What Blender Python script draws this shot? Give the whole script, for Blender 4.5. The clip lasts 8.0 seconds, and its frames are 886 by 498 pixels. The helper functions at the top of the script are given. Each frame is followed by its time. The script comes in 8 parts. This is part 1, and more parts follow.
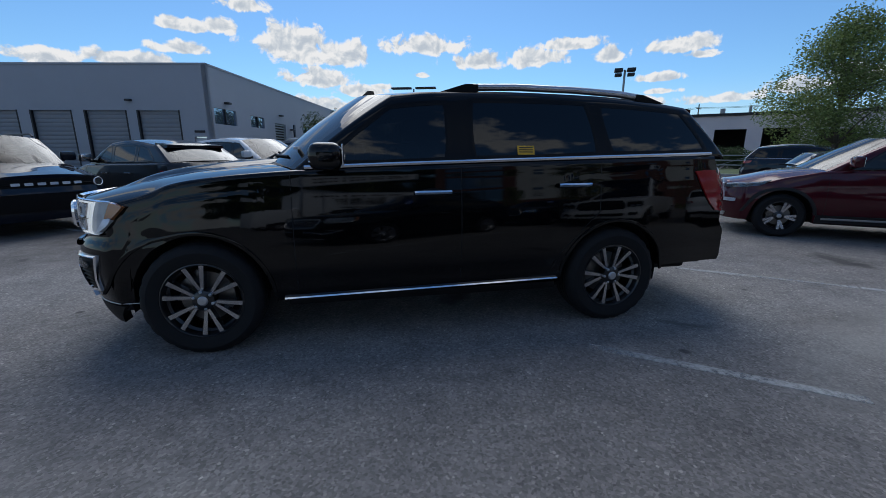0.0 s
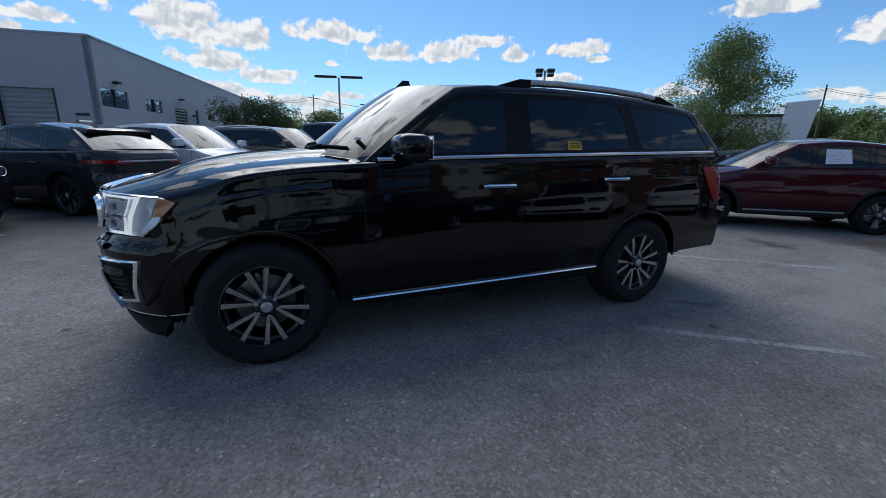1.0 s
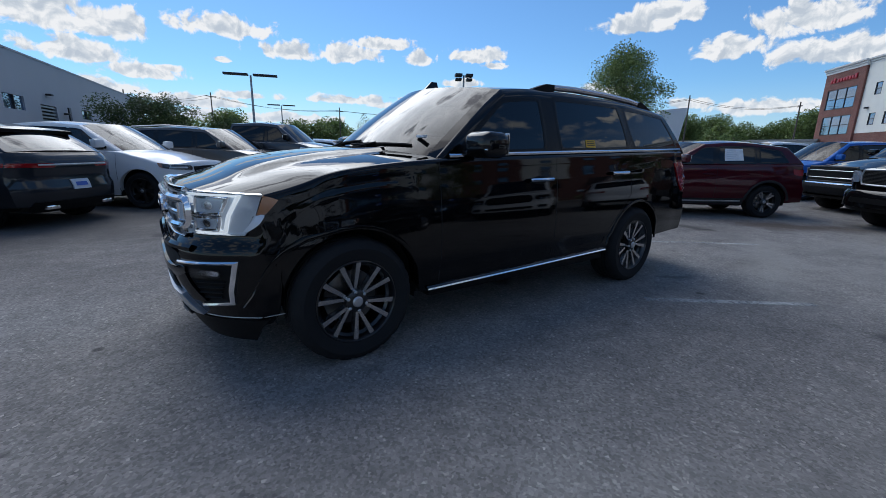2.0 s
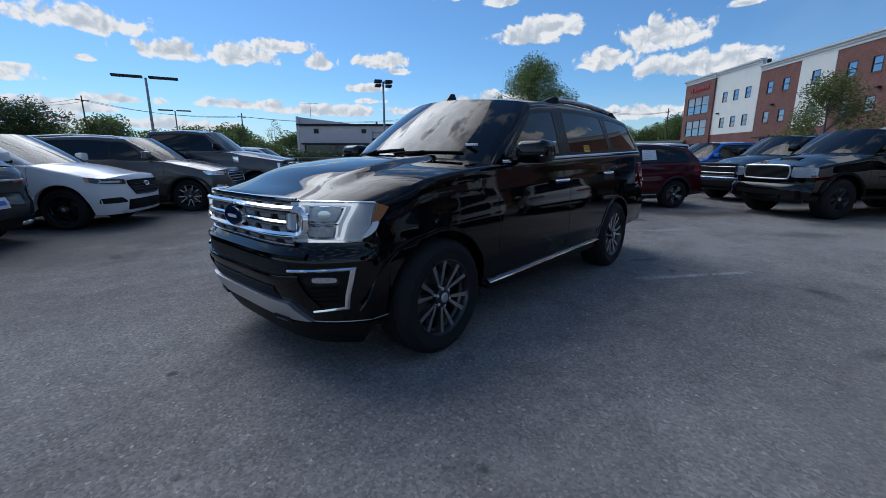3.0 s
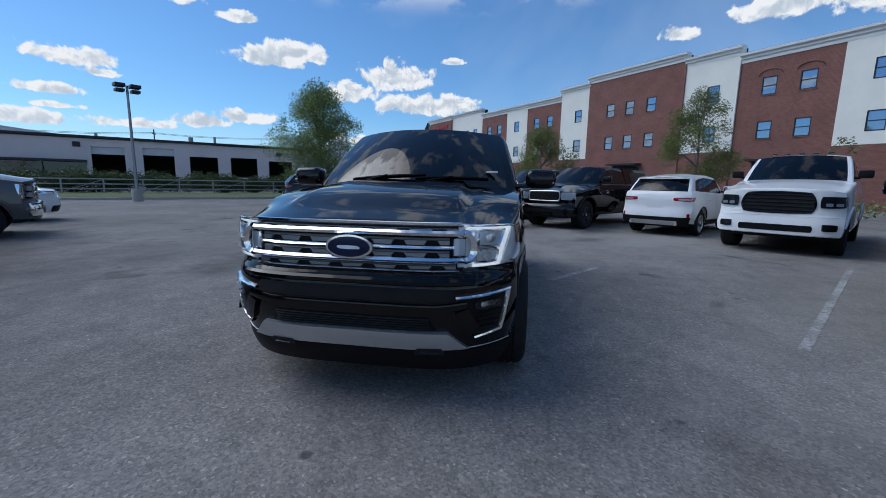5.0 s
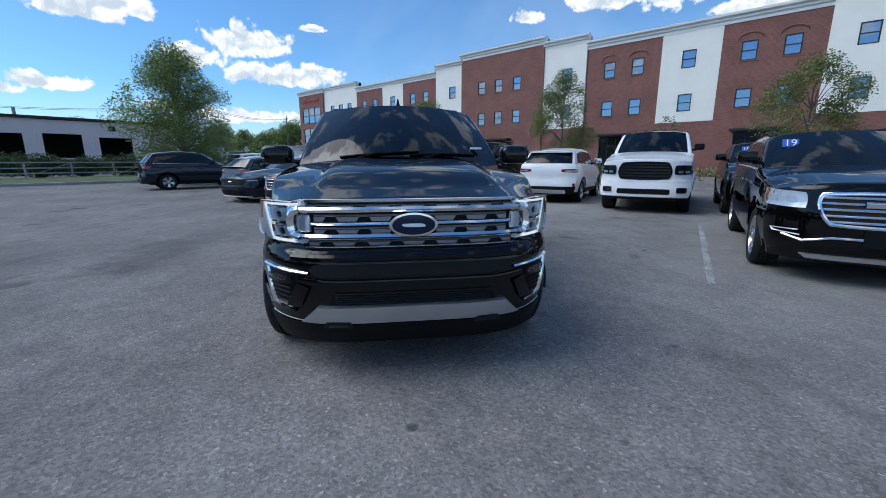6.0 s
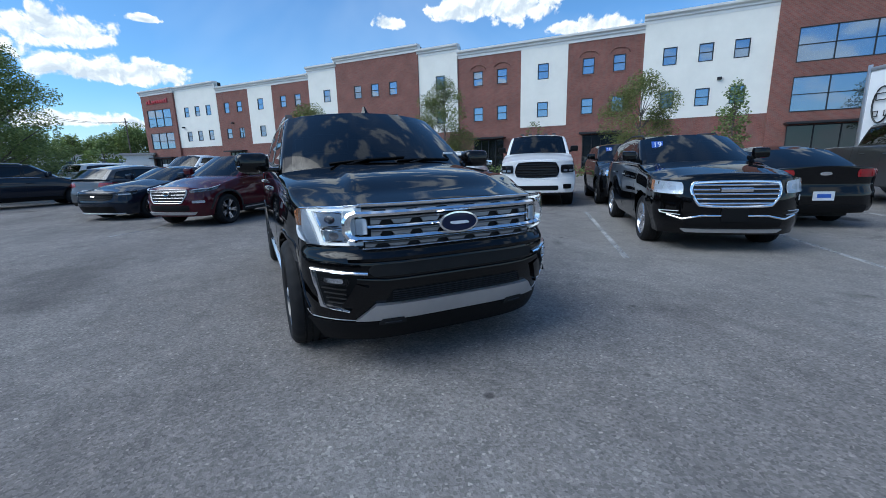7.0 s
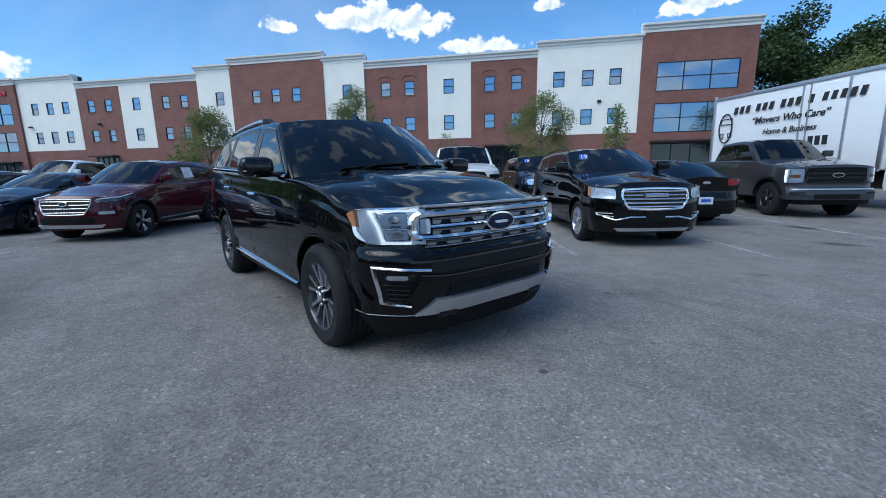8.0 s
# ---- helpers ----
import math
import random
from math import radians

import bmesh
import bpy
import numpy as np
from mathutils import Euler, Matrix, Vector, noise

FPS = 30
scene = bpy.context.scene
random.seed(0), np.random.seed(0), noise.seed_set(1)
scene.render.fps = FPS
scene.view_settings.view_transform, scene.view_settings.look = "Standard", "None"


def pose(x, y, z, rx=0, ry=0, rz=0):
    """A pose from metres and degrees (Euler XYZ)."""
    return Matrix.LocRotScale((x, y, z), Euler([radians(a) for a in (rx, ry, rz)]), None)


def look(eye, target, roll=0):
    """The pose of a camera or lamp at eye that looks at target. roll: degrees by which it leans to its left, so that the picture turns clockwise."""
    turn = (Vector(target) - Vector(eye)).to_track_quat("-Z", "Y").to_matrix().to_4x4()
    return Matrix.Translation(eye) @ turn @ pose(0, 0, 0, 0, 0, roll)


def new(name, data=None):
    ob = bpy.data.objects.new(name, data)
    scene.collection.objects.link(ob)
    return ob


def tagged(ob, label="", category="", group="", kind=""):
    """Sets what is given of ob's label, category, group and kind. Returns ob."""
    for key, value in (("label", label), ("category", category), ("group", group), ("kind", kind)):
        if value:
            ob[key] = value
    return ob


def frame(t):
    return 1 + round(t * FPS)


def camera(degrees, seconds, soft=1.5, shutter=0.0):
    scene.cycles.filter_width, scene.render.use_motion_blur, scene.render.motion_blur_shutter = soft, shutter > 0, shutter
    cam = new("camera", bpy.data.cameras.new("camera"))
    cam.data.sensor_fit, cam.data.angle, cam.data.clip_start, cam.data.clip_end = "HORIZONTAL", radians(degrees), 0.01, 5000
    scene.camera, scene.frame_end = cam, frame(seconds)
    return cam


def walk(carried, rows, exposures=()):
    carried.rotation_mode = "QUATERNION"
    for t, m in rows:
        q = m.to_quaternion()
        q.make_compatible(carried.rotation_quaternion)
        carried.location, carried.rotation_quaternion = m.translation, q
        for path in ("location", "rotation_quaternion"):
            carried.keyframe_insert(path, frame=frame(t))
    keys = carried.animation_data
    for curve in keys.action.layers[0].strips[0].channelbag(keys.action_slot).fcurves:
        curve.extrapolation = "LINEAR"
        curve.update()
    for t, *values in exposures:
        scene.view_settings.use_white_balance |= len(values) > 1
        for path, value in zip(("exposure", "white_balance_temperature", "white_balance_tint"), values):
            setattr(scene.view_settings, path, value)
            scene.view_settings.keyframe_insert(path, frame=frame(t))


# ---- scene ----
cam = camera(94.4, 8.0, soft=0.55)
PATH = [
    (0, (1.067, -3.906, 1.383), (1.463, -2.001, 0.923), 0.2),
    (0.5, (0.559, -3.707, 1.37), (1.14, -1.85, 0.91), 1.4),
    (1, (0.039, -3.57, 1.371), (0.818, -1.793, 0.885), 1.4),
    (1.5, (-0.481, -3.407, 1.342), (0.461, -1.71, 0.86), 1.6),
    (1.7, (-0.684, -3.353, 1.318), (0.337, -1.701, 0.843), 1.5),
    (2.8, (-1.776, -2.84, 1.307), (-0.376, -1.483, 0.862), 0.2),
    (3, (-1.963, -2.742, 1.315), (-0.514, -1.436, 0.876), -0.0),
    (3.5, (-2.337, -2.38, 1.314), (-0.759, -1.227, 0.89), -0.0),
    (4, (-2.639, -1.95, 1.312), (-0.899, -1.045, 0.919), -0.2),
    (4.5, (-2.852, -1.462, 1.315), (-0.978, -0.857, 0.965), 0.2),
    (4.7, (-2.939, -1.225, 1.305), (-1.028, -0.728, 0.983), 0.7),
    (5.8, (-3.152, -0.03, 1.299), (-1.202, -0.196, 0.89), 0.2),
    (6, (-3.184, 0.149, 1.3), (-1.248, -0.119, 0.878), -0.1),
    (6.5, (-3.263, 0.644, 1.3), (-1.4, 0.07, 0.854), -0.8),
    (7, (-3.202, 1.166, 1.317), (-1.425, 0.347, 0.904), -1.5),
    (7.5, (-3.156, 1.647, 1.332), (-1.498, 0.595, 0.951), -1.7),
    (8, (-2.916, 2.106, 1.303), (-1.377, 0.884, 0.927), -0.9),
]
walk(cam, [(t, look(eye, target, roll)) for t, eye, target, roll in PATH],
     exposures=[(0, 0.02, 6700, 10), (1.5, 0.12, 6600, 10), (3.0, -0.02, 6450, 10), (4.5, 0.0, 6400, 10), (6.0, 0.4, 6400, 8), (8.0, 0.54, 6250, 5)])

# ---- light ----
SUN_AZ, SUN_EL = 85.0, 50.0      # degrees: azimuth counted from +x towards +y
world = bpy.data.worlds.new("sky")
scene.world = world
world.use_nodes = True


def node(nt, kind, operation="", data_type="", blend_type="", sky_type="", noise_dimensions="", sun_disc=None, **inputs):
    n = nt.nodes.new(kind)
    if operation:
        n.operation = operation
    if data_type:
        n.data_type = data_type
    if blend_type:
        n.blend_type = blend_type
    if sky_type:
        n.sky_type = sky_type
    if noise_dimensions:
        n.noise_dimensions = noise_dimensions
    if sun_disc is not None:
        n.sun_disc = sun_disc
    for k, v in inputs.items():
        key = k[2:]
        n.inputs[int(key) if key.isdigit() else key.replace("_", " ")].default_value = v
    return n


def ramp(nt, stops, interp="LINEAR"):
    n = nt.nodes.new("ShaderNodeValToRGB")
    n.color_ramp.interpolation = interp
    els = n.color_ramp.elements
    els.remove(els[1])
    for k, (p, c) in enumerate(stops):
        if k:
            e = els.new(p)
        else:
            e = els[0]
            e.position = p
        e.color = c if len(c) == 4 else (*c, 1)
    return n


# cumulus over the lot: azimuth and height of each cloud's middle, half its width and half its depth, in degrees
CLOUDS_NORTH = [(120, 8.8, 3.2, 1.1), (113.5, 9.4, 4.4, 0.9), (108.8, 13.4, 2.9, 0.8), (104.9, 13.7, 1.6, 0.9), (108.5, 11.1, 3.0, 0.8), (102.1, 16.2, 2.5, 1.0),
                (96.5, 12.7, 4.6, 2.4), (91.8, 12.0, 4.0, 1.8), (80.6, 13.2, 5.2, 1.3), (94.1, 9.0, 4.2, 1.3), (88.9, 7.7, 4.0, 0.9), (93.5, 5.9, 4.2, 1.0),
                (83.8, 5.0, 5.2, 0.8), (78.8, 6.0, 3.4, 0.6), (86.5, 8.2, 1.5, 0.5), (81.3, 9.7, 1.0, 0.4), (83, 3.4, 5.0, 0.9)]
CLOUDS_EAST = [(73.7, 11.3, 3.8, 1.1), (66.8, 11.6, 4.4, 1.2), (62.9, 12.9, 3.7, 0.8), (57.5, 11.4, 2.0, 1.0), (50, 11.9, 3.5, 1.1), (48.2, 10.7, 1.6, 0.5),
               (66.2, 6.2, 5.0, 0.7), (57.7, 5.8, 7.6, 0.8), (52.4, 8.6, 2.7, 0.6), (51.6, 7.1, 1.7, 0.4), (45.2, 6.0, 3.0, 0.6), (38.9, 6.7, 3.2, 0.8),
               (34.2, 7.6, 2.9, 0.9), (41.5, 19.4, 3.2, 1.0), (34.2, 18.4, 2.2, 0.7), (74, 3.6, 6.0, 0.8)]
CLOUDS_SOUTH = [(31.5, 14.5, 4.0, 1.2), (28.2, 15.6, 3.2, 1.5), (15.5, 13.5, 4.2, 1.8), (21.6, 11.6, 3.2, 1.4), (11.7, 10.2, 6.0, 1.6), (17.2, 5.4, 5.2, 1.0),
                (8.1, 15.5, 1.4, 0.5), (25, 5.9, 2.6, 0.7), (-18.4, 17.0, 1.7, 0.9), (-29.0, 18.6, 5.0, 1.8), (-35.0, 18.2, 4.6, 1.9), (-44.2, 15.5, 5.0, 1.0),
                (-52.4, 19.4, 1.7, 0.8), (-68.7, 17.3, 4.6, 1.0), (10.5, 5.0, 1.6, 0.6), (-20, 24, 4.5, 1.2)]


def build_sky():
    nt = world.node_tree
    nt.nodes.clear()
    L = nt.links.new

    def math_(op, a, b=None, c=None):
        n = node(nt, "ShaderNodeMath", operation=op)
        for k, v in enumerate((a, b, c)):
            if v is None:
                continue
            if isinstance(v, (int, float)):
                n.inputs[k].default_value = v
            else:
                L(v, n.inputs[k])
        return n.outputs[0]

    def step(v, lo, hi, low=0.0, high=1.0):
        n = node(nt, "ShaderNodeMapRange", i_1=lo, i_2=hi, i_3=low, i_4=high)
        n.interpolation_type = "SMOOTHSTEP"
        L(v, n.inputs[0])
        return n.outputs[0]

    out = node(nt, "ShaderNodeOutputWorld")
    bg = node(nt, "ShaderNodeBackground", i_Strength=0.115)
    sky = node(nt, "ShaderNodeTexSky", sky_type="NISHITA", sun_disc=False)
    sky.sun_elevation, sky.sun_rotation = radians(SUN_EL), radians(90 - SUN_AZ)
    sky.air_density, sky.dust_density, sky.ozone_density = 1.0, 0.3, 3.0
    tc = node(nt, "ShaderNodeTexCoord")
    sep = node(nt, "ShaderNodeSeparateXYZ")
    L(tc.outputs["Generated"], sep.inputs[0])
    x, y, z = sep.outputs
    azim = math_("DEGREES", math_("ARCTAN2", y, x))
    high = math_("DEGREES", math_("ARCSINE", z))
    # the single clouds: flat bases, billowing tops
    where = node(nt, "ShaderNodeCombineXYZ")
    L(azim, where.inputs[0]), L(high, where.inputs[1])
    puff = node(nt, "ShaderNodeTexNoise", noise_dimensions="2D", i_Scale=0.42, i_Detail=7.0, i_Roughness=0.56, i_Distortion=0.25)
    L(where.outputs[0], puff.inputs["Vector"])
    near = None
    for az0, el0, w, h in CLOUDS_NORTH + CLOUDS_EAST + CLOUDS_SOUTH:
        local = node(nt, "ShaderNodeVectorMath", operation="MULTIPLY_ADD")
        L(where.outputs[0], local.inputs[0])
        local.inputs[1].default_value, local.inputs[2].default_value = (0.88 / w, 0.8 / h, 0), (-0.88 * az0 / w, -0.8 * (el0 - 0.25 * h) / h, 0)
        base = node(nt, "ShaderNodeVectorMath", operation="MULTIPLY")
        L(local.outputs[0], base.inputs[0])
        base.inputs[1].default_value = (-1, -1.7, 0)
        both = node(nt, "ShaderNodeVectorMath", operation="MAXIMUM")
        L(local.outputs[0], both.inputs[0]), L(base.outputs[0], both.inputs[1])
        far = node(nt, "ShaderNodeVectorMath", operation="LENGTH")
        L(both.outputs[0], far.inputs[0])
        near = far.outputs["Value"] if near is None else math_("MINIMUM", near, far.outputs["Value"])
    body = math_("MULTIPLY_ADD", puff.outputs["Fac"], 1.9, math_("SUBTRACT", 0.05, near))
    placed = step(body, 0.0, 0.3)
    # lumps lit from above, grey below
    lower = node(nt, "ShaderNodeVectorMath", operation="ADD")
    lower.inputs[1].default_value = (0.25, 0.55, 0)
    L(where.outputs[0], lower.inputs[0])
    puff2 = node(nt, "ShaderNodeTexNoise", noise_dimensions="2D", i_Scale=0.42, i_Detail=5.0, i_Roughness=0.52, i_Distortion=0.25)
    L(lower.outputs[0], puff2.inputs["Vector"])
    relief = math_("MULTIPLY_ADD", math_("SUBTRACT", puff.outputs["Fac"], puff2.outputs["Fac"]), 3.4, 0.62)
    white = math_("SUBTRACT", relief, step(body, 0.25, 0.95, 0.0, 0.32))
    tone = ramp(nt, [(0.05, (4.1, 4.7, 5.5)), (0.4, (5.2, 5.7, 6.3)), (0.75, (7.0, 7.2, 7.5))])
    L(white, tone.inputs[0])
    # loose cloud overhead and behind
    mp = node(nt, "ShaderNodeMapping")
    mp.inputs["Scale"].default_value = (1.0, 1.0, 2.0)
    mp.inputs["Location"].default_value = (3.1, 1.7, 0.4)
    L(tc.outputs["Generated"], mp.inputs[0])
    big = node(nt, "ShaderNodeTexNoise", noise_dimensions="3D", i_Scale=6.0, i_Detail=8.0, i_Roughness=0.52, i_Lacunarity=2.1)
    L(mp.outputs[0], big.inputs["Vector"])
    low = ramp(nt, [(0.0, (0.075,) * 3), (0.12, (0.05,) * 3), (0.35, (0.0,) * 3), (0.6, (-0.07,) * 3), (0.9, (-0.15,) * 3)])
    L(z, low.inputs[0])
    aside = math_("MAXIMUM", step(high, 20.0, 25.0), step(math_("ABSOLUTE", math_("SUBTRACT", azim, 20.0)), 106.0, 112.0))
    # the broken cloud round the sun glows
    a, e = radians(SUN_AZ), radians(SUN_EL)
    towards = node(nt, "ShaderNodeVectorMath", operation="DOT_PRODUCT")
    towards.inputs[1].default_value = (math.cos(a) * math.cos(e), math.sin(a) * math.cos(e), math.sin(e))
    L(tc.outputs["Generated"], towards.inputs[0])
    veil = step(towards.outputs["Value"], 0.87, 0.985)
    dens = math_("ADD", math_("ADD", big.outputs["Fac"], low.outputs[0]), math_("MULTIPLY", veil, 0.2))
    loose = math_("MULTIPLY", math_("MULTIPLY", step(dens, 0.53, 0.63), aside), step(z, 0.45, 0.8, 1.0, 0.55))
    tone2 = ramp(nt, [(0.55, (6.3, 6.8, 7.4)), (0.64, (5.4, 5.9, 6.6)), (0.78, (4.0, 4.5, 5.2))])
    L(dens, tone2.inputs[0])
    bright = node(nt, "ShaderNodeMix", data_type="RGBA", blend_type="MULTIPLY", i_0=1.0)
    L(tone2.outputs[0], bright.inputs[6]), L(math_("MULTIPLY_ADD", veil, 7.0, 1.0), bright.inputs[7])
    # thin high streaks
    wisp = node(nt, "ShaderNodeTexNoise", i_Scale=0.8, i_Detail=5.0, i_Roughness=0.6, i_Distortion=0.8)
    L(mp.outputs[0], wisp.inputs["Vector"])
    thin = ramp(nt, [(0.5, (0, 0, 0)), (0.8, (0.25,) * 3)])
    L(wisp.outputs["Fac"], thin.inputs[0])
    gain = node(nt, "ShaderNodeMix", data_type="RGBA", blend_type="MULTIPLY", i_0=1.0)
    gain.inputs[7].default_value = (0.58, 0.87, 1.10, 1)
    L(sky.outputs[0], gain.inputs[6])
    col = gain.outputs[2]
    for fac, over_ in ((thin.outputs[0], (6.5, 7.2, 8.0, 1)), (loose, bright.outputs[2]), (placed, tone.outputs[0]), (step(high, -1.0, 9.0, 0.5, 0.0), (5.0, 5.9, 7.0, 1))):
        m = node(nt, "ShaderNodeMix", data_type="RGBA")
        L(fac, m.inputs[0]), L(col, m.inputs[6])
        if isinstance(over_, tuple):
            m.inputs[7].default_value = over_
        else:
            L(over_, m.inputs[7])
        col = m.outputs[2]
    L(col, bg.inputs[0]), L(bg.outputs[0], out.inputs[0])


build_sky()
sun = new("sun", bpy.data.lights.new("sun", "SUN"))
sun.data.energy, sun.data.angle, sun.data.color = 0.68, radians(54), (1.0, 0.93, 0.84)
az, el = radians(SUN_AZ), radians(SUN_EL)
sun.matrix_world = look((60 * math.cos(az) * math.cos(el), 60 * math.sin(az) * math.cos(el), 60 * math.sin(el)), (0, 0, 0))


# ---- materials ----
def material(name):
    m = bpy.data.materials.new(name)
    m.use_nodes = True
    nt = m.node_tree
    return m, nt, nt.nodes["Principled BSDF"], nt.links.new


def plain(name, color, rough=0.5, metal=0.0, coat=0.0, var=0.12, scale=9.0, bump=0.0, bscale=120.0, spec=0.5):
    """A surface with soft blotches, roughness that wanders, and a fine relief."""
    m, nt, b, L = material(name)
    tc = node(nt, "ShaderNodeTexCoord")
    nz = node(nt, "ShaderNodeTexNoise", i_Scale=scale, i_Detail=5.0, i_Roughness=0.62)
    L(tc.outputs["Object"], nz.inputs["Vector"])
    r = ramp(nt, [(0.25, tuple(c * (1 - var) for c in color)), (0.75, tuple(min(1, c * (1 + var)) for c in color))])
    L(nz.outputs["Fac"], r.inputs[0]), L(r.outputs[0], b.inputs["Base Color"])
    mr = node(nt, "ShaderNodeMapRange", i_3=max(0.02, rough * 0.8), i_4=min(1, rough * 1.2))
    L(nz.outputs["Fac"], mr.inputs[0]), L(mr.outputs[0], b.inputs["Roughness"])
    b.inputs["Metallic"].default_value, b.inputs["Coat Weight"].default_value = metal, coat
    b.inputs["Coat Roughness"].default_value = 0.03
    b.inputs["Specular IOR Level"].default_value = spec
    if bump:
        fine = node(nt, "ShaderNodeTexNoise", i_Scale=bscale, i_Detail=3.0)
        L(tc.outputs["Object"], fine.inputs["Vector"])
        bp = node(nt, "ShaderNodeBump", i_Strength=bump, i_Distance=0.004)
        L(fine.outputs["Fac"], bp.inputs["Height"]), L(bp.outputs[0], b.inputs["Normal"])
    return m


def car_paint(name, color, metal=0.0):
    """Clear-coated paint with a thin film of dust and orange peel."""
    m, nt, b, L = material(name)
    tc = node(nt, "ShaderNodeTexCoord")
    nz = node(nt, "ShaderNodeTexNoise", i_Scale=2.2, i_Detail=6.0, i_Roughness=0.7)
    L(tc.outputs["Object"], nz.inputs["Vector"])
    dust = ramp(nt, [(0.35, color), (0.9, tuple(0.97 * c + 0.003 for c in color))])
    L(nz.outputs["Fac"], dust.inputs[0]), L(dust.outputs[0], b.inputs["Base Color"])
    cr = node(nt, "ShaderNodeMapRange", i_1=0.3, i_2=0.8, i_3=0.01, i_4=0.035)
    L(nz.outputs["Fac"], cr.inputs[0]), L(cr.outputs[0], b.inputs["Coat Roughness"])
    b.inputs["Metallic"].default_value, b.inputs["Roughness"].default_value = metal, 0.38
    b.inputs["Coat Weight"].default_value, b.inputs["Coat IOR"].default_value = 1.0, 1.42
    b.inputs["Specular IOR Level"].default_value = 0.0
    peel = node(nt, "ShaderNodeTexNoise", i_Scale=260.0, i_Detail=1.0)
    L(tc.outputs["Object"], peel.inputs["Vector"])
    bp = node(nt, "ShaderNodeBump", i_Strength=0.02, i_Distance=0.001)
    L(peel.outputs["Fac"], bp.inputs["Height"]), L(bp.outputs[0], b.inputs["Coat Normal"])
    return m


def pane_glass(name, tint, ior=1.52):
    m, nt, b, L = material(name)
    nt.nodes.remove(b)
    out = nt.nodes["Material Output"]
    tr = node(nt, "ShaderNodeBsdfTransparent")
    tr.inputs[0].default_value = (*tint, 1)
    gl = node(nt, "ShaderNodeBsdfGlossy", i_Roughness=0.015)
    gl.inputs[0].default_value = (1, 1, 1, 1)
    fr = node(nt, "ShaderNodeFresnel", i_IOR=ior)
    mx = node(nt, "ShaderNodeMixShader")
    L(fr.outputs[0], mx.inputs[0]), L(tr.outputs[0], mx.inputs[1]), L(gl.outputs[0], mx.inputs[2])
    L(mx.outputs[0], out.inputs[0])
    return m


def mirror_glass(name, color, rough=0.02):
    """Coated office glazing: dark inside, mirrors the sky."""
    m, nt, b, L = material(name)
    b.inputs["Base Color"].default_value = (*color, 1)
    b.inputs["Metallic"].default_value, b.inputs["Roughness"].default_value = 0.75, rough
    tc = node(nt, "ShaderNodeTexCoord")
    nz = node(nt, "ShaderNodeTexNoise", i_Scale=0.9, i_Detail=2.0)
    L(tc.outputs["Object"], nz.inputs["Vector"])
    bp = node(nt, "ShaderNodeBump", i_Strength=0.05, i_Distance=0.05)
    L(nz.outputs["Fac"], bp.inputs["Height"]), L(bp.outputs[0], b.inputs["Normal"])
    return m


def glow(name, color, strength):
    m, nt, b, L = material(name)
    b.inputs["Base Color"].default_value = (0.7, 0.72, 0.75, 1)
    b.inputs["Emission Color"].default_value, b.inputs["Emission Strength"].default_value = (*color, 1), strength
    b.inputs["Roughness"].default_value = 0.3
    return m


OIL, RUST, DUST_AND_LIFT = (0.04, 0.038, 0.037), (0.10, 0.072, 0.056), (0.30, 0.285, 0.26)
# darker ground tone that paints in the weaker light on the north side
DIM_TONE = (0.088, 0.081, 0.077)
# the two widest pale patches paint brighter light onto the south ground
STAINS_AND_TONES = [(-1.5, 6.4, 8.0, 4.6, 22, DIM_TONE, 0.75), (-4.5, 1.5, 2.6, 3.2, 0, DIM_TONE, 0.4), (9.0, -5.0, 6.5, 3.6, -40, DUST_AND_LIFT, 0.45), (1.6, -6.2, 6.0, 3.6, -38, DUST_AND_LIFT, 0.4), (9.3, -0.8, 1.7, 0.75, -52, RUST, 0.8), (7.3, -2.7, 0.9, 0.4, -50, OIL, 0.5), (9.2, -3.2, 1.2, 0.7, -38, OIL, 0.55), (8.0, -4.6, 2.6, 1.0, -40, DUST_AND_LIFT, 0.6),
          (0.8, -9.6, 0.6, 0.3, -38, OIL, 0.85), (-0.9, -9.2, 0.55, 0.3, -30, OIL, 0.85), (-1.75, -7.2, 0.4, 0.22, 10, OIL, 0.8), (5.4, -1.6, 2.2, 0.5, 20, DUST_AND_LIFT, 0.5),
          (-3.5, 5.6, 1.3, 0.5, 30, OIL, 0.6), (11.2, 0.6, 1.6, 0.9, -38, RUST, 0.7), (3.2, 3.4, 2.0, 0.8, 0, OIL, 0.35)]


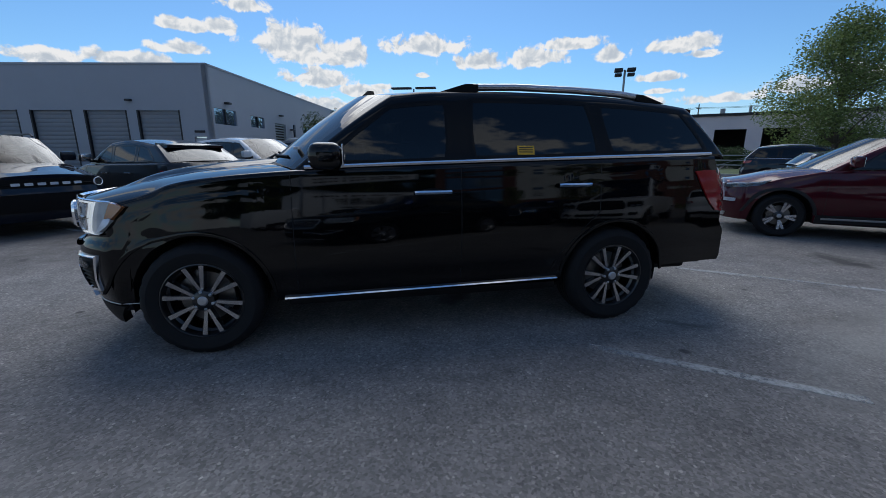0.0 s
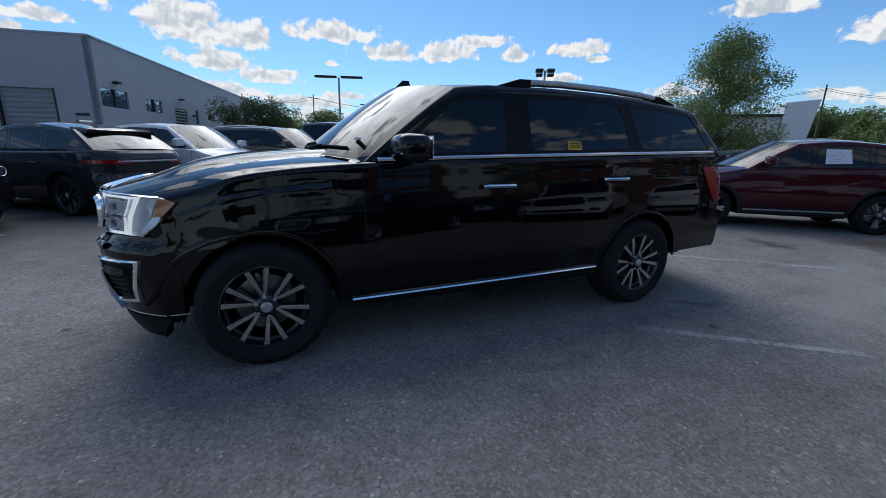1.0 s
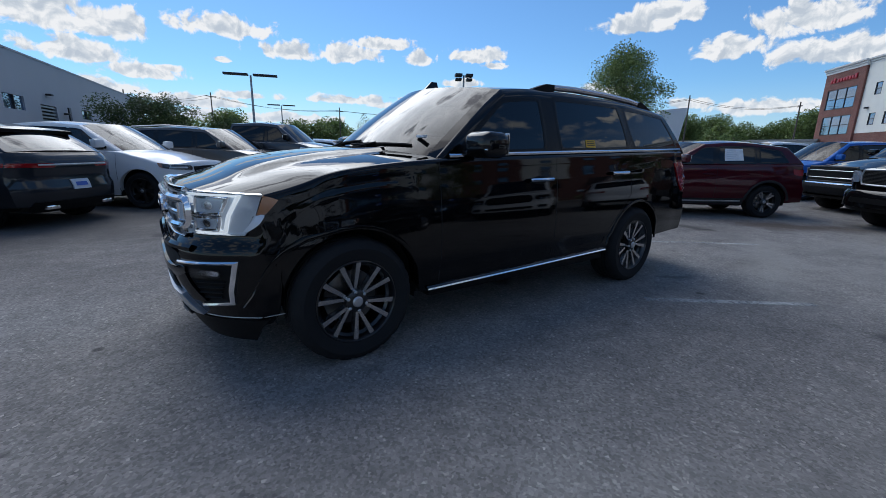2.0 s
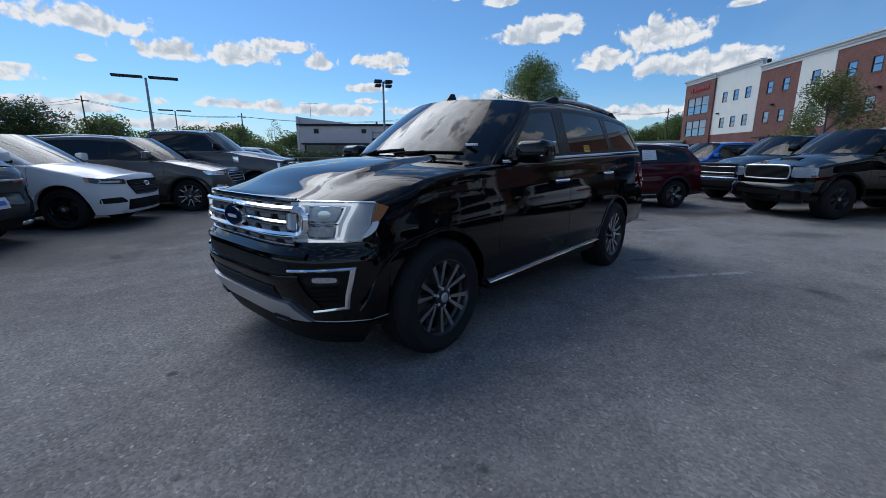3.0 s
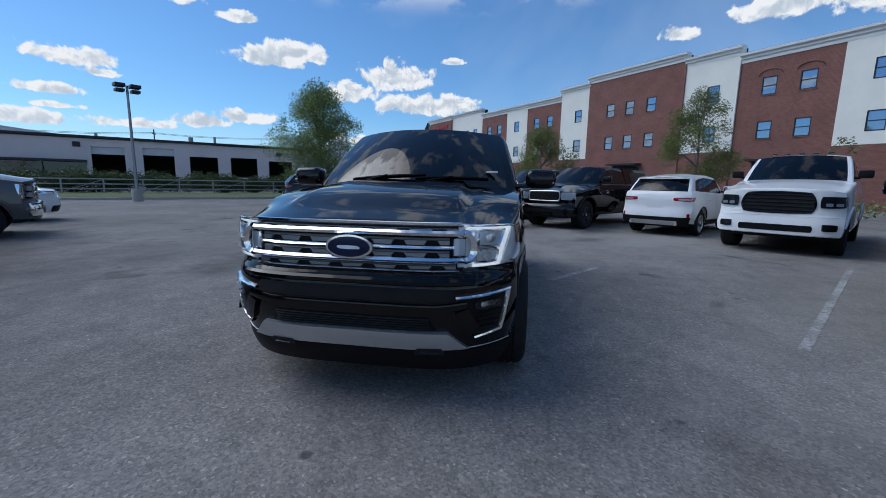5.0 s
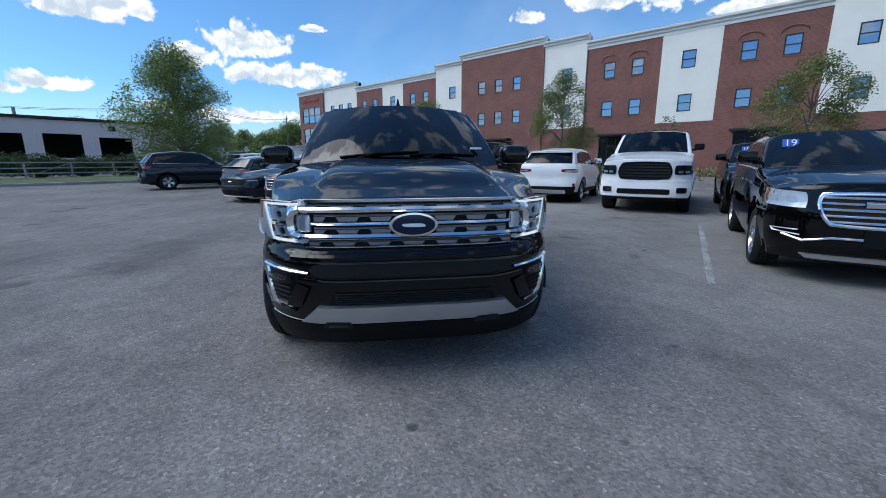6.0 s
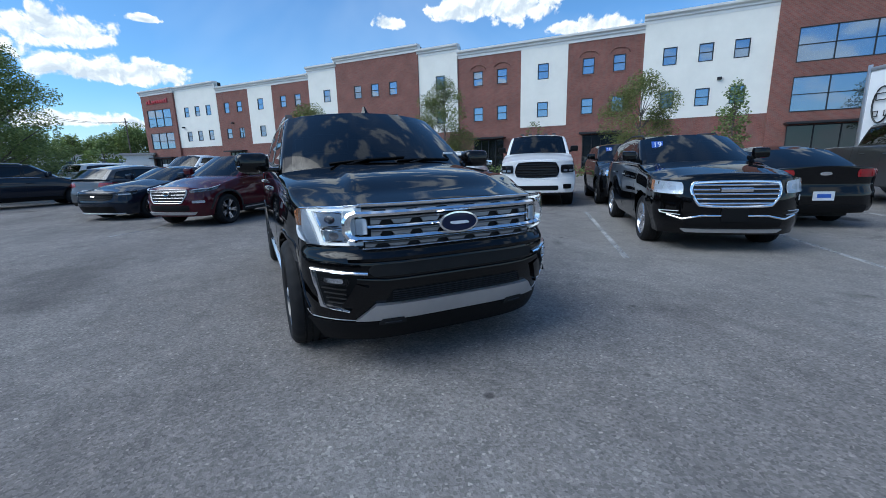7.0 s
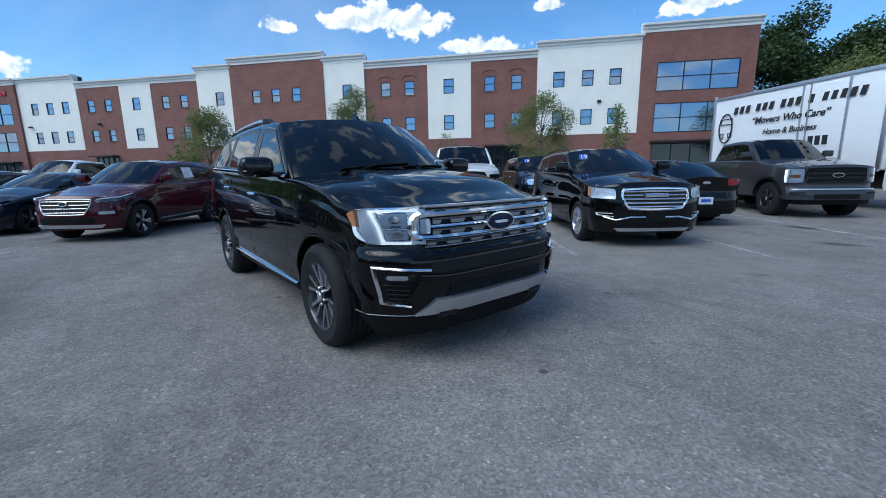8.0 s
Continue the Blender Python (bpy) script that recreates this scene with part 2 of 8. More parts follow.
def asphalt():
    m, nt, b, L = material("asphalt")
    tc = node(nt, "ShaderNodeTexCoord")
    P = tc.outputs["Object"]

    def nz(scale, detail=4.0, rough=0.6, dist=0.0):
        n = node(nt, "ShaderNodeTexNoise", i_Scale=scale, i_Detail=detail, i_Roughness=rough, i_Distortion=dist)
        L(P, n.inputs["Vector"])
        return n.outputs["Fac"]

    def mixc(a, bb, fac, mode="MIX"):
        n = node(nt, "ShaderNodeMix", data_type="RGBA", blend_type=mode)
        for sock, v in ((0, fac), (6, a), (7, bb)):
            if isinstance(v, (float, tuple)):
                n.inputs[sock].default_value = v
            else:
                L(v, n.inputs[sock])
        return n.outputs[2]

    blot = ramp(nt, [(0.3, (0.168, 0.155, 0.146)), (0.5, (0.216, 0.2, 0.187)), (0.7, (0.268, 0.25, 0.232))])
    L(nz(0.33, 7.0, 0.65, 0.4), blot.inputs[0])
    # streaks of dust washed along the fall of the lot
    mp = node(nt, "ShaderNodeMapping")
    mp.inputs["Rotation"].default_value, mp.inputs["Scale"].default_value = (0, 0, radians(30)), (0.35, 1.6, 1)
    L(P, mp.inputs[0])
    st = node(nt, "ShaderNodeTexNoise", i_Scale=0.6, i_Detail=6.0, i_Roughness=0.7)
    L(mp.outputs[0], st.inputs["Vector"])
    sr = ramp(nt, [(0.45, (0, 0, 0)), (0.75, (0.32,) * 3)])
    L(st.outputs["Fac"], sr.inputs[0])
    col = mixc(blot.outputs[0], (0.32, 0.31, 0.295, 1), sr.outputs[0])
    # aggregate
    vo = node(nt, "ShaderNodeTexVoronoi", i_Scale=70.0)
    L(P, vo.inputs["Vector"])
    ag = ramp(nt, [(0.0, (0.4,) * 3), (0.45, (0.85,) * 3), (0.75, (1.15,) * 3), (0.9, (1.5, 1.47, 1.42)), (1.0, (2.7, 2.6, 2.45))])
    L(vo.outputs["Color"], ag.inputs[0])
    col = mixc(col, ag.outputs[0], 0.68, "MULTIPLY")
    mid = ramp(nt, [(0.3, (0.72,) * 3), (0.5, (1.0,) * 3), (0.7, (1.22, 1.2, 1.17))])
    L(nz(3.2, 9.0, 0.75), mid.inputs[0])
    col = mixc(col, mid.outputs[0], 0.85, "MULTIPLY")
    # tar drips and old gum
    v3 = node(nt, "ShaderNodeTexVoronoi", i_Scale=1.3)
    L(P, v3.inputs["Vector"])
    drip = ramp(nt, [(0.035, (0.7,) * 3), (0.06, (0, 0, 0))])
    L(v3.outputs["Distance"], drip.inputs[0])
    col = mixc(col, (0.04, 0.039, 0.038, 1), drip.outputs[0])
    mp2 = node(nt, "ShaderNodeMapping")
    mp2.inputs["Rotation"].default_value, mp2.inputs["Scale"].default_value = (0, 0, radians(-38)), (0.5, 1.7, 1)
    L(P, mp2.inputs[0])
    sm = node(nt, "ShaderNodeTexNoise", i_Scale=0.9, i_Detail=5.0, i_Roughness=0.55, i_Distortion=1.2)
    L(mp2.outputs[0], sm.inputs["Vector"])
    smear = ramp(nt, [(0.56, (0, 0, 0)), (0.72, (0.3,) * 3)])
    L(sm.outputs["Fac"], smear.inputs[0])
    col = mixc(col, (0.085, 0.078, 0.074, 1), smear.outputs[0])
    # oil stains
    oil = ramp(nt, [(0.66, (0, 0, 0)), (0.74, (0.75,) * 3)])
    L(nz(0.75, 3.0, 0.5, 0.8), oil.inputs[0])
    col = mixc(col, (0.045, 0.043, 0.042, 1), oil.outputs[0])
    wob = node(nt, "ShaderNodeTexNoise", i_Scale=1.1, i_Detail=6.0, i_Roughness=0.65)
    L(P, wob.inputs["Vector"])
    # stains, plus broad areas where dimmer or brighter light is painted in
    for cx, cy, rx, ry, turn, tone, most in STAINS_AND_TONES:
        mpx = node(nt, "ShaderNodeMapping")
        mpx.vector_type = "TEXTURE"
        mpx.inputs["Location"].default_value, mpx.inputs["Rotation"].default_value = (cx, cy, 0), (0, 0, radians(turn))
        mpx.inputs["Scale"].default_value = (rx, ry, 1)
        L(P, mpx.inputs[0])
        ln = node(nt, "ShaderNodeVectorMath", operation="LENGTH")
        L(mpx.outputs[0], ln.inputs[0])
        ad = node(nt, "ShaderNodeMath", operation="MULTIPLY_ADD", i_1=1.6)
        L(wob.outputs["Fac"], ad.inputs[0]), L(ln.outputs["Value"], ad.inputs[2])
        edge = ramp(nt, [(0.55, (most,) * 3), (0.85, (0, 0, 0))])
        half = node(nt, "ShaderNodeMath", operation="MULTIPLY", i_1=0.5)
        L(ad.outputs[0], half.inputs[0]), L(half.outputs[0], edge.inputs[0])
        col = mixc(col, (*tone, 1), edge.outputs[0])
    L(col, b.inputs["Base Color"])
    b.inputs["Specular IOR Level"].default_value = 0.1
    rr = node(nt, "ShaderNodeMapRange", i_3=0.62, i_4=0.9)
    L(nz(1.4), rr.inputs[0]), L(rr.outputs[0], b.inputs["Roughness"])
    v2 = node(nt, "ShaderNodeTexVoronoi", i_Scale=110.0)
    L(P, v2.inputs["Vector"])
    bp = node(nt, "ShaderNodeBump", i_Strength=0.4, i_Distance=0.005)
    L(v2.outputs["Distance"], bp.inputs["Height"])
    b2 = node(nt, "ShaderNodeBump", i_Strength=0.25, i_Distance=0.03)
    L(nz(5.0), b2.inputs["Height"]), L(bp.outputs[0], b2.inputs["Normal"]), L(b2.outputs[0], b.inputs["Normal"])
    return m


def brick_wall():
    m, nt, b, L = material("red_brick")
    tc = node(nt, "ShaderNodeTexCoord")
    br = node(nt, "ShaderNodeTexBrick", i_Scale=1.0, i_5=0.012)
    br.inputs["Color1"].default_value, br.inputs["Color2"].default_value = (0.26, 0.092, 0.068, 1), (0.195, 0.067, 0.052, 1)
    br.inputs["Mortar"].default_value = (0.2, 0.14, 0.12, 1)
    br.inputs["Brick Width"].default_value, br.inputs["Row Height"].default_value, br.inputs["Mortar Size"].default_value = 0.22, 0.075, 0.008
    mp = node(nt, "ShaderNodeMapping")
    mp.inputs["Rotation"].default_value = (radians(90), 0, 0)
    L(tc.outputs["Object"], mp.inputs[0]), L(mp.outputs[0], br.inputs["Vector"])
    nz = node(nt, "ShaderNodeTexNoise", i_Scale=0.7, i_Detail=6.0)
    L(tc.outputs["Object"], nz.inputs["Vector"])
    r = ramp(nt, [(0.3, (0.85,) * 3), (0.7, (1.1,) * 3)])
    L(nz.outputs["Fac"], r.inputs[0])
    mx = node(nt, "ShaderNodeMix", data_type="RGBA", blend_type="MULTIPLY", i_0=1.0)
    L(br.outputs["Color"], mx.inputs[6]), L(r.outputs[0], mx.inputs[7]), L(mx.outputs[2], b.inputs["Base Color"])
    b.inputs["Roughness"].default_value = 0.85
    bp = node(nt, "ShaderNodeBump", i_Strength=0.4, i_Distance=0.006)
    L(br.outputs["Fac"], bp.inputs["Height"]), L(bp.outputs[0], b.inputs["Normal"])
    return m


def worn_line():
    """Old road paint, worn through to the asphalt in flakes."""
    m, nt, b, L = material("worn_line_paint")
    tc = node(nt, "ShaderNodeTexCoord")
    a = node(nt, "ShaderNodeTexNoise", i_Scale=26.0, i_Detail=6.0, i_Roughness=0.75)
    c = node(nt, "ShaderNodeTexNoise", i_Scale=1.6, i_Detail=3.0)
    L(tc.outputs["Object"], a.inputs["Vector"]), L(tc.outputs["Object"], c.inputs["Vector"])
    add = node(nt, "ShaderNodeMath", operation="ADD")
    L(a.outputs["Fac"], add.inputs[0]), L(c.outputs["Fac"], add.inputs[1])
    r = ramp(nt, [(0.0, (0, 0, 0)), (0.37, (0.08,) * 3), (0.58, (0.7,) * 3)])
    half = node(nt, "ShaderNodeMath", operation="MULTIPLY", i_1=0.5)
    L(add.outputs[0], half.inputs[0]), L(half.outputs[0], r.inputs[0])
    b.inputs["Base Color"].default_value, b.inputs["Roughness"].default_value = (0.5, 0.5, 0.485, 1), 0.85
    L(r.outputs[0], b.inputs["Alpha"])
    return m


def leaf_mat(name, a, c):
    m, nt, b, L = material(name)
    g = node(nt, "ShaderNodeNewGeometry")
    r = ramp(nt, [(0.0, a), (1.0, c)])
    L(g.outputs["Random Per Island"], r.inputs[0]), L(r.outputs[0], b.inputs["Base Color"])
    b.inputs["Roughness"].default_value = 0.55
    b.inputs["Transmission Weight"].default_value = 0.0
    tr = node(nt, "ShaderNodeBsdfTranslucent")
    L(r.outputs[0], tr.inputs[0])
    mx = node(nt, "ShaderNodeMixShader", i_0=0.35)
    L(b.outputs[0], mx.inputs[1]), L(tr.outputs[0], mx.inputs[2])
    L(mx.outputs[0], nt.nodes["Material Output"].inputs[0])
    return m


M = {
    "asphalt": asphalt(),
    "black": car_paint("black_paint", (0.0016, 0.0016, 0.002)),
    "navy": car_paint("dark_blue_paint", (0.008, 0.013, 0.024), 0.2),
    "dgrey": car_paint("dark_grey_paint", (0.022, 0.025, 0.03), 0.3),
    "grey": car_paint("grey_metallic_paint", (0.085, 0.088, 0.095), 0.45),
    "brown": car_paint("brown_grey_metallic_paint", (0.10, 0.092, 0.085), 0.5),
    "white": car_paint("white_paint", (0.78, 0.78, 0.77)),
    "red": car_paint("dark_red_paint", (0.062, 0.006, 0.012), 0.25),
    "blue": car_paint("bright_blue_paint", (0.02, 0.12, 0.42), 0.1),
    "silver": car_paint("silver_paint", (0.32, 0.33, 0.35), 0.6),
    "hero_trim": plain("black_window_trim", (0.003, 0.003, 0.0035), 0.25, spec=0.2),
    "chrome": plain("chrome", (0.9, 0.9, 0.91), 0.11, 1.0, var=0.03),
    "satin": plain("satin_silver", (0.55, 0.56, 0.58), 0.38, 0.85, var=0.06),
    "plastic": plain("black_plastic", (0.006, 0.006, 0.0065), 0.5, bump=0.15, bscale=400, spec=0.15),
    "gloss": plain("gloss_black_trim", (0.004, 0.004, 0.0045), 0.08, spec=0.4),
    "cladding": plain("grey_plastic_cladding", (0.02, 0.02, 0.021), 0.6, bump=0.2, bscale=300, spec=0.3),
    "slat": plain("satin_grey_slat", (0.26, 0.26, 0.27), 0.45, 0.75, var=0.06),
    "lamp_inner": plain("lamp_inner_housing", (0.68, 0.72, 0.78), 0.3, 0.2, coat=0.6),
    "lamp_bright": plain("lamp_bright_reflector", (0.8, 0.84, 0.89), 0.3, 0.2),
    "lens_grey": plain("lamp_element_glass", (0.10, 0.115, 0.14), 0.1, coat=1.0),
    "lamp_dark": plain("frosted_reflector", (0.6, 0.65, 0.72), 0.33, 1.0),
    "slate": car_paint("slate_grey_paint", (0.042, 0.045, 0.05), 0.4),
    "rubber": plain("tyre_rubber", (0.011, 0.011, 0.012), 0.75, bump=0.25, bscale=90, spec=0.3),
    "under": plain("underbody", (0.006, 0.006, 0.006), 0.9),
    "rim": plain("machined_rim", (0.34, 0.34, 0.36), 0.22, 1.0),
    "rim_dark": plain("dark_rim", (0.045, 0.045, 0.05), 0.3, 0.7, coat=0.4),
    "rim_black": plain("black_rim", (0.008, 0.008, 0.009), 0.3, coat=0.5),
    "rim_silver": plain("silver_rim", (0.5, 0.5, 0.52), 0.25, 0.9),
    "disc": plain("brake_disc", (0.2, 0.19, 0.18), 0.4, 1.0),
    "tint": pane_glass("tinted_glass", (0.05, 0.055, 0.06)),
    "dark_tint": pane_glass("privacy_glass", (0.012, 0.013, 0.015)),
    "screen": pane_glass("windscreen_glass", (0.16, 0.18, 0.18)),
    "clear": pane_glass("lamp_lens", (0.9, 0.92, 0.94)),
    "red_lens": plain("red_lens", (0.3, 0.006, 0.01), 0.12, coat=1.0),
    "amber": plain("amber_lens", (0.42, 0.17, 0.07), 0.15, coat=1.0),
    "lamp_chrome": plain("lamp_reflector", (0.82, 0.85, 0.9), 0.12, 1.0),
    "drl": glow("daytime_running_light", (0.85, 0.93, 1.0), 0.5),
    "lamp_white": plain("lamp_white_guide", (0.75, 0.78, 0.82), 0.3, coat=0.8),
    "seat": plain("black_leather", (0.02, 0.02, 0.021), 0.5, bump=0.2, bscale=60),
    "plate": plain("white_plate", (0.6, 0.62, 0.66), 0.4),
    "plate_blue": plain("blue_print", (0.02, 0.09, 0.4), 0.4),
    "yellow": plain("yellow_sticker", (0.75, 0.42, 0.03), 0.5),
    "paper": plain("white_paper", (0.8, 0.8, 0.8), 0.6),
    "ink": plain("black_ink", (0.02, 0.02, 0.02), 0.5),
    "badge_blue": plain("blue_enamel", (0.006, 0.014, 0.045), 0.12, spec=0.4),
    "brick": brick_wall(),
    "stucco": plain("cream_stucco", (0.82, 0.79, 0.715), 0.9, var=0.05, scale=0.8, bump=0.2, bscale=40),
    "cornice": plain("white_cornice", (0.74, 0.73, 0.70), 0.7, var=0.05, scale=1.5),
    "panel_grey": plain("grey_painted_panel", (0.36, 0.37, 0.40), 0.7, var=0.05, scale=0.4, bump=0.1, bscale=30),
    "pink_grey": plain("pinkish_grey_wall", (0.72, 0.64, 0.62), 0.8, var=0.06, scale=0.5, bump=0.2, bscale=25),
    "roller": plain("roller_door_grey", (0.24, 0.245, 0.26), 0.5, var=0.05, scale=2),
    "door_white": plain("white_door", (0.62, 0.62, 0.62), 0.5),
    "dark_metal": plain("dark_metal", (0.035, 0.035, 0.038), 0.45, 0.6),
    "galv": plain("galvanised_steel", (0.30, 0.31, 0.32), 0.45, 0.8),
    "office_glass": mirror_glass("office_glass", (0.24, 0.32, 0.42)),
    "dark_glass": mirror_glass("dark_shop_glass", (0.05, 0.06, 0.065)),
    # near-black colour stands in for the shade inside buildings
    "void": plain("unlit_interior_tone", (0.03, 0.028, 0.026), 0.9),
    "sign_red": plain("red_sign", (0.45, 0.02, 0.03), 0.4),
    "line": worn_line(),
    "concrete": plain("concrete_kerb", (0.36, 0.35, 0.33), 0.9, var=0.15, scale=3, bump=0.3, bscale=60),
    "grass": plain("grass_ground", (0.07, 0.10, 0.025), 0.95, var=0.4, scale=1.2, bump=0.6, bscale=40),
    "bark": plain("bark", (0.12, 0.10, 0.085), 0.9, var=0.3, scale=12, bump=0.5, bscale=50),
    "leaf": leaf_mat("green_leaves", (0.10, 0.15, 0.04), (0.26, 0.33, 0.11)),
    "leaf_light": leaf_mat("yellow_green_leaves", (0.10, 0.13, 0.035), (0.24, 0.26, 0.08)),
    "leaf_dark": leaf_mat("dark_leaves", (0.025, 0.05, 0.015), (0.075, 0.115, 0.035)),
    "trailer_white": plain("white_box_panel", (0.8, 0.8, 0.8), 0.45, var=0.04, scale=1.0),
    "alu": plain("aluminium_edge", (0.5, 0.5, 0.52), 0.4, 0.9),
    "far_white": plain("far_white_building", (0.7, 0.7, 0.68), 0.8),
}


# ---- mesh tools ----
class MB:
    def __init__(self):
        self.v, self.f = [], []

    def add(self, v, f):
        o = len(self.v)
        self.v += [tuple(p) for p in v]
        self.f += [tuple(i + o for i in q) for q in f]
        return self

    def grid(self, rows, close=False):
        n = len(rows[0])
        f = []
        for i in range(len(rows) - 1):
            for j in range(n if close else n - 1):
                k = (j + 1) % n
                f.append((i * n + j, i * n + k, (i + 1) * n + k, (i + 1) * n + j))
        return self.add([p for r in rows for p in r], f)

    def box(self, a, b):
        (x0, y0, z0), (x1, y1, z1) = a, b
        v = [(x, y, z) for z in (z0, z1) for y in (y0, y1) for x in (x0, x1)]
        return self.add(v, [(0, 2, 3, 1), (4, 5, 7, 6), (0, 1, 5, 4), (2, 6, 7, 3), (0, 4, 6, 2), (1, 3, 7, 5)])

    def rbox(self, a, b, r=0.02, seg=2):
        """A box with all edges chamfered by r."""
        c = [(p + q) / 2 for p, q in zip(a, b)]
        h = [(q - p) / 2 for p, q in zip(a, b)]
        bm = bmesh.new()
        bmesh.ops.create_cube(bm, size=2)
        for v in bm.verts:
            v.co = Vector((c[0] + v.co.x * h[0], c[1] + v.co.y * h[1], c[2] + v.co.z * h[2]))
        bmesh.ops.bevel(bm, geom=bm.edges[:], offset=min(r, 0.45 * min(h) * 2), segments=seg, affect="EDGES", profile=0.6 if seg < 3 else 0.5)
        bm.verts.index_update()
        self.add([v.co[:] for v in bm.verts], [[v.index for v in f.verts] for f in bm.faces])
        bm.free()
        return self

    def hexa(self, p):
        """Eight corners: four below, four above, in the same turn."""
        return self.add(p, [(3, 2, 1, 0), (4, 5, 6, 7), (0, 1, 5, 4), (1, 2, 6, 5), (2, 3, 7, 6), (3, 0, 4, 7)])

    def tube(self, pts, r, n=8, caps=True):
        pts = [Vector(p) for p in pts]
        rs = r if isinstance(r, (list, tuple)) else [r] * len(pts)
        rows = []
        for i, p in enumerate(pts):
            d = (pts[min(i + 1, len(pts) - 1)] - pts[max(i - 1, 0)]).normalized()
            a = d.cross(Vector((0, 0, 1)) if abs(d.z) < 0.9 else Vector((1, 0, 0))).normalized()
            b = d.cross(a)
            rows.append([p + rs[i] * (math.cos(t) * a + math.sin(t) * b) for t in (2 * math.pi * k / n for k in range(n))])
        o = len(self.v)
        self.grid(rows, close=True)
        if caps:
            self.f.append(tuple(o + k for k in range(n)))
            self.f.append(tuple(o + (len(rows) - 1) * n + k for k in reversed(range(n))))
        return self

    def lathe_y(self, prof, n=40):
        """Turn (radius, y) round the y axis."""
        rows = [[(r * math.cos(2 * math.pi * k / n), y, r * math.sin(2 * math.pi * k / n)) for k in range(n)] for r, y in prof]
        return self.grid(rows, close=True)


def part(name, mb, mat, parent=None, label="", angle=38, m=None):
    me = bpy.data.meshes.new(name)
    me.from_pydata(mb.v, [], mb.f)
    bm = bmesh.new()
    bm.from_mesh(me)
    bmesh.ops.remove_doubles(bm, verts=bm.verts[:], dist=1e-5)
    bmesh.ops.recalc_face_normals(bm, faces=bm.faces[:])
    bm.to_mesh(me)
    bm.free()
    for p in me.polygons:
        p.use_smooth = True
    me.set_sharp_from_angle(angle=radians(angle))
    me.materials.append(M[mat] if isinstance(mat, str) else mat)
    ob = new(name, me)
    if parent is not None:
        ob.parent = parent
    if m is not None:
        ob.matrix_local = m
    if label:
        ob["label"] = label
    return ob


def again(src, name, parent, m):
    """The same mesh once more under another parent."""
    ob = new(name, src.data)
    ob.parent, ob.matrix_local = parent, m
    return ob


def thing(name, label, category, m=None, group="", kind=""):
    ob = tagged(new(name), label, category, group, kind)
    ob.empty_display_size = 0.2
    if m is not None:
        ob.matrix_world = m
    return ob


def curve(pts):
    """A smooth monotone curve through (x, y) points."""
    xs, ys = np.array([p[0] for p in pts], float), np.array([p[1] for p in pts], float)
    if len(xs) == 1:
        return lambda x: float(ys[0])
    h = np.diff(xs)
    d = np.diff(ys) / h
    mm = np.zeros(len(xs))
    mm[0], mm[-1] = d[0], d[-1]
    for i in range(1, len(xs) - 1):
        if d[i - 1] * d[i] > 0:
            mm[i] = 2 * d[i - 1] * d[i] / (d[i - 1] + d[i])

    def at(x):
        if x <= xs[0]:
            return float(ys[0])
        if x >= xs[-1]:
            return float(ys[-1])
        i = int(np.searchsorted(xs, x) - 1)
        t = (x - xs[i]) / h[i]
        a = ys[i] * (1 + 2 * t) * (1 - t) ** 2 + mm[i] * h[i] * t * (1 - t) ** 2
        return float(a + ys[i + 1] * t * t * (3 - 2 * t) + mm[i + 1] * h[i] * t * t * (t - 1))
    return at


def line(pts):
    xs, ys = [p[0] for p in pts], [p[1] for p in pts]
    return lambda x: float(np.interp(x, xs, ys))


def sstep(t):
    t = min(max(t, 0.0), 1.0)
    return t * t * (3 - 2 * t)


def surf_off(fn, a, b, off, centre):
    p = Vector(fn(a, b))
    e = 0.004
    n = (Vector(fn(a + e, b)) - Vector(fn(a - e, b))).cross(Vector(fn(a, b + e)) - Vector(fn(a, b - e)))
    if n.length < 1e-12:
        return p
    n.normalize()
    if n.dot(p - centre) < 0:
        n = -n
    return p + n * off


def uv_quad(q, u, v, rnd=0.0):
    if rnd:
        s, t = 2 * u - 1, 2 * v - 1
        s2, t2 = s * math.sqrt(1 - t * t / 2), t * math.sqrt(1 - s * s / 2)
        u, v = ((s + (s2 - s) * rnd) + 1) / 2, ((t + (t2 - t) * rnd) + 1) / 2
    (ax, ay), (bx, by), (cx, cy), (dx, dy) = q
    return ((ax * (1 - u) + bx * u) * (1 - v) + (dx * (1 - u) + cx * u) * v,
            (ay * (1 - u) + by * u) * (1 - v) + (dy * (1 - u) + cy * u) * v)


def patch(mb, fn, q, centre, off1=0.004, off0=-0.01, nu=8, nv=6, rnd=0.0):
    """A plate on a surface: corners q (turning), its face off1 above the surface, its rim down to off0."""
    top = [[surf_off(fn, *uv_quad(q, i / nu, j / nv, rnd), off1, centre) for i in range(nu + 1)] for j in range(nv + 1)]
    mb.grid(top)
    ring = [(i / nu, 0) for i in range(nu)] + [(1, j / nv) for j in range(nv)] + [(1 - i / nu, 1) for i in range(nu)] + [(0, 1 - j / nv) for j in range(nv)]
    hi = [surf_off(fn, *uv_quad(q, u, v, rnd), off1, centre) for u, v in ring]
    lo = [surf_off(fn, *uv_quad(q, u, v, rnd), off0, centre) for u, v in ring]
    return mb.grid([hi, lo], close=True)


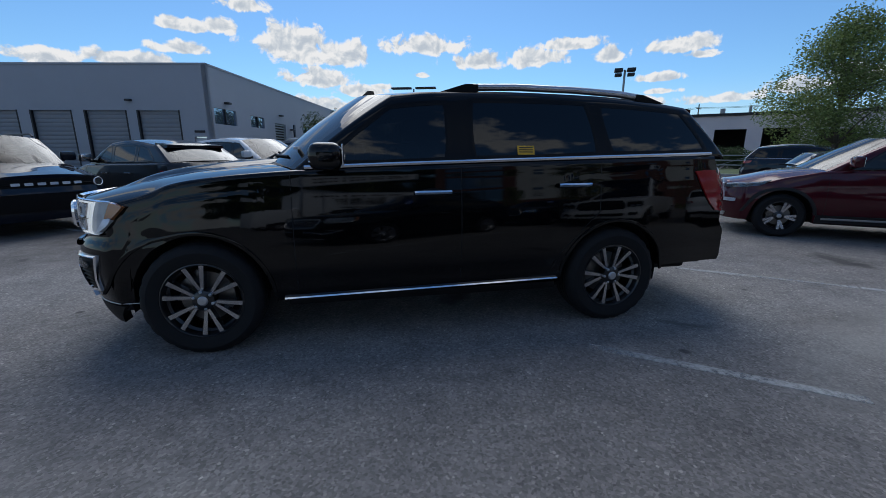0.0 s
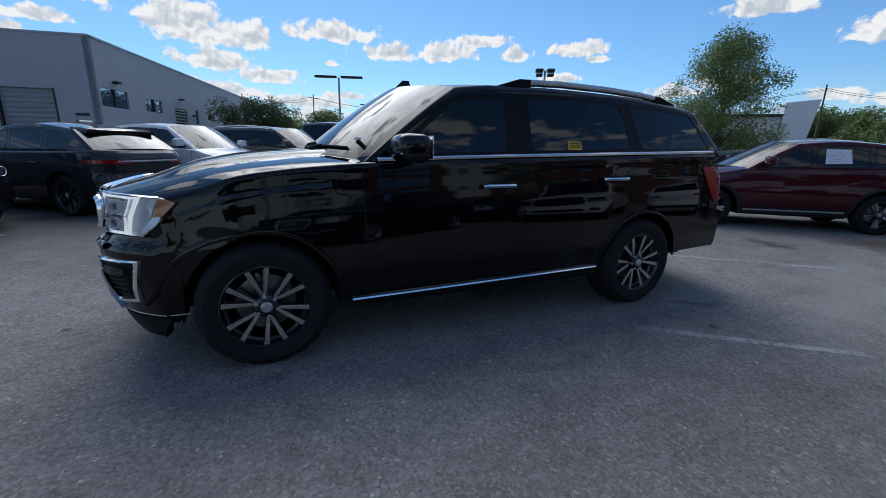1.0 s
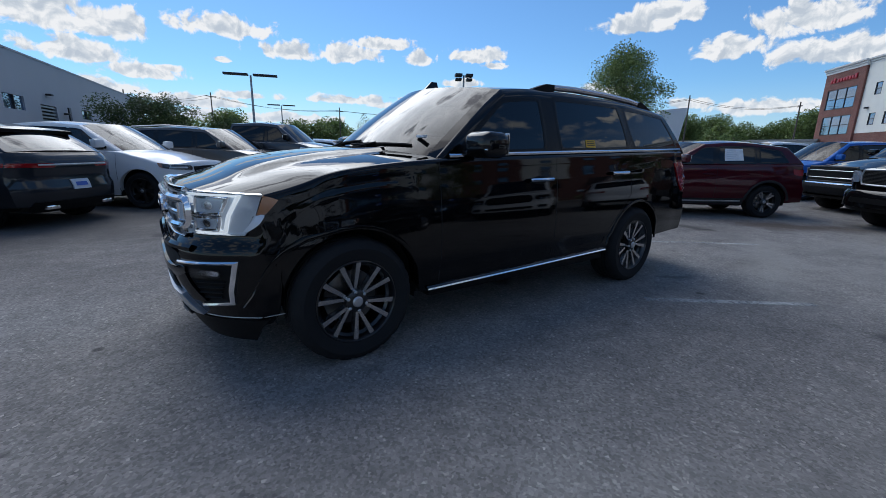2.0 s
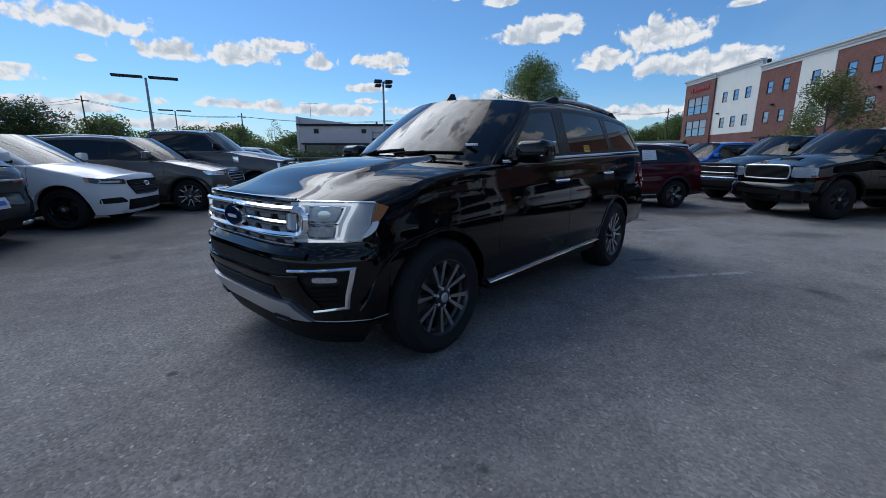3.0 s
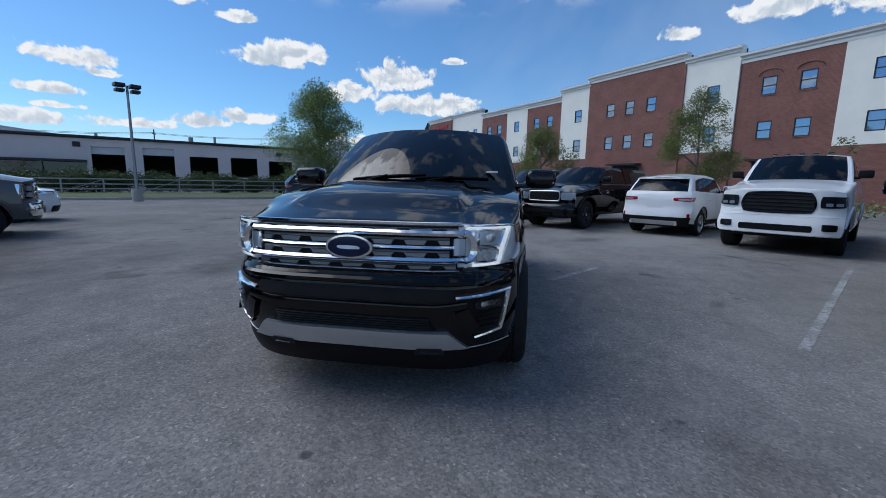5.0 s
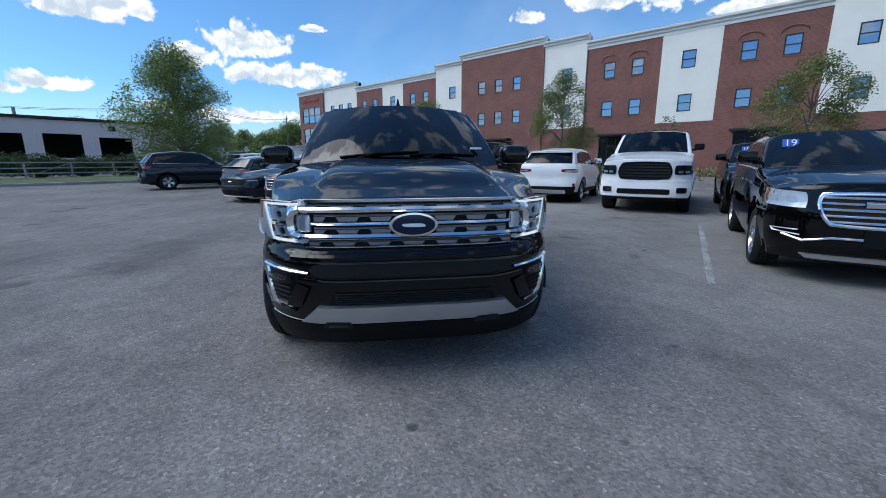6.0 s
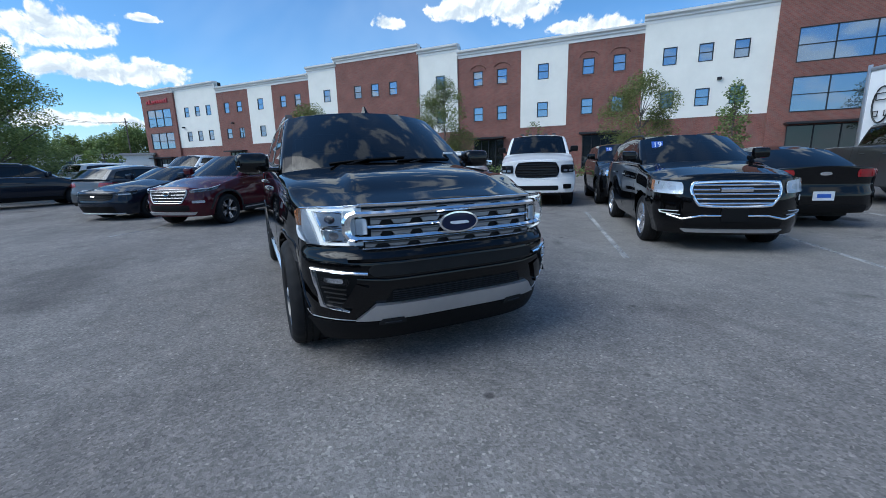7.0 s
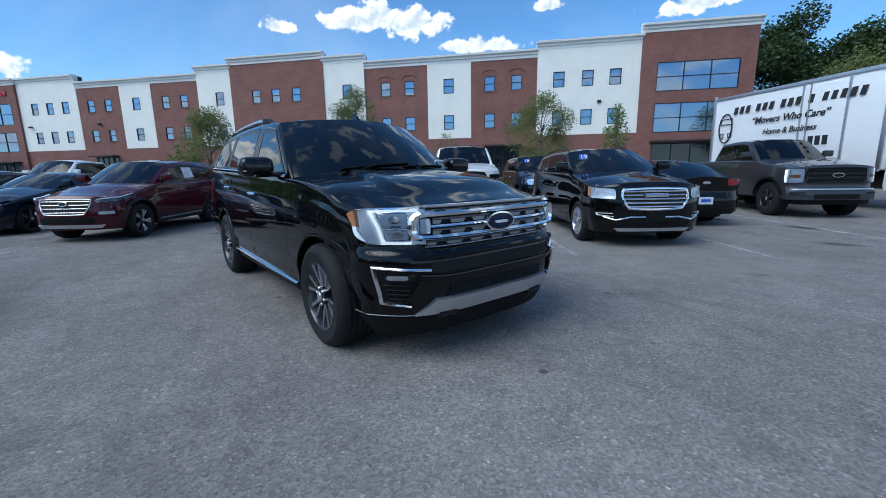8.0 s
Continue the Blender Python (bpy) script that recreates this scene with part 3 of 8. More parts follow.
def strip(mb, fn, path, w, centre, off1=0.008, off0=-0.006, close=False, step=0.06):
    """A moulding of width w along a path on a surface."""
    pts = []
    n = len(path)
    for i in range(n if close else n - 1):
        a, b = Vector(path[i]), Vector(path[(i + 1) % n])
        k = max(1, int((b - a).length / step))
        pts += [a.lerp(b, j / k) for j in range(k)]
    if not close:
        pts.append(Vector(path[-1]))
    rows, m = [], len(pts)
    for i, p in enumerate(pts):
        a = pts[(i - 1) % m] if close or i else p
        b = pts[(i + 1) % m] if close or i < m - 1 else p
        d1, d2 = (p - a), (b - p)
        d1 = d1.normalized() if d1.length > 1e-9 else d2.normalized()
        d2 = d2.normalized() if d2.length > 1e-9 else d1
        t = (d1 + d2).normalized() if (d1 + d2).length > 1e-6 else d1
        nn = Vector((-t.y, t.x))
        k = 1 / max(0.5, abs(nn.dot(Vector((-d1.y, d1.x)))))
        row = []
        for s, o in ((-0.5, off0), (-0.38, off1 * 0.75), (0, off1), (0.38, off1 * 0.75), (0.5, off0)):
            c = p + nn * (s * w * k)
            row.append(surf_off(fn, c.x, c.y, o, centre))
        rows.append(row)
    if close:
        rows.append(rows[0])
    return mb.grid(rows)


def loop_of(q, rnd=0.0, n=9):
    ring = [(i / n, 0) for i in range(n)] + [(1, j / n) for j in range(n)] + [(1 - i / n, 1) for i in range(n)] + [(0, 1 - j / n) for j in range(n)]
    return [uv_quad(q, u, v, rnd) for u, v in ring]


def rect(y0, z0, y1, z1):
    return ((y0, z0), (y1, z0), (y1, z1), (y0, z1))


# ---- cars ----
class Shape:
    """The surfaces of a car: x runs rearwards from the front axle, y to its right, z up."""

    def __init__(self, s):
        self.s = s
        self.xf, self.xr, self.wb, self.W = s["xf"], s["xr"], s["wb"], s["W"]
        self.edge, self.hood, self.sill = curve(s["edge"]), curve(s["hood"]), curve(s["sill"])
        self.deck = curve(s["deck"]) if s.get("deck") else None
        self.half = curve(s.get("half") or [(self.xf, self.W - 0.03), (0.2, self.W), (self.wb, self.W), (self.xr, self.W - 0.05)])
        self.inset = curve(s.get("inset") or [(0, 0.07), (0.2, 0.02), (0.45, 0.0), (0.7, 0.012), (0.86, 0.03), (1, 0.05)])
        self.Fp, self.Rp = curve(s["fp"]), curve(s["rp"])
        self.bf, self.pf, self.br, self.pr = s.get("bf", 0.4), s.get("pf", 4.0), s.get("br", 0.22), s.get("pr", 5.0)
        self.Lf, self.Lr = max(0.95, 1.9 * self.bf), max(0.7, 2.0 * self.br)
        self.hub, self.R, self.Ra = s["hub"], s["R"], s["Ra"]
        self.A0, self.A1, self.D1, self.D0 = s["A0"], s["A1"], s["D1"], s["D0"]
        self.roofc = curve([self.A1] + list(s.get("roof", [])) + [self.D1])
        self.H = max([self.A1[1], self.D1[1]] + [p[1] for p in s.get("roof", [])])
        self.Wr = curve(s["Wr"])
        self.rs = s.get("rs", 0.05)
        self.centre = Vector((self.wb / 2, 0, 0.8))

    def warp(self, x, y, z):
        a = min(abs(y) / self.W, 1.05)
        wf = sstep((self.xf + self.Lf - x) / self.Lf)
        wr = sstep((x - self.xr + self.Lr) / self.Lr)
        X = x + wf * (self.Fp(z) + self.bf * a ** self.pf) - wr * (self.Rp(z) + self.br * a ** self.pr)
        return (X, y * (1 - 0.02 * wf ** 3), z)

    def unwarp(self, xt, z):
        lo, hi = self.xf - 0.2, self.xr + 0.2
        for _ in range(26):
            mid = (lo + hi) / 2
            if self.warp(mid, self.W, z)[0] < xt:
                lo = mid
            else:
                hi = mid
        return (lo + hi) / 2

    def bottom(self, x):
        xt = self.warp(x, self.flank(x, 0.45), 0.45)[0]
        z = self.sill(xt)
        for xh in (0.0, self.wb):
            d = abs(xt - xh)
            if d < self.Ra:
                z = max(z, self.hub + math.sqrt(self.Ra ** 2 - d * d) * self.s.get("arch_k", 1.0))
        return z

    def flank(self, x, z):
        return self.half(x) - self.inset((z - 0.3) / (self.edge(x) - 0.3))

    def side(self, sg):
        return lambda xt, z: self.warp(self.unwarp(xt, z), sg * self.flank(self.unwarp(xt, z), z), z)

    def front(self, y, z):
        return self.warp(self.xf, y, z)

    def rear(self, y, z):
        return self.warp(self.xr, y, z)

    def wrap(self, sg):
        def fn(q, z):
            w = self.flank(self.xf, z)
            return self.warp(self.xf, sg * q, z) if q <= w else self.warp(self.xf + q - w, sg * self.flank(self.xf + q - w, z), z)
        return fn

    def wrap_rear(self, sg):
        def fn(q, z):
            w = self.flank(self.xr, z)
            return self.warp(self.xr, sg * q, z) if q <= w else self.warp(self.xr - (q - w), sg * self.flank(self.xr - (q - w), z), z)
        return fn

    def top_at(self, x):
        if x < self.A0[0] - 0.02:
            return self.hood(x)
        if x < self.D0[0] + 0.02:
            return self.edge(x) - 0.34
        if self.deck:
            return self.deck(x)
        return self.edge(x) + 0.012

    def rail(self, x):
        if x <= self.A1[0]:
            t = (x - self.A0[0]) / (self.A1[0] - self.A0[0])
            return self.A0[1] + (self.A1[1] - self.A0[1]) * (t + self.s.get("wcurve", 0.10) * t * (1 - t))
        if x >= self.D1[0]:
            t = (x - self.D1[0]) / max(1e-6, self.D0[0] - self.D1[0])
            return self.D1[1] + (self.D0[1] - self.D1[1]) * (t - self.s.get("dcurve", 0.12) * t * (1 - t))
        return self.roofc(x)

    def gy(self, x, z):
        zb = self.edge(x)
        wb = self.flank(x, zb) - self.rs - 0.004
        t = max(0.0, (z - zb) / (self.H - zb))
        y = wb + (self.Wr(x) - wb) * t ** 1.12
        k = min(1.0, max(0.0, (z - self.rail(x) + 0.055) / 0.055))
        return y - 0.03 * (1 - math.sqrt(1 - k * k))

    def glass_side(self, sg):
        return lambda x, z: (x, sg * self.gy(x, z), z)


def inside(q, x, z, margin):
    n = len(q)
    for i in range(n):
        (ax, az), (bx, bz) = q[i], q[(i + 1) % n]
        l = math.hypot(bx - ax, bz - az)
        if ((bx - ax) * (z - az) - (bz - az) * (x - ax)) / l < margin:
            return False
    return True


def shell(S, windows, fine=1.0):
    """The painted body: flanks, bonnet, nose, tail, pillars and roof."""
    mb = MB()
    xs = set(np.linspace(S.xf, S.xr, int(90 * fine)))
    for xh in (0.0, S.wb):
        for k in range(0, 181, 10):
            xs.add(S.unwarp(xh + S.Ra * math.cos(radians(k)) * 0.9995, 0.45))
    for x in (S.A0[0] - 0.021, S.A0[0] - 0.019, S.D0[0] + 0.019, S.D0[0] + 0.021):
        xs.add(x)
    xs = sorted(x for x in xs if S.xf <= x <= S.xr)
    ns, nt = int(13 * fine ** 1.8) if fine > 1 else int(13 * fine), 24 if fine > 1 else int(9 * fine)
    dome = S.s.get("dome")
    rows = []
    for x in xs:
        zb, e, t = S.bottom(x), S.edge(x), S.top_at(x)
        r = S.rs if (x < S.A0[0] or x > S.D0[0]) else min(S.rs, 0.04)
        half = [(S.flank(x, zb) - 0.10, zb + 0.01)]
        for k in range(ns + 1):
            z = zb + (e - r - zb) * k / ns
            half.append((S.flank(x, z), z))
        y1 = S.flank(x, e - r)
        for k in range(1, 5):
            a = math.pi / 2 * k / 4
            half.append((y1 - r * (1 - math.cos(a)), e - r + r * math.sin(a)))
        y0 = y1 - r
        for k in range(1, nt + 1):
            if t < e - 0.1:
                y = y0 - (0.02 * k if k < 4 else 0.06 + (y0 - 0.06) * (k - 3) / (nt - 3))
                z = e - (e - t) * sstep((y0 - y) / 0.06)
            else:
                y = y0 * (1 - k / nt)
                c = 1 - (y / y0) ** 2
                z = e + (t - e) * (0.55 * c + 0.45 * (1 - (y / y0) ** 4))
                if dome and x < S.A0[0]:
                    dw = dome[0] + (dome[1] - dome[0]) * (x - S.xf) / (S.A0[0] - S.xf)
                    z += dome[2] * sstep((dw - abs(y)) / 0.06) * sstep((x - S.xf - 0.12) / 0.4)
            half.append((y, z))
        full = [(-y, z) for y, z in half] + [(y, z) for y, z in reversed(half[:-1])]
        rows.append([(x, y, z) for y, z in full])
    mb.grid([[S.warp(*p) for p in r] for r in rows])
    for row in (rows[0], rows[-1]):
        n = len(row)
        mid = n // 2
        nn = 20 if fine < 1 else 48
        cap = []
        for k in range(1, mid + 1):
            a, b = row[k], row[n - 1 - k]
            cap.append([S.warp(a[0], a[1] + (b[1] - a[1]) * j / nn, a[2]) for j in range(nn + 1)])
        mb.grid(cap)
    # sides of the cabin, open at the windows
    step = 0.03 / fine ** 0.5
    gx = np.linspace(S.A0[0] + 0.005, S.D0[0] - 0.005, int((S.D0[0] - S.A0[0]) / step))
    nz = int(20 * fine)
    for sg in (-1, 1):
        fn = S.glass_side(sg)
        V, F = [], []
        for x in gx:
            zb, zr = S.edge(x) - 0.03, S.rail(x)
            V += [fn(x, zb + (zr - zb) * k / nz) for k in range(nz + 1)]
        for i in range(len(gx) - 1):
            for k in range(nz):
                q = [i * (nz + 1) + k, i * (nz + 1) + k + 1, (i + 1) * (nz + 1) + k + 1, (i + 1) * (nz + 1) + k]
                cx, cz = (V[q[0]][0] + V[q[2]][0]) / 2, sum(V[j][2] for j in q) / 4
                if not any(inside(w, cx, cz, 0.012) for w in windows):
                    F.append(q)
        mb.add(V, F)
    return mb


def over(S, x, z, bow, cr, u):
    return (x - bow * (1 - u * u), u * S.gy(x, z), z + cr * (1 - abs(u) ** 2.4))


def over_rows(S, x0, x1, n, u0, u1, m, b0, b1, c0, c1, lift=0.0):
    rows = []
    for i in range(n + 1):
        t = i / n
        x = x0 + (x1 - x0) * t
        z = S.rail(x)
        rows.append([(lambda p: (p[0], p[1], p[2] + lift))(over(S, x, z, b0 + (b1 - b0) * t, c0 + (c1 - c0) * t, u0 + (u1 - u0) * j / m)) for j in range(m + 1)])
    return rows


WHEELS = {}


def wheel_meshes(style, R, rim, w, mat):
    key = (style, R, rim, w, mat)
    if key in WHEELS:
        return WHEELS[key]
    h = w / 2
    tyre = MB()
    side = [(rim - 0.004, -h + 0.012), (rim + 0.006, -h - 0.004), (rim + 0.03, -h - 0.013), ((rim + R) / 2 + 0.01, -h - 0.02), (R - 0.045, -h - 0.014), (R - 0.02, -h + 0.002), (R - 0.006, -h + 0.022), (R - 0.001, -h + 0.045)]
    tread = []
    for g in (-0.5, -0.18, 0.18, 0.5):
        y = g * h
        tread += [(R, y - 0.008), (R - 0.009, y - 0.006), (R - 0.009, y + 0.006), (R, y + 0.008)]
    prof = side + tread + [(r, -y) for r, y in reversed(side)]
    n = 96
    rows = []
    for r, y in prof:
        notch = R - 0.03 < r < R - 0.0005
        rows.append([((r - (0.007 if notch and k % 4 == 0 else 0)) * math.cos(2 * math.pi * k / n), y, (r - (0.007 if notch and k % 4 == 0 else 0)) * math.sin(2 * math.pi * k / n)) for k in range(n)])
    tyre.grid(rows, close=True)
    rm = MB()
    rm.lathe_y([(rim * 0.9, h - 0.01), (rim * 0.86, 0.0), (rim * 0.9, -h + 0.06), (rim * 0.965, -h + 0.012), (rim + 0.001, -h + 0.004), (rim + 0.003, -h - 0.005), (rim * 0.985, -h - 0.007), (rim * 0.955, -h + 0.004), (rim * 0.92, -h + 0.045), (rim * 0.86, -h + 0.06)], 56)
    n, twin, wid, sweep = style
    spokes = []
    yo, yi = -h + 0.006, -h + 0.03
    for k in range(n):
        a0 = 2 * math.pi * k / n + math.pi / 2
        offs = (-1, 1) if twin else (0,)
        for o in offs:
            P = []
            for lvl in (0.045, 0.0):
                quad = []
                for rr, ww, yy in ((0.2 * rim, wid * 0.72, yi), (0.955 * rim, wid * (1.25 if twin else 1.6), yo)):
                    da = o * twin * (rr / rim) ** 1.0 * (0.75 if rr < 0.3 * rim else 1) + sweep * rr / rim
                    c, s_ = math.cos(a0 + da), math.sin(a0 + da)
                    cc = Vector((c, 0, s_)) * rr
                    tt = Vector((-s_, 0, c)) * ww / 2 * (1.0 if lvl == 0 else 1.5)
                    quad.append((cc - tt + Vector((0, yy + lvl, 0)), cc + tt + Vector((0, yy + lvl, 0))))
                P += [quad[0][0], quad[0][1], quad[1][1], quad[1][0]]
            spokes.append([p[:] for p in P])
    rm.lathe_y([(0.012, -h + 0.0), (0.05, -h + 0.0), (0.07, -h + 0.012), (rim * 0.25, yi + 0.012), (rim * 0.28, yi + 0.06)], 28)
    cap = MB()
    cap.lathe_y([(0.001, -h - 0.012), (0.026, -h - 0.011), (0.034, -h - 0.004), (0.036, -h + 0.008)], 24)
    nuts = []
    for k in range(6):
        a = 2 * math.pi * (k + 0.5) / 6
        x, z = 0.062 * math.cos(a), 0.062 * math.sin(a)
        nuts.append(MB().tube([(x, yi + 0.03, z), (x, -h + 0.004, z), (x, -h - 0.002, z)], [0.012, 0.012, 0.006], 6))
    disc = MB()
    disc.lathe_y([(0.05, -0.02), (rim * 0.68, -0.02), (rim * 0.68, 0.01), (0.05, 0.01)], 32)
    disc.rbox((-rim * 0.72, -0.05, -0.08), (-rim * 0.42, 0.05, 0.1), 0.02)
    back = MB()
    back.lathe_y([(0.001, 0.05), (rim * 0.9, 0.05), (rim * 0.9, 0.07)], 28)
    me = {"spokes": [], "nuts": []}
    for nb in nuts:
        ob = part("lug_nut", nb, "satin", angle=32)
        me["nuts"].append(ob.data)
        bpy.data.objects.remove(ob)
    for P in spokes:
        ob = part("spoke", MB().hexa(P), mat[0] if isinstance(mat, tuple) else mat, angle=32)
        me["spokes"].append(ob.data)
        bpy.data.objects.remove(ob)
    for nm, mb_, mt in (("wheel", rm, mat[1] if isinstance(mat, tuple) else mat), ("tyre", tyre, "rubber"), ("hub_cap", cap, "satin"), ("brake_disc", disc, "disc"), ("dust_shield", back, "under")):
        ob = part(nm, mb_, mt, angle=32)
        me[nm] = ob.data
        bpy.data.objects.remove(ob)
    WHEELS[key] = me
    return me


def add_wheels(car, S, w):
    me = wheel_meshes(w.get("style", (5, 0.0, 0.06, 0.0)), S.R, w["rim"], w.get("w", 0.25), w.get("mat", "rim"))
    for xh in (0.0, S.wb):
        for sg in (-1, 1):
            y = S.W - w.get("in", 0.045) - w.get("w", 0.25) / 2
            top = new("wheel", me["wheel"])
            top.parent = car
            top.matrix_local = pose(xh, sg * y, S.R - 0.012, 0, random.uniform(0, 60), 0 if sg < 0 else 180)
            for nm in ("tyre", "hub_cap", "brake_disc", "dust_shield"):
                o = new(nm, me[nm])
                o.parent = top
            for nm, ms in (("spoke", me["spokes"]), ("lug_nut", me["nuts"] if w.get("nuts") else [])):
                for d_ in ms:
                    o = new(nm, d_)
                    o.parent = top


def make_windows(S, cuts, lo=0.035, hi=0.075, first=0.26, last=0.2, gap=0.05):
    """Window openings along one side, split at the pillars in cuts."""
    def ax(z):
        return S.A0[0] + (S.A1[0] - S.A0[0]) * (z - S.A0[1]) / (S.A1[1] - S.A0[1])

    def dx(z):
        return S.D1[0] + (S.D0[0] - S.D1[0]) * (z - S.D1[1]) / (S.D0[1] - S.D1[1])
    out = []
    xs = [None] + list(cuts) + [None]
    for a, b in zip(xs[:-1], xs[1:]):
        def corner(x, up, is_first):
            if x is not None:
                x = x + gap / 2 if is_first else x - gap / 2
                return (x, S.rail(x) - hi if up else S.edge(x) + lo)
            if is_first:
                zz = (S.A1[1] - hi - 0.02) if up else S.edge(S.A0[0]) + lo
                return (ax(zz) + (0.09 if up else first), zz)
            zz = (S.D1[1] - hi - 0.01) if up else S.edge(S.D0[0]) + lo
            return (dx(zz) - (last * 0.8 if up else last), zz)
        out.append((corner(a, False, True), corner(b, False, False), corner(b, True, False), corner(a, True, True)))
    return out


def box_mirror(car, S, x, z, sg, paint, size=(0.12, 0.24, 0.17), arm="plastic", out=0.06):
    y = S.gy(x, z) + out
    mb = MB().rbox((x - size[0] * 0.55, sg * y - (0 if sg > 0 else size[1]), z - size[2] * 0.3), (x + size[0] * 0.45, sg * y + (size[1] if sg > 0 else 0), z + size[2] * 0.7), 0.045)
    mir = part("door_mirror", mb, paint, car)
    part("mirror_arm", MB().rbox((x - 0.03, min(sg * (y - 0.14), sg * (y + 0.05)), z - size[2] * 0.42), (x + 0.04, max(sg * (y - 0.14), sg * (y + 0.05)), z - size[2] * 0.1), 0.015), arm, mir)
    part("mirror_glass", MB().rbox((x + size[0] * 0.45, sg * y + (0.02 if sg > 0 else -size[1] + 0.02), z - size[2] * 0.22), (x + size[0] * 0.45 + 0.006, sg * y + (size[1] - 0.02 if sg > 0 else -0.02), z + size[2] * 0.6), 0.003), "chrome", mir)
    return mir


def ellipse_badge(car, fn, c, y, z, a, b, ring="chrome", face="badge_blue", off=0.012):
    q = rect(y - a, z - b, y + a, z + b)
    bd = part("badge", patch(MB(), fn, q, c, off, 0.0, 10, 8, 1.0), ring, car)
    q = rect(y - a * 0.86, z - b * 0.8, y + a * 0.86, z + b * 0.8)
    part("badge_face", patch(MB(), fn, q, c, off + 0.004, off - 0.004, 10, 8, 1.0), face, bd)
    return bd


def base_car(name, label, m, s, paint, wheel, cuts=(), fine=0.62, glass="dark_tint", screen="screen", cab=True, group="parked cars", trim="gloss", windows=None, pillar_black=True, roofpaint=None):
    S = Shape(s)
    car = thing(name, label, s.get("category", "car"), m, group)
    wins = windows or make_windows(S, cuts, last=s.get("wlast", 0.2), first=s.get("wfirst", 0.26), gap=s.get("wgap", 0.09))
    part("body", shell(S, wins, fine), paint, car)
    b = s.get("bow", (0.22, 0.2, -0.06, -0.1))
    cr = s.get("crown", (0.05, 0.06, 0.04, 0.03))
    n, k = int(10 * fine + 6), int(14 * fine + 8)
    xm = (S.A1[0] + S.D1[0]) / 2
    for u0, u1 in ((-1, -0.93), (0.93, 1)):
        pil = MB().grid(over_rows(S, S.A0[0], S.A1[0], n, u0, u1, 2, b[0], b[1], cr[0], cr[1]))
        part("windscreen_pillar", pil, paint, car)
    roof = MB().grid(over_rows(S, S.A1[0], xm, n, -1, 1, k, b[1], 0.0, cr[1], cr[1])).grid(over_rows(S, xm, S.D1[0], n, -1, 1, k, 0.0, b[2], cr[1], cr[2]))
    part("roof", roof, roofpaint or paint, car, angle=60)
    part("windscreen", MB().grid(over_rows(S, S.A0[0], S.A1[0], n, -0.93, 0.93, k, b[0], b[1], cr[0], cr[1])), screen, car)
    part("cowl", MB().grid([[(lambda p: (p[0] - 0.14 + 0.14 * t, p[1], p[2] - 0.03 + 0.03 * t + 0.004))(over(S, S.A0[0], S.rail(S.A0[0]), b[0], cr[0], -0.96 + 1.92 * j / 16)) for j in range(17)] for t in (0, 0.5, 1)]), "plastic", car)
    # tail door glass and the paint round it
    w0, w1 = s.get("rwin", (0.12, 0.85))
    ug = s.get("rwin_u", 0.84)
    xa, xb = S.D1[0], S.D0[0]
    rr = MB()
    for u0, u1 in ((-1, -ug), (ug, 1)):
        rr.grid(over_rows(S, xa, xb, n, u0, u1, 3, b[2], b[3], cr[2], cr[3]))
    rr.grid(over_rows(S, xa, xa + (xb - xa) * w0, 2, -ug, ug, k, b[2], b[2] + (b[3] - b[2]) * w0, cr[2], cr[2] + (cr[3] - cr[2]) * w0))
    rr.grid(over_rows(S, xa + (xb - xa) * w1, xb, 2, -ug, ug, k, b[2] + (b[3] - b[2]) * w1, b[3], cr[2] + (cr[3] - cr[2]) * w1, cr[3]))
    part("tail_surround", rr, paint, car)
    part("rear_window", MB().grid(over_rows(S, xa + (xb - xa) * w0, xa + (xb - xa) * w1, n, -ug, ug, k, b[2] + (b[3] - b[2]) * w0, b[2] + (b[3] - b[2]) * w1, cr[2] + (cr[3] - cr[2]) * w0, cr[2] + (cr[3] - cr[2]) * w1)), glass, car)
    for sg in (-1, 1):
        fn = S.glass_side(sg)
        for i, q in enumerate(wins):
            g = glass if not (i == 0 and s.get("front_clear")) else "tint"
            win = part("side_window", MB().grid([[surf_off(fn, *uv_quad(q, a / 10, c / 6), 0.002, S.centre) for a in range(11)] for c in range(7)]), g, car)
            part("window_trim", strip(MB(), fn, loop_of(q, 0.12, 8), 0.045, S.centre, 0.006, -0.012, True, 0.2), trim, win)
        if pillar_black:
            for a, c in zip(wins[:-1], wins[1:]):
                q = (a[1], c[0], c[3], a[2])
                if abs(q[1][0] - q[0][0]) < 0.3:
                    part("pillar_cover", patch(MB(), fn, q, S.centre, 0.004, -0.006, 3, 6), trim, car)
    add_wheels(car, S, wheel)
    # floor pan and wheel wells
    ub = MB()
    zi = S.sill(1.0)
    ub.rbox((S.xf + 0.35, -S.W + 0.34, zi - 0.04), (S.xr - 0.3, S.W - 0.34, S.hub + S.Ra + 0.02), 0.05)
    ub.rbox((S.Ra + 0.02, -S.W + 0.1, zi - 0.03), (S.wb - S.Ra - 0.02, S.W - 0.1, S.hub + 0.25), 0.03)
    ub.rbox((S.xf + 0.3, -S.W * 0.72, zi - 0.02), (-S.Ra + 0.02, S.W * 0.72, S.hub + 0.2), 0.05)
    ub.rbox((S.wb + S.Ra, -S.W + 0.2, zi + 0.04), (S.xr - 0.25, S.W - 0.2, S.hub + 0.2), 0.05)
    part("underbody", ub, "under", car)
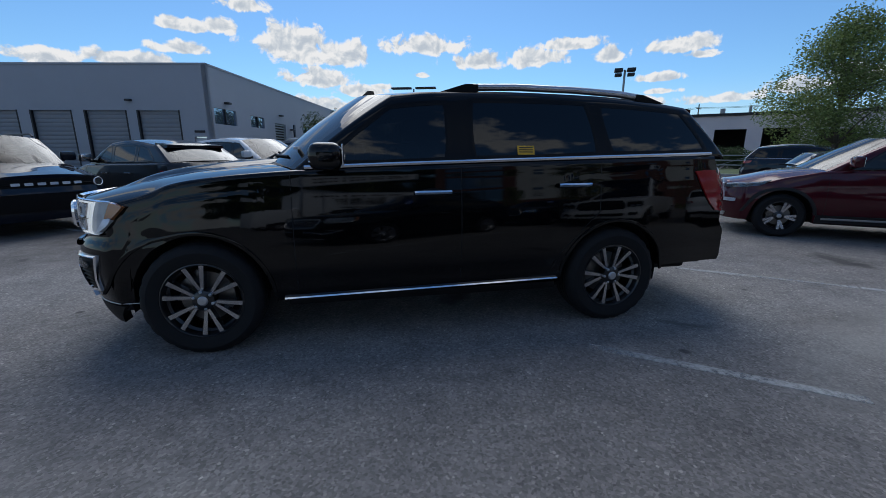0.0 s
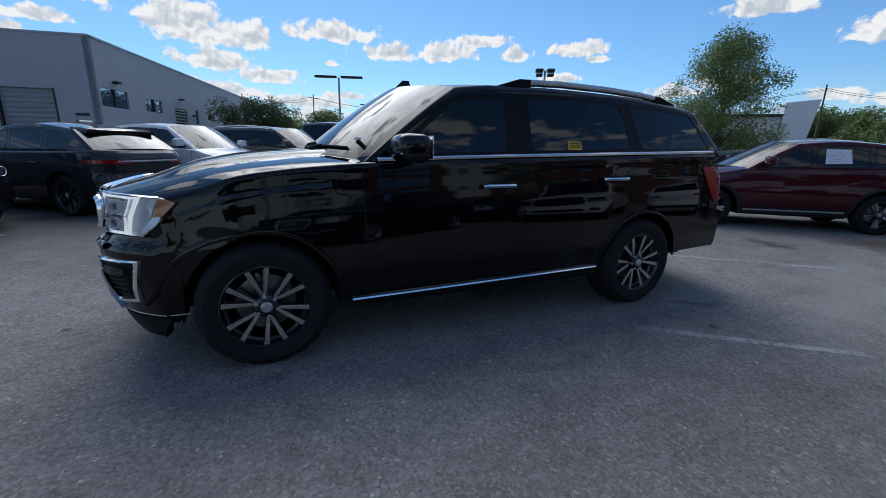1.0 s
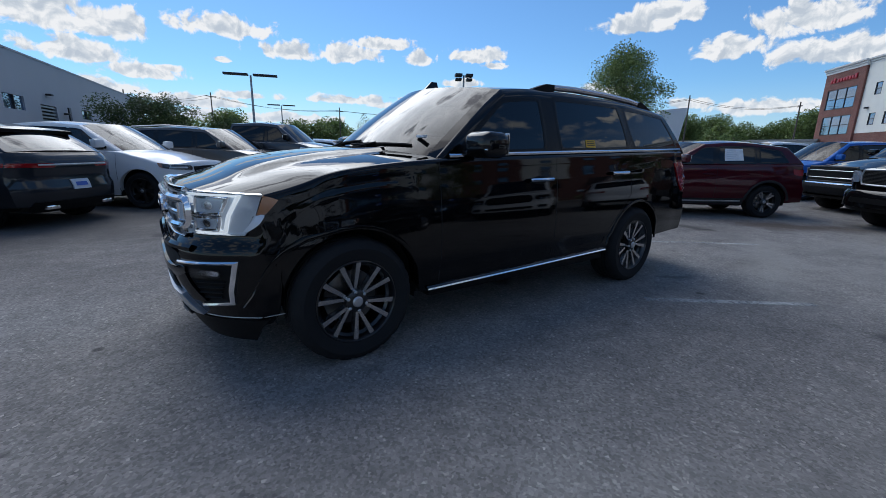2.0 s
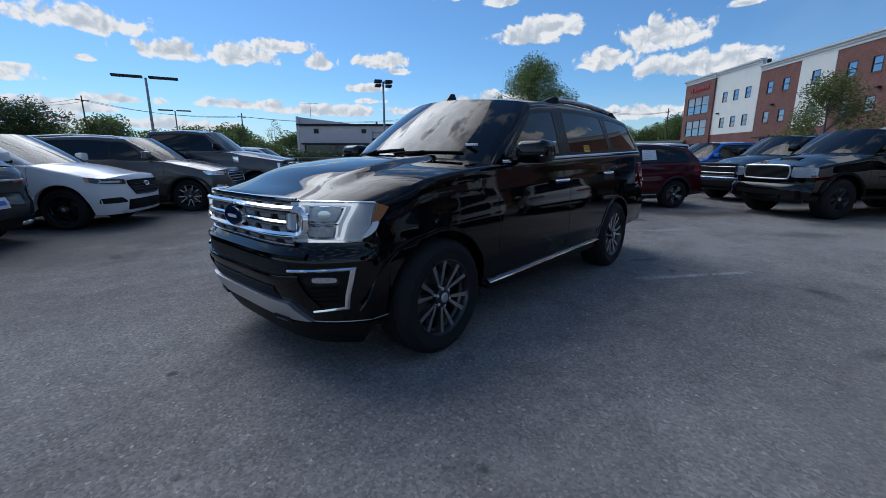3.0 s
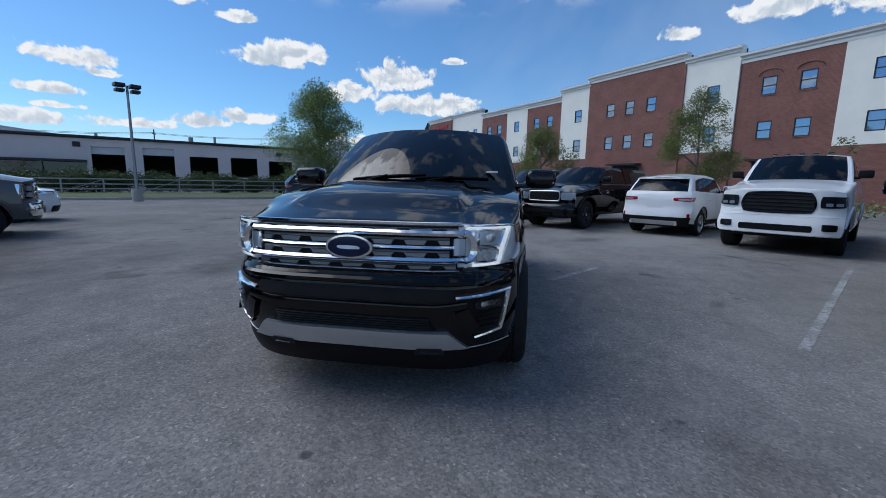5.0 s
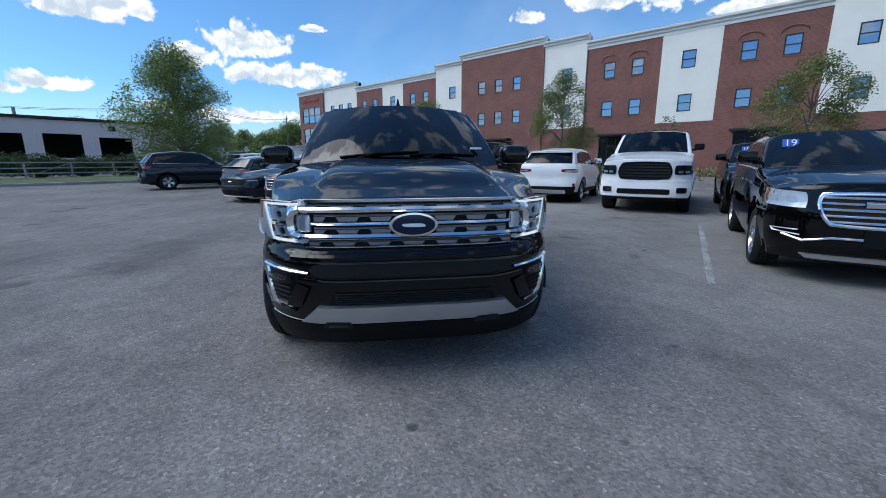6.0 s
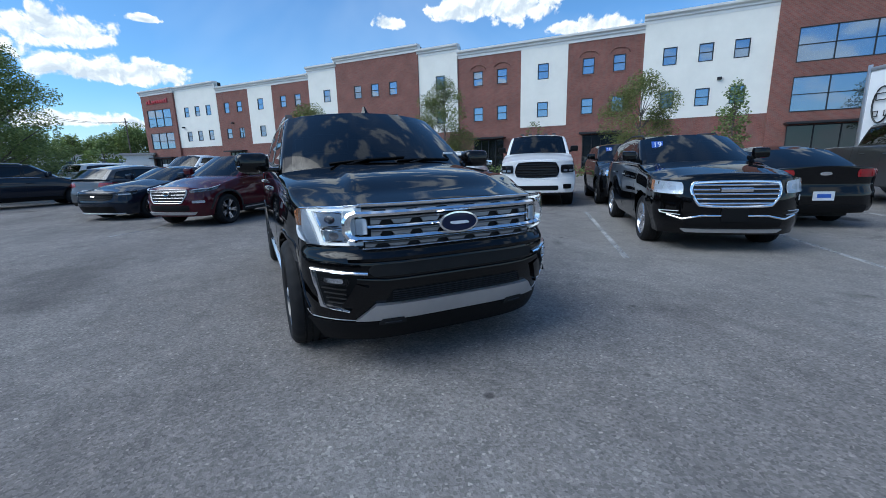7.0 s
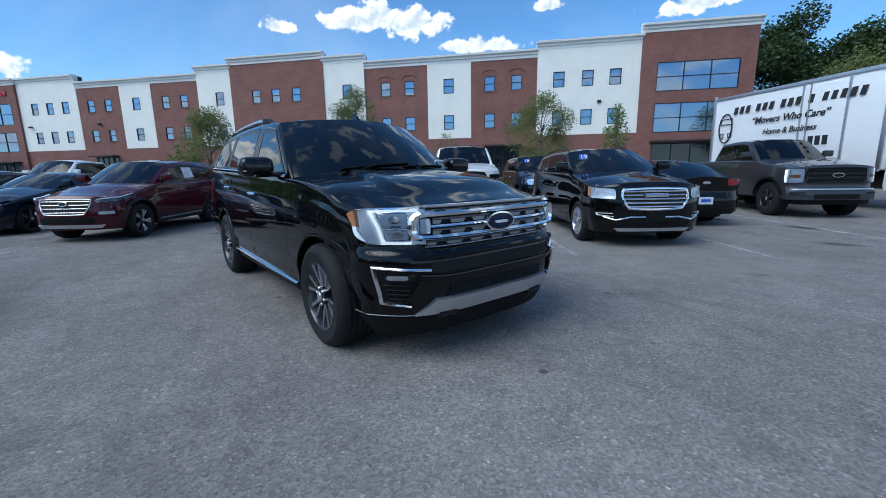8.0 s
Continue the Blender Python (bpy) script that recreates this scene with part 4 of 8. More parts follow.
    for xh in (0.0, S.wb):
        for sg in (-1, 1):
            rows = [[(xh + (S.Ra + 0.012) * math.cos(radians(a)), sg * y, S.hub + (S.Ra + 0.012) * math.sin(radians(a)) * s.get("arch_k", 1.0)) for a in range(-10, 191, 10)] for y in (S.W - 0.10, S.W - 0.36)]
            part("wheel_arch_liner", MB().grid(rows), "under", car)
    # seats
    if cab:
        x0 = S.A0[0] + 0.78
        for row in range(s.get("rows", 2)):
            xx = x0 + row * 0.88
            if xx > S.D0[0] - 0.45:
                break
            for yy in (-0.38, 0.38):
                z = S.edge(xx)
                st = part("seat_back", MB().rbox((xx, yy - 0.25, z - 0.33), (xx + 0.14, yy + 0.25, z + 0.16), 0.05), "seat", car)
                part("headrest", MB().rbox((xx + 0.03, yy - 0.13, z + 0.17), (xx + 0.12, yy + 0.13, z + 0.36), 0.035), "seat", st)
        part("dashboard", MB().rbox((S.A0[0] + 0.12, -S.W * 0.76, S.edge(S.A0[0]) - 0.3), (S.A0[0] + 0.42, S.W * 0.76, S.edge(S.A0[0]) - 0.03), 0.06), "plastic", car)
        pts = [(S.A0[0] + 0.47 + 0.06 * math.sin(a), -0.38 + 0.18 * math.cos(a), S.edge(S.A0[0]) - 0.02 + 0.17 * math.sin(a)) for a in (2 * math.pi * j / 20 for j in range(21))]
        part("steering_wheel", MB().tube(pts, 0.015, 6, False), "seat", car)
    return car, S


def seams(car, S, xs, z0=None, z1=None, w=0.007):
    """Door shut lines down both flanks."""
    for sg in (-1, 1):
        fn = S.side(sg)
        for x in xs:
            a, b = (x, S.sill(x) + 0.06 if z0 is None else z0), (x, S.edge(x) - 0.03 if z1 is None else z1)
            part("door_seam", strip(MB(), fn, [a, b], w, S.centre, 0.0012, -0.004, step=0.1), "under", car)


def handles(car, S, xs, mat, dz=0.2, length=0.24):
    for sg in (-1, 1):
        fn = S.side(sg)
        for x in xs:
            z = S.edge(x) - dz
            part("door_handle", strip(MB(), fn, [(x - length / 2, z), (x + length / 2, z)], 0.032, S.centre, 0.035, 0.0, step=0.04), mat, car)


def plate_at(car, fn, c, y, z, face="plate", w=0.31, h=0.155, bars="plate_blue"):
    p = part("number_plate", patch(MB(), fn, rect(y - w / 2, z - h / 2, y + w / 2, z + h / 2), c, 0.022, 0.0, 3, 2), face, car, "plate with plain bars" if face == "plate" else "")
    if face == "plate":
        part("plate_bar", patch(MB(), fn, rect(y - w * 0.33, z - h * 0.2, y + w * 0.33, z + h * 0.22), c, 0.024, 0.02, 3, 2), bars, p)
    return p


def lamp_pair(name, car, shape, q, mat, rear=False, lens="clear", off=0.006, inner=None, inner_mat="lamp_white"):
    """A lamp on both corners; q in (distance from the middle round the corner, height)."""
    for sg in (-1, 1):
        fn = shape.wrap_rear(sg) if rear else shape.wrap(sg)
        la = part(name, patch(MB(), fn, q, shape.centre, off, -0.01, 12, 5, 0.25), mat, car)
        if inner:
            for iq in inner:
                part("lamp_unit", patch(MB(), fn, iq, shape.centre, off + 0.008, off - 0.005, 6, 4, 0.3), inner_mat, la)
        if lens:
            part("lens", patch(MB(), fn, q, shape.centre, off + 0.018, off - 0.004, 12, 5, 0.25), lens, la)


def grille(car, shape, q, bars, surround="chrome", bar_mat="chrome", back="plastic", rnd=0.25, bar_h=0.02, frame_w=0.025, mesh=False):
    c = shape.centre
    g = part("grille", patch(MB(), shape.front, q, c, 0.004, -0.02, 16, 8, rnd), back, car)
    if surround:
        part("grille_surround", strip(MB(), shape.front, loop_of(q, rnd, 10), frame_w, c, 0.022, -0.004, True, 0.2), surround, g)
    for i in range(bars):
        v = (i + 0.5) / bars
        a, b = uv_quad(q, 0.02, v, rnd), uv_quad(q, 0.98, v, rnd)
        part("grille_bar", strip(MB(), shape.front, [a, b], bar_h, c, 0.018, 0.0), bar_mat, g)
    return g


# ---- the black full-size suv ----
HERO = dict(
    category="suv", xf=-0.93, xr=4.41, wb=3.112, W=1.0, hub=0.385, R=0.398, Ra=0.455, rs=0.032, rows=3,
    edge=[(-0.93, 1.03), (-0.6, 1.10), (-0.2, 1.17), (0.3, 1.235), (0.7, 1.262), (1.8, 1.30), (3.0, 1.335), (4.0, 1.362), (4.41, 1.36)],
    hood=[(-0.93, 1.085), (-0.75, 1.146), (-0.5, 1.202), (-0.2, 1.25), (0.1, 1.284), (0.45, 1.31), (0.62, 1.32)],
    sill=[(-0.93, 0.29), (-0.5, 0.31), (0.5, 0.345), (2.6, 0.385), (3.6, 0.45), (4.4, 0.47)],
    fp=[(0.2, 0.15), (0.30, 0.09), (0.37, 0.07), (0.47, 0.03), (0.60, 0.0), (0.74, 0.0), (0.775, 0.012), (0.815, 0.06), (0.95, 0.055), (1.06, 0.065), (1.09, 0.085), (1.14, 0.13)],
    rp=[(0.4, 0.08), (0.5, 0.0), (0.72, 0.0), (0.8, 0.05), (1.0, 0.06), (1.36, 0.2)],
    inset=[(0, 0.075), (0.12, 0.03), (0.22, 0.022), (0.26, 0.006), (0.45, 0.0), (0.58, 0.004), (0.7, 0.013), (0.82, 0.027), (0.862, 0.030), (0.882, 0.038), (0.94, 0.042), (1, 0.048)],
    half=[(-0.93, 0.945), (-0.3, 0.972), (0.3, 0.995), (1.0, 1.0), (3.0, 1.0), (4.41, 0.96)], bf=0.5, pf=4.5, br=0.3, pr=4.5, dome=(0.64, 0.50, 0.028),
    A0=(0.64, 1.262), A1=(1.34, 1.785), roof=[(1.65, 1.818), (2.3, 1.835), (3.0, 1.825), (3.5, 1.79)], D1=(3.82, 1.752), D0=(4.14, 1.364),
    Wr=[(0.6, 0.765), (1.5, 0.75), (3.0, 0.74), (4.0, 0.715)], bow=(0.27, 0.27, -0.08, -0.12), crown=(0.055, 0.04, 0.05, 0.03), wcurve=0.16, front_clear=True)


def hero_suv():
    wins = [((0.80, 1.298), (1.735, 1.325), (1.735, 1.745), (1.31, 1.70)),
            ((1.91, 1.332), (2.955, 1.366), (2.875, 1.765), (1.91, 1.765)),
            ((3.045, 1.37), (3.965, 1.392), (3.735, 1.715), (2.965, 1.755))]
    car, S = base_car("large_suv", "glossy black full-size suv with chrome grille bars, parked on asphalt", None, HERO, "black",
                      dict(nuts=True, rim=0.262, w=0.275, style=(6, 0.238, 0.025, 0.0), mat=(plain("hero_rim", (0.42, 0.42, 0.43), 0.22, 0.95), "rim_black"), **{"in": 0.014}),
                      fine=1.3, group="", windows=wins, screen="tint", trim="hero_trim")
    c = S.centre
    # bonnet: centre grille and lamps
    gr = part("grille", patch(MB(), S.front, rect(-0.63, 0.822, 0.63, 1.076), c, 0.002, -0.03, 24, 6), "plastic", car)
    for z, w, mat, half in ((1.073, 0.016, "chrome", 0.615), (0.957, 0.02, "chrome", 0.575), (0.825, 0.016, "chrome", 0.605)):
        part("grille_bar", strip(MB(), S.front, [(-half, z), (half, z)], w, c, 0.03, 0.0), mat, gr)
    # each row: a grey slat with openings cut up into its lower edge
    rows = ((1.060, 1.044, 0.60, 6), (1.008, 0.970, 0.555, 6), (0.938, 0.906, 0.555, 6), (0.864, 0.836, 0.59, 6))
    for zt, zb, half, n in rows:
        sl = MB()
        zm = zb + (zt - zb) * 0.62
        strip(sl, S.front, [(-half, (zt + zm) / 2), (half, (zt + zm) / 2)], zt - zm, c, 0.018, 0.0)
        for k in range(n + 1):
            mid = -half + 2 * half * k / n
            y0, y1 = max(-half, mid - half * 0.52 / n), min(half, mid + half * 0.52 / n)
            patch(sl, S.front, ((y0, zb), (y1, zb), (min(half, y1 + 0.016), zm), (max(-half, y0 - 0.016), zm)), c, 0.017, 0.0, 4, 2)
        part("grille_slat", sl, "slat", gr, "satin grey slat with dark openings")
    q = ((-0.672, 0.888), (0.672, 0.888), (0.672, 1.032), (-0.672, 1.032))
    part("grille_frame", strip(MB(), S.front, loop_of(q, 0.10, 14), 0.036, c, 0.05, 0.0, True, 0.1), "chrome", gr)
    for sg in (-1, 1):
        iq = rect(0.575, 0.915, 0.635, 1.005) if sg > 0 else rect(-0.635, 0.915, -0.575, 1.005)
        cam_ = part("grille_corner_block", patch(MB(), S.front, iq, c, 0.026, 0.0, 3, 4, 0.15), "lamp_inner", gr)
        bend = [(sg * y, z) for y, z in ((0.625, 1.034), (0.66, 1.022), (0.682, 0.99), (0.682, 0.93), (0.66, 0.898), (0.625, 0.886))]
        part("frame_end", strip(MB(), S.front, bend, 0.046, c, 0.056, 0.0, step=0.02), "chrome", gr)
        part("block_rim", strip(MB(), S.front, loop_of(iq, 0.15, 5), 0.012, c, 0.034, 0.0, True, 0.1), "chrome", cam_)
    bd = part("badge", patch(MB(), S.front, rect(-0.138, 0.888, 0.138, 1.012), c, 0.05, 0.0, 14, 10, 1.0), "chrome", car, "chrome-rimmed oval badge")
    part("badge_face", patch(MB(), S.front, rect(-0.122, 0.898, 0.122, 1.002), c, 0.056, 0.045, 14, 10, 1.0), "badge_blue", bd)
    part("badge_mark", patch(MB(), S.front, ((-0.075, 0.940), (0.06, 0.940), (0.075, 0.958), (-0.06, 0.958)), c, 0.059, 0.05, 6, 2, 0.5), "lamp_white", bd, "plain silver bar")
    for sg in (-1, 1):
        fn = S.wrap(sg)

        main = ((0.60, 0.852), (0.89, 0.858), (0.965, 1.058), (0.60, 1.074))
        hl = part("headlight", patch(MB(), fn, main, c, 0.004, -0.02, 18, 8), "lamp_bright", car, "clear square-element headlight with chrome interior")
        part("turn_signal", patch(MB(), fn, ((0.93, 0.955), (0.965, 0.945), (1.06, 1.03), (0.972, 1.058)), c, 0.034, -0.01, 8, 5), "amber", hl, "amber corner lens")
        part("side_lens", patch(MB(), fn, ((0.885, 0.868), (0.902, 0.874), (0.962, 0.943), (0.928, 0.953)), c, 0.033, -0.01, 5, 4), "lamp_bright", hl)
        for iq in (((0.70, 0.958), (0.815, 0.958), (0.84, 1.045), (0.70, 1.045)), ((0.69, 0.872), (0.80, 0.872), (0.812, 0.942), (0.695, 0.942))):
            un = part("lamp_element", patch(MB(), fn, iq, c, 0.016, 0.0, 6, 5, 0.15), "lamp_inner", hl)
            ctr = uv_quad(iq, 0.5, 0.5)
            part("projector", patch(MB(), fn, rect(ctr[0] - 0.026, ctr[1] - 0.023, ctr[0] + 0.026, ctr[1] + 0.023), c, 0.024, 0.01, 8, 8, 1.0), "lamp_chrome", un)
            part("element_rim", strip(MB(), fn, loop_of(iq, 0.15, 6), 0.02, c, 0.026, 0.0, True, 0.1), "chrome", un)
        part("light_guide", strip(MB(), fn, [(0.64, 1.06), (0.872, 1.056), (0.84, 0.95), (0.822, 0.866), (0.68, 0.862)], 0.016, c, 0.02, 0.0), "drl", hl, "lit white light guide")
        part("light_band", patch(MB(), fn, ((0.836, 0.866), (0.886, 0.866), (0.955, 1.056), (0.888, 1.06)), c, 0.014, 0.0, 6, 6), "lamp_white", hl)
        part("lens", patch(MB(), fn, main, c, 0.03, -0.004, 18, 8), "clear", hl)
        part("headlight_trim", strip(MB(), fn, [(0.60, 1.068), (0.90, 1.066), (0.96, 1.062)], 0.012, c, 0.03, 0.0), "chrome", hl)
        part("headlight_trim", strip(MB(), fn, [(0.60, 0.845), (0.8, 0.848), (0.89, 0.85)], 0.012, c, 0.026, 0.0), "chrome", hl)
        # fog lamp recess
        fq = ((0.70, 0.455), (0.85, 0.475), (0.875, 0.69), (0.62, 0.675))
        fg = part("fog_lamp_recess", patch(MB(), fn, fq, c, 0.003, -0.02, 8, 8), "plastic", car)
        part("fog_bezel", strip(MB(), fn, [(0.60, 0.684), (0.885, 0.70), (0.875, 0.62), (0.845, 0.468), (0.70, 0.443)], 0.022, c, 0.022, -0.002), "chrome", fg)
        part("fog_lamp", patch(MB(), fn, rect(0.73, 0.625, 0.83, 0.655), c, 0.02, 0.0, 6, 3, 0.4), "lamp_chrome", fg)
        part("fog_lens", patch(MB(), fn, rect(0.695, 0.614, 0.84, 0.664), c, 0.026, 0.0, 6, 3, 0.4), "clear", fg)
        for k in range(4):
            z = 0.585 - 0.03 * k
            part("fin", strip(MB(), fn, [(0.72, z), (0.845 - 0.01 * k, z + 0.006)], 0.012, c, 0.016, 0.0), "plastic", fg)
        part("fog_wing", patch(MB(), fn, ((0.66, 0.475), (0.745, 0.475), (0.665, 0.625), (0.60, 0.60)), c, 0.022, 0.0, 4, 6), "black", fg)
        # flanks
        sf, gf = S.side(sg), S.glass_side(sg)
        part("belt_moulding", strip(MB(), gf, [(0.72, S.edge(0.72) + 0.012), (1.3, S.edge(1.3) + 0.012), (2.0, S.edge(2) + 0.012), (3.0, S.edge(3) + 0.012), (3.98, S.edge(3.98) + 0.012)], 0.026, c, 0.03, -0.002), "chrome", car, "chrome belt strip")
        part("sill_moulding", strip(MB(), sf, [(0.53, 0.372), (2.61, 0.405)], 0.018, c, 0.03, -0.004), "chrome", car, "chrome strip on the rocker")
        rb = MB().rbox((0.55, sg * 0.86 - 0.09, 0.30), (2.62, sg * 0.86 + 0.09, 0.36), 0.02)
        part("running_board", rb, "plastic", car)
        for x, z0, z1 in ((0.625, 0.42, 1.235), (1.815, 0.45, 1.275), (2.945, 0.93, 1.315)):
            part("door_seam", strip(MB(), sf, [(x + 0.0, z0), (x, z1)], 0.008, c, 0.0012, -0.004, step=0.08), "under", car)
        part("door_seam", strip(MB(), sf, [(2.945, 0.93), (2.87, 0.86), (2.62, 0.60), (2.56, 0.46)], 0.008, c, 0.0012, -0.004, step=0.08), "under", car)
        for x, z in ((1.60, 1.098), (2.71, 1.139)):
            cup = part("handle_cup", patch(MB(), sf, rect(x - 0.09, z - 0.03, x + 0.09, z + 0.03), c, 0.001, -0.01, 6, 4, 0.8), "plastic", car)
            part("door_handle", strip(MB(), sf, [(x - 0.135, z - 0.003), (x - 0.1, z), (x + 0.1, z), (x + 0.135, z + 0.003)], 0.034, c, 0.045, 0.002, step=0.03), "chrome", car)
        # tail lamp
        def rq(x, z):
            return S.flank(S.xr, z) + S.xr - S.unwarp(x, z)
        fr = S.wrap_rear(sg)
        tl = part("tail_light", patch(MB(), fr, ((0.74, 0.88), (rq(4.0, 0.91), 0.905), (rq(3.80, 1.235), 1.235), (0.74, 1.25)), c, 0.012, -0.01, 10, 6, 0.1), "red_lens", car, "red wraparound tail light")
        part("tail_clear", patch(MB(), fr, ((0.80, 1.02), (0.90, 1.02), (0.90, 1.16), (0.80, 1.16)), c, 0.02, 0.0, 4, 4), "lamp_white", tl)
        # wheel arch lip
        for xh in (0.0, S.wb):
            arc = [(xh + (S.Ra + 0.016) * math.cos(radians(a)), S.hub + (S.Ra + 0.016) * math.sin(radians(a))) for a in range(4, 177, 8)]
            part("arch_lip", strip(MB(), sf, arc, 0.03, c, 0.008, -0.004), "black", car)
        # mirrors
        mir = part("door_mirror", MB().rbox((0.775, sg * 1.125 - 0.135, 1.268), (0.985, sg * 1.125 + 0.135, 1.44), 0.062, 4), "gloss", car)
        part("mirror_strip", MB().rbox((0.782, sg * 1.15 - 0.09, 1.318), (0.80, sg * 1.15 + 0.100, 1.328), 0.004), "lamp_chrome", mir)
        part("mirror_arm", MB().rbox((0.83, min(sg * 0.86, sg * 1.04), 1.272), (0.95, max(sg * 0.86, sg * 1.04), 1.312), 0.018), "gloss", mir)
        part("mirror_glass", MB().rbox((0.982, sg * 1.125 - 0.105, 1.295), (0.99, sg * 1.125 + 0.105, 1.43), 0.003), "chrome", mir)
        # roof rails
        yy = 0.685
        rail_pts = [(x, sg * yy, S.roofc(x) + h) for x, h in ((1.78, 0.01), (1.92, 0.034), (2.3, 0.04), (2.8, 0.04), (3.2, 0.036), (3.42, 0.03), (3.56, 0.01))]
        part("roof_rail", MB().tube(rail_pts[1:-1], 0.027, 10), "rim_silver", car, "satin silver roof rail")
        for a, b in ((1.70, 2.0), (3.36, 3.62)):
            zc = S.roofc((a + b) / 2)
            e = [(a, zc - 0.005), (b, zc - 0.005), (b - (0.0 if a < 2 else 0.2), zc + 0.058), (a + (0.2 if a < 2 else 0.0), zc + 0.058)]
            part("rail_foot", MB().hexa([(x, sg * (yy - 0.03), z) for x, z in e] + [(x, sg * (yy + 0.03), z) for x, z in e]), "plastic", car)
    part("upper_intake", patch(MB(), S.front, rect(-0.60, 0.66, 0.60, 0.735), c, 0.002, -0.03, 20, 3, 0.2), "under", car)
    part("bumper_crease", strip(MB(), S.front, [(-0.70, 0.765), (0.70, 0.765)], 0.035, c, 0.02, 0.0), "black", car)
    part("bumper_lip", strip(MB(), S.front, [(-0.66, 0.64), (-0.5, 0.625), (0.5, 0.625), (0.66, 0.64)], 0.05, c, 0.02, -0.004), "black", car)
    lg = part("lower_grille", patch(MB(), S.front, ((-0.50, 0.492), (0.50, 0.492), (0.46, 0.572), (-0.46, 0.572)), c, 0.003, -0.03, 16, 4), "plastic", car)
    for k in range(5):
        part("lower_slat", strip(MB(), S.front, [(-0.46, 0.505 + 0.0145 * k), (0.46, 0.505 + 0.0145 * k)], 0.006, c, 0.012, 0.0), "cladding", lg)
    part("skid_plate", patch(MB(), S.front, ((-0.665, 0.377), (0.665, 0.377), (0.56, 0.486), (-0.56, 0.486)), c, 0.028, -0.02, 26, 5), "satin", car, "satin silver skid plate")
    for y in (-0.45, 0.45):
        th = part("tow_hook_opening", patch(MB(), S.front, ((y - 0.09, 0.345), (y + 0.09, 0.345), (y + 0.07, 0.39), (y - 0.07, 0.39)), c, 0.033, 0.0, 5, 3, 0.2), "under", car)
        part("tow_hook", strip(MB(), S.front, [(y - 0.05, 0.362), (y + 0.05, 0.362)], 0.014, c, 0.042, 0.02), "dark_metal", th)
    val = MB()
    patch(val, S.front, ((-0.84, 0.215), (0.84, 0.215), (0.925, 0.352), (-0.925, 0.352)), c, 0.006, -0.05, 30, 4)
    part("front_air_dam", val, "plastic", car)
    for sg in (-1, 1):
        fn = S.wrap(sg)
        part("bumper_lower_edge", strip(MB(), fn, [(0.66, 0.366), (0.9, 0.368), (1.04, 0.372)], 0.006, c, 0.005, 0.0), "satin", car)
    sp = MB()
    sp.hexa([(3.60, -0.715, 1.70), (3.93, -0.675, 1.715), (3.93, 0.675, 1.715), (3.60, 0.715, 1.70), (3.52, -0.715, 1.785), (3.93, -0.675, 1.748), (3.93, 0.675, 1.748), (3.52, 0.715, 1.785)])
    part("rear_spoiler", sp, "black", car)
    fin = MB().hexa([(1.08, -0.022, 1.80), (1.27, -0.028, 1.80), (1.27, 0.028, 1.80), (1.08, 0.022, 1.80), (1.19, -0.004, 1.905), (1.245, -0.006, 1.905), (1.245, 0.006, 1.905), (1.19, 0.004, 1.905)])
    part("antenna_fin", fin, "gloss", car)
    for y0, y1 in ((0.52, -0.14), (-0.06, -0.66)):
        pts = []
        for k in range(9):
            y = y0 + (y1 - y0) * k / 8
            u = y / S.gy(0.72, S.rail(0.72))
            xw = 0.665 + 0.035 * (k / 8)
            p = over(S, xw, S.rail(xw), 0.27, 0.055, u)
            pts.append((p[0] - 0.004, p[1], p[2] + 0.008))
        wp = part("wiper", MB().tube(pts, 0.009, 6), "plastic", car)
        part("wiper_arm", MB().tube([(pts[1][0] - 0.07, pts[1][1], pts[1][2] - 0.035), (pts[4][0] - 0.006, pts[4][1], pts[4][2] + 0.008)], [0.012, 0.007], 6), "plastic", wp)
    gf = S.glass_side(-1)
    st = part("window_sticker", patch(MB(), gf, ((2.265, 1.365), (2.40, 1.365), (2.40, 1.43), (2.265, 1.43)), c, 0.006, 0.003, 4, 3), "yellow", car, "yellow paper sticker with plain dark bars")
    for k in range(3):
        part("sticker_bar", patch(MB(), gf, rect(2.277, 1.38 + 0.016 * k, 2.388, 1.387 + 0.016 * k), c, 0.008, 0.005, 4, 1), "ink", st)
    p = over(S, 0.76, S.rail(0.76), 0.27, 0.055, -0.8)
    part("windscreen_label", MB().rbox((p[0] - 0.03, p[1] - 0.05, p[2] + 0.012), (p[0] + 0.0, p[1] + 0.05, p[2] + 0.03), 0.003), "paper", car)
    # rear seats, inner mirror
    part("rear_view_mirror", MB().rbox((1.10, -0.12, 1.66), (1.13, 0.12, 1.73), 0.012), "plastic", car)
    part("rear_number_plate", patch(MB(), S.rear, rect(-0.155, 0.82, 0.155, 0.975), c, 0.02, 0.0, 4, 3), "plate", car)
    part("rear_bumper_step", patch(MB(), S.rear, rect(-0.8, 0.5, 0.8, 0.68), c, 0.015, -0.02, 12, 4), "plastic", car)
    return car


hero_suv()


# ---- the setting ----
LOT = -38.0                                   # the way the parking lines run
U = Vector((math.cos(radians(LOT)), math.sin(radians(LOT)), 0))
V = Vector((-U.y, U.x, 0))


def ground():
    mb = MB()
    ts = [-900, -300, -120, -60] + [-40 + 4 * k for k in range(26)] + [80, 120, 300, 900]
    mb.grid([[(x, y, 0.0) for x in ts] for y in ts])
    tagged(part("ground", mb, "asphalt"), "worn grey asphalt of a car lot with oil stains", "ground", kind="structure")


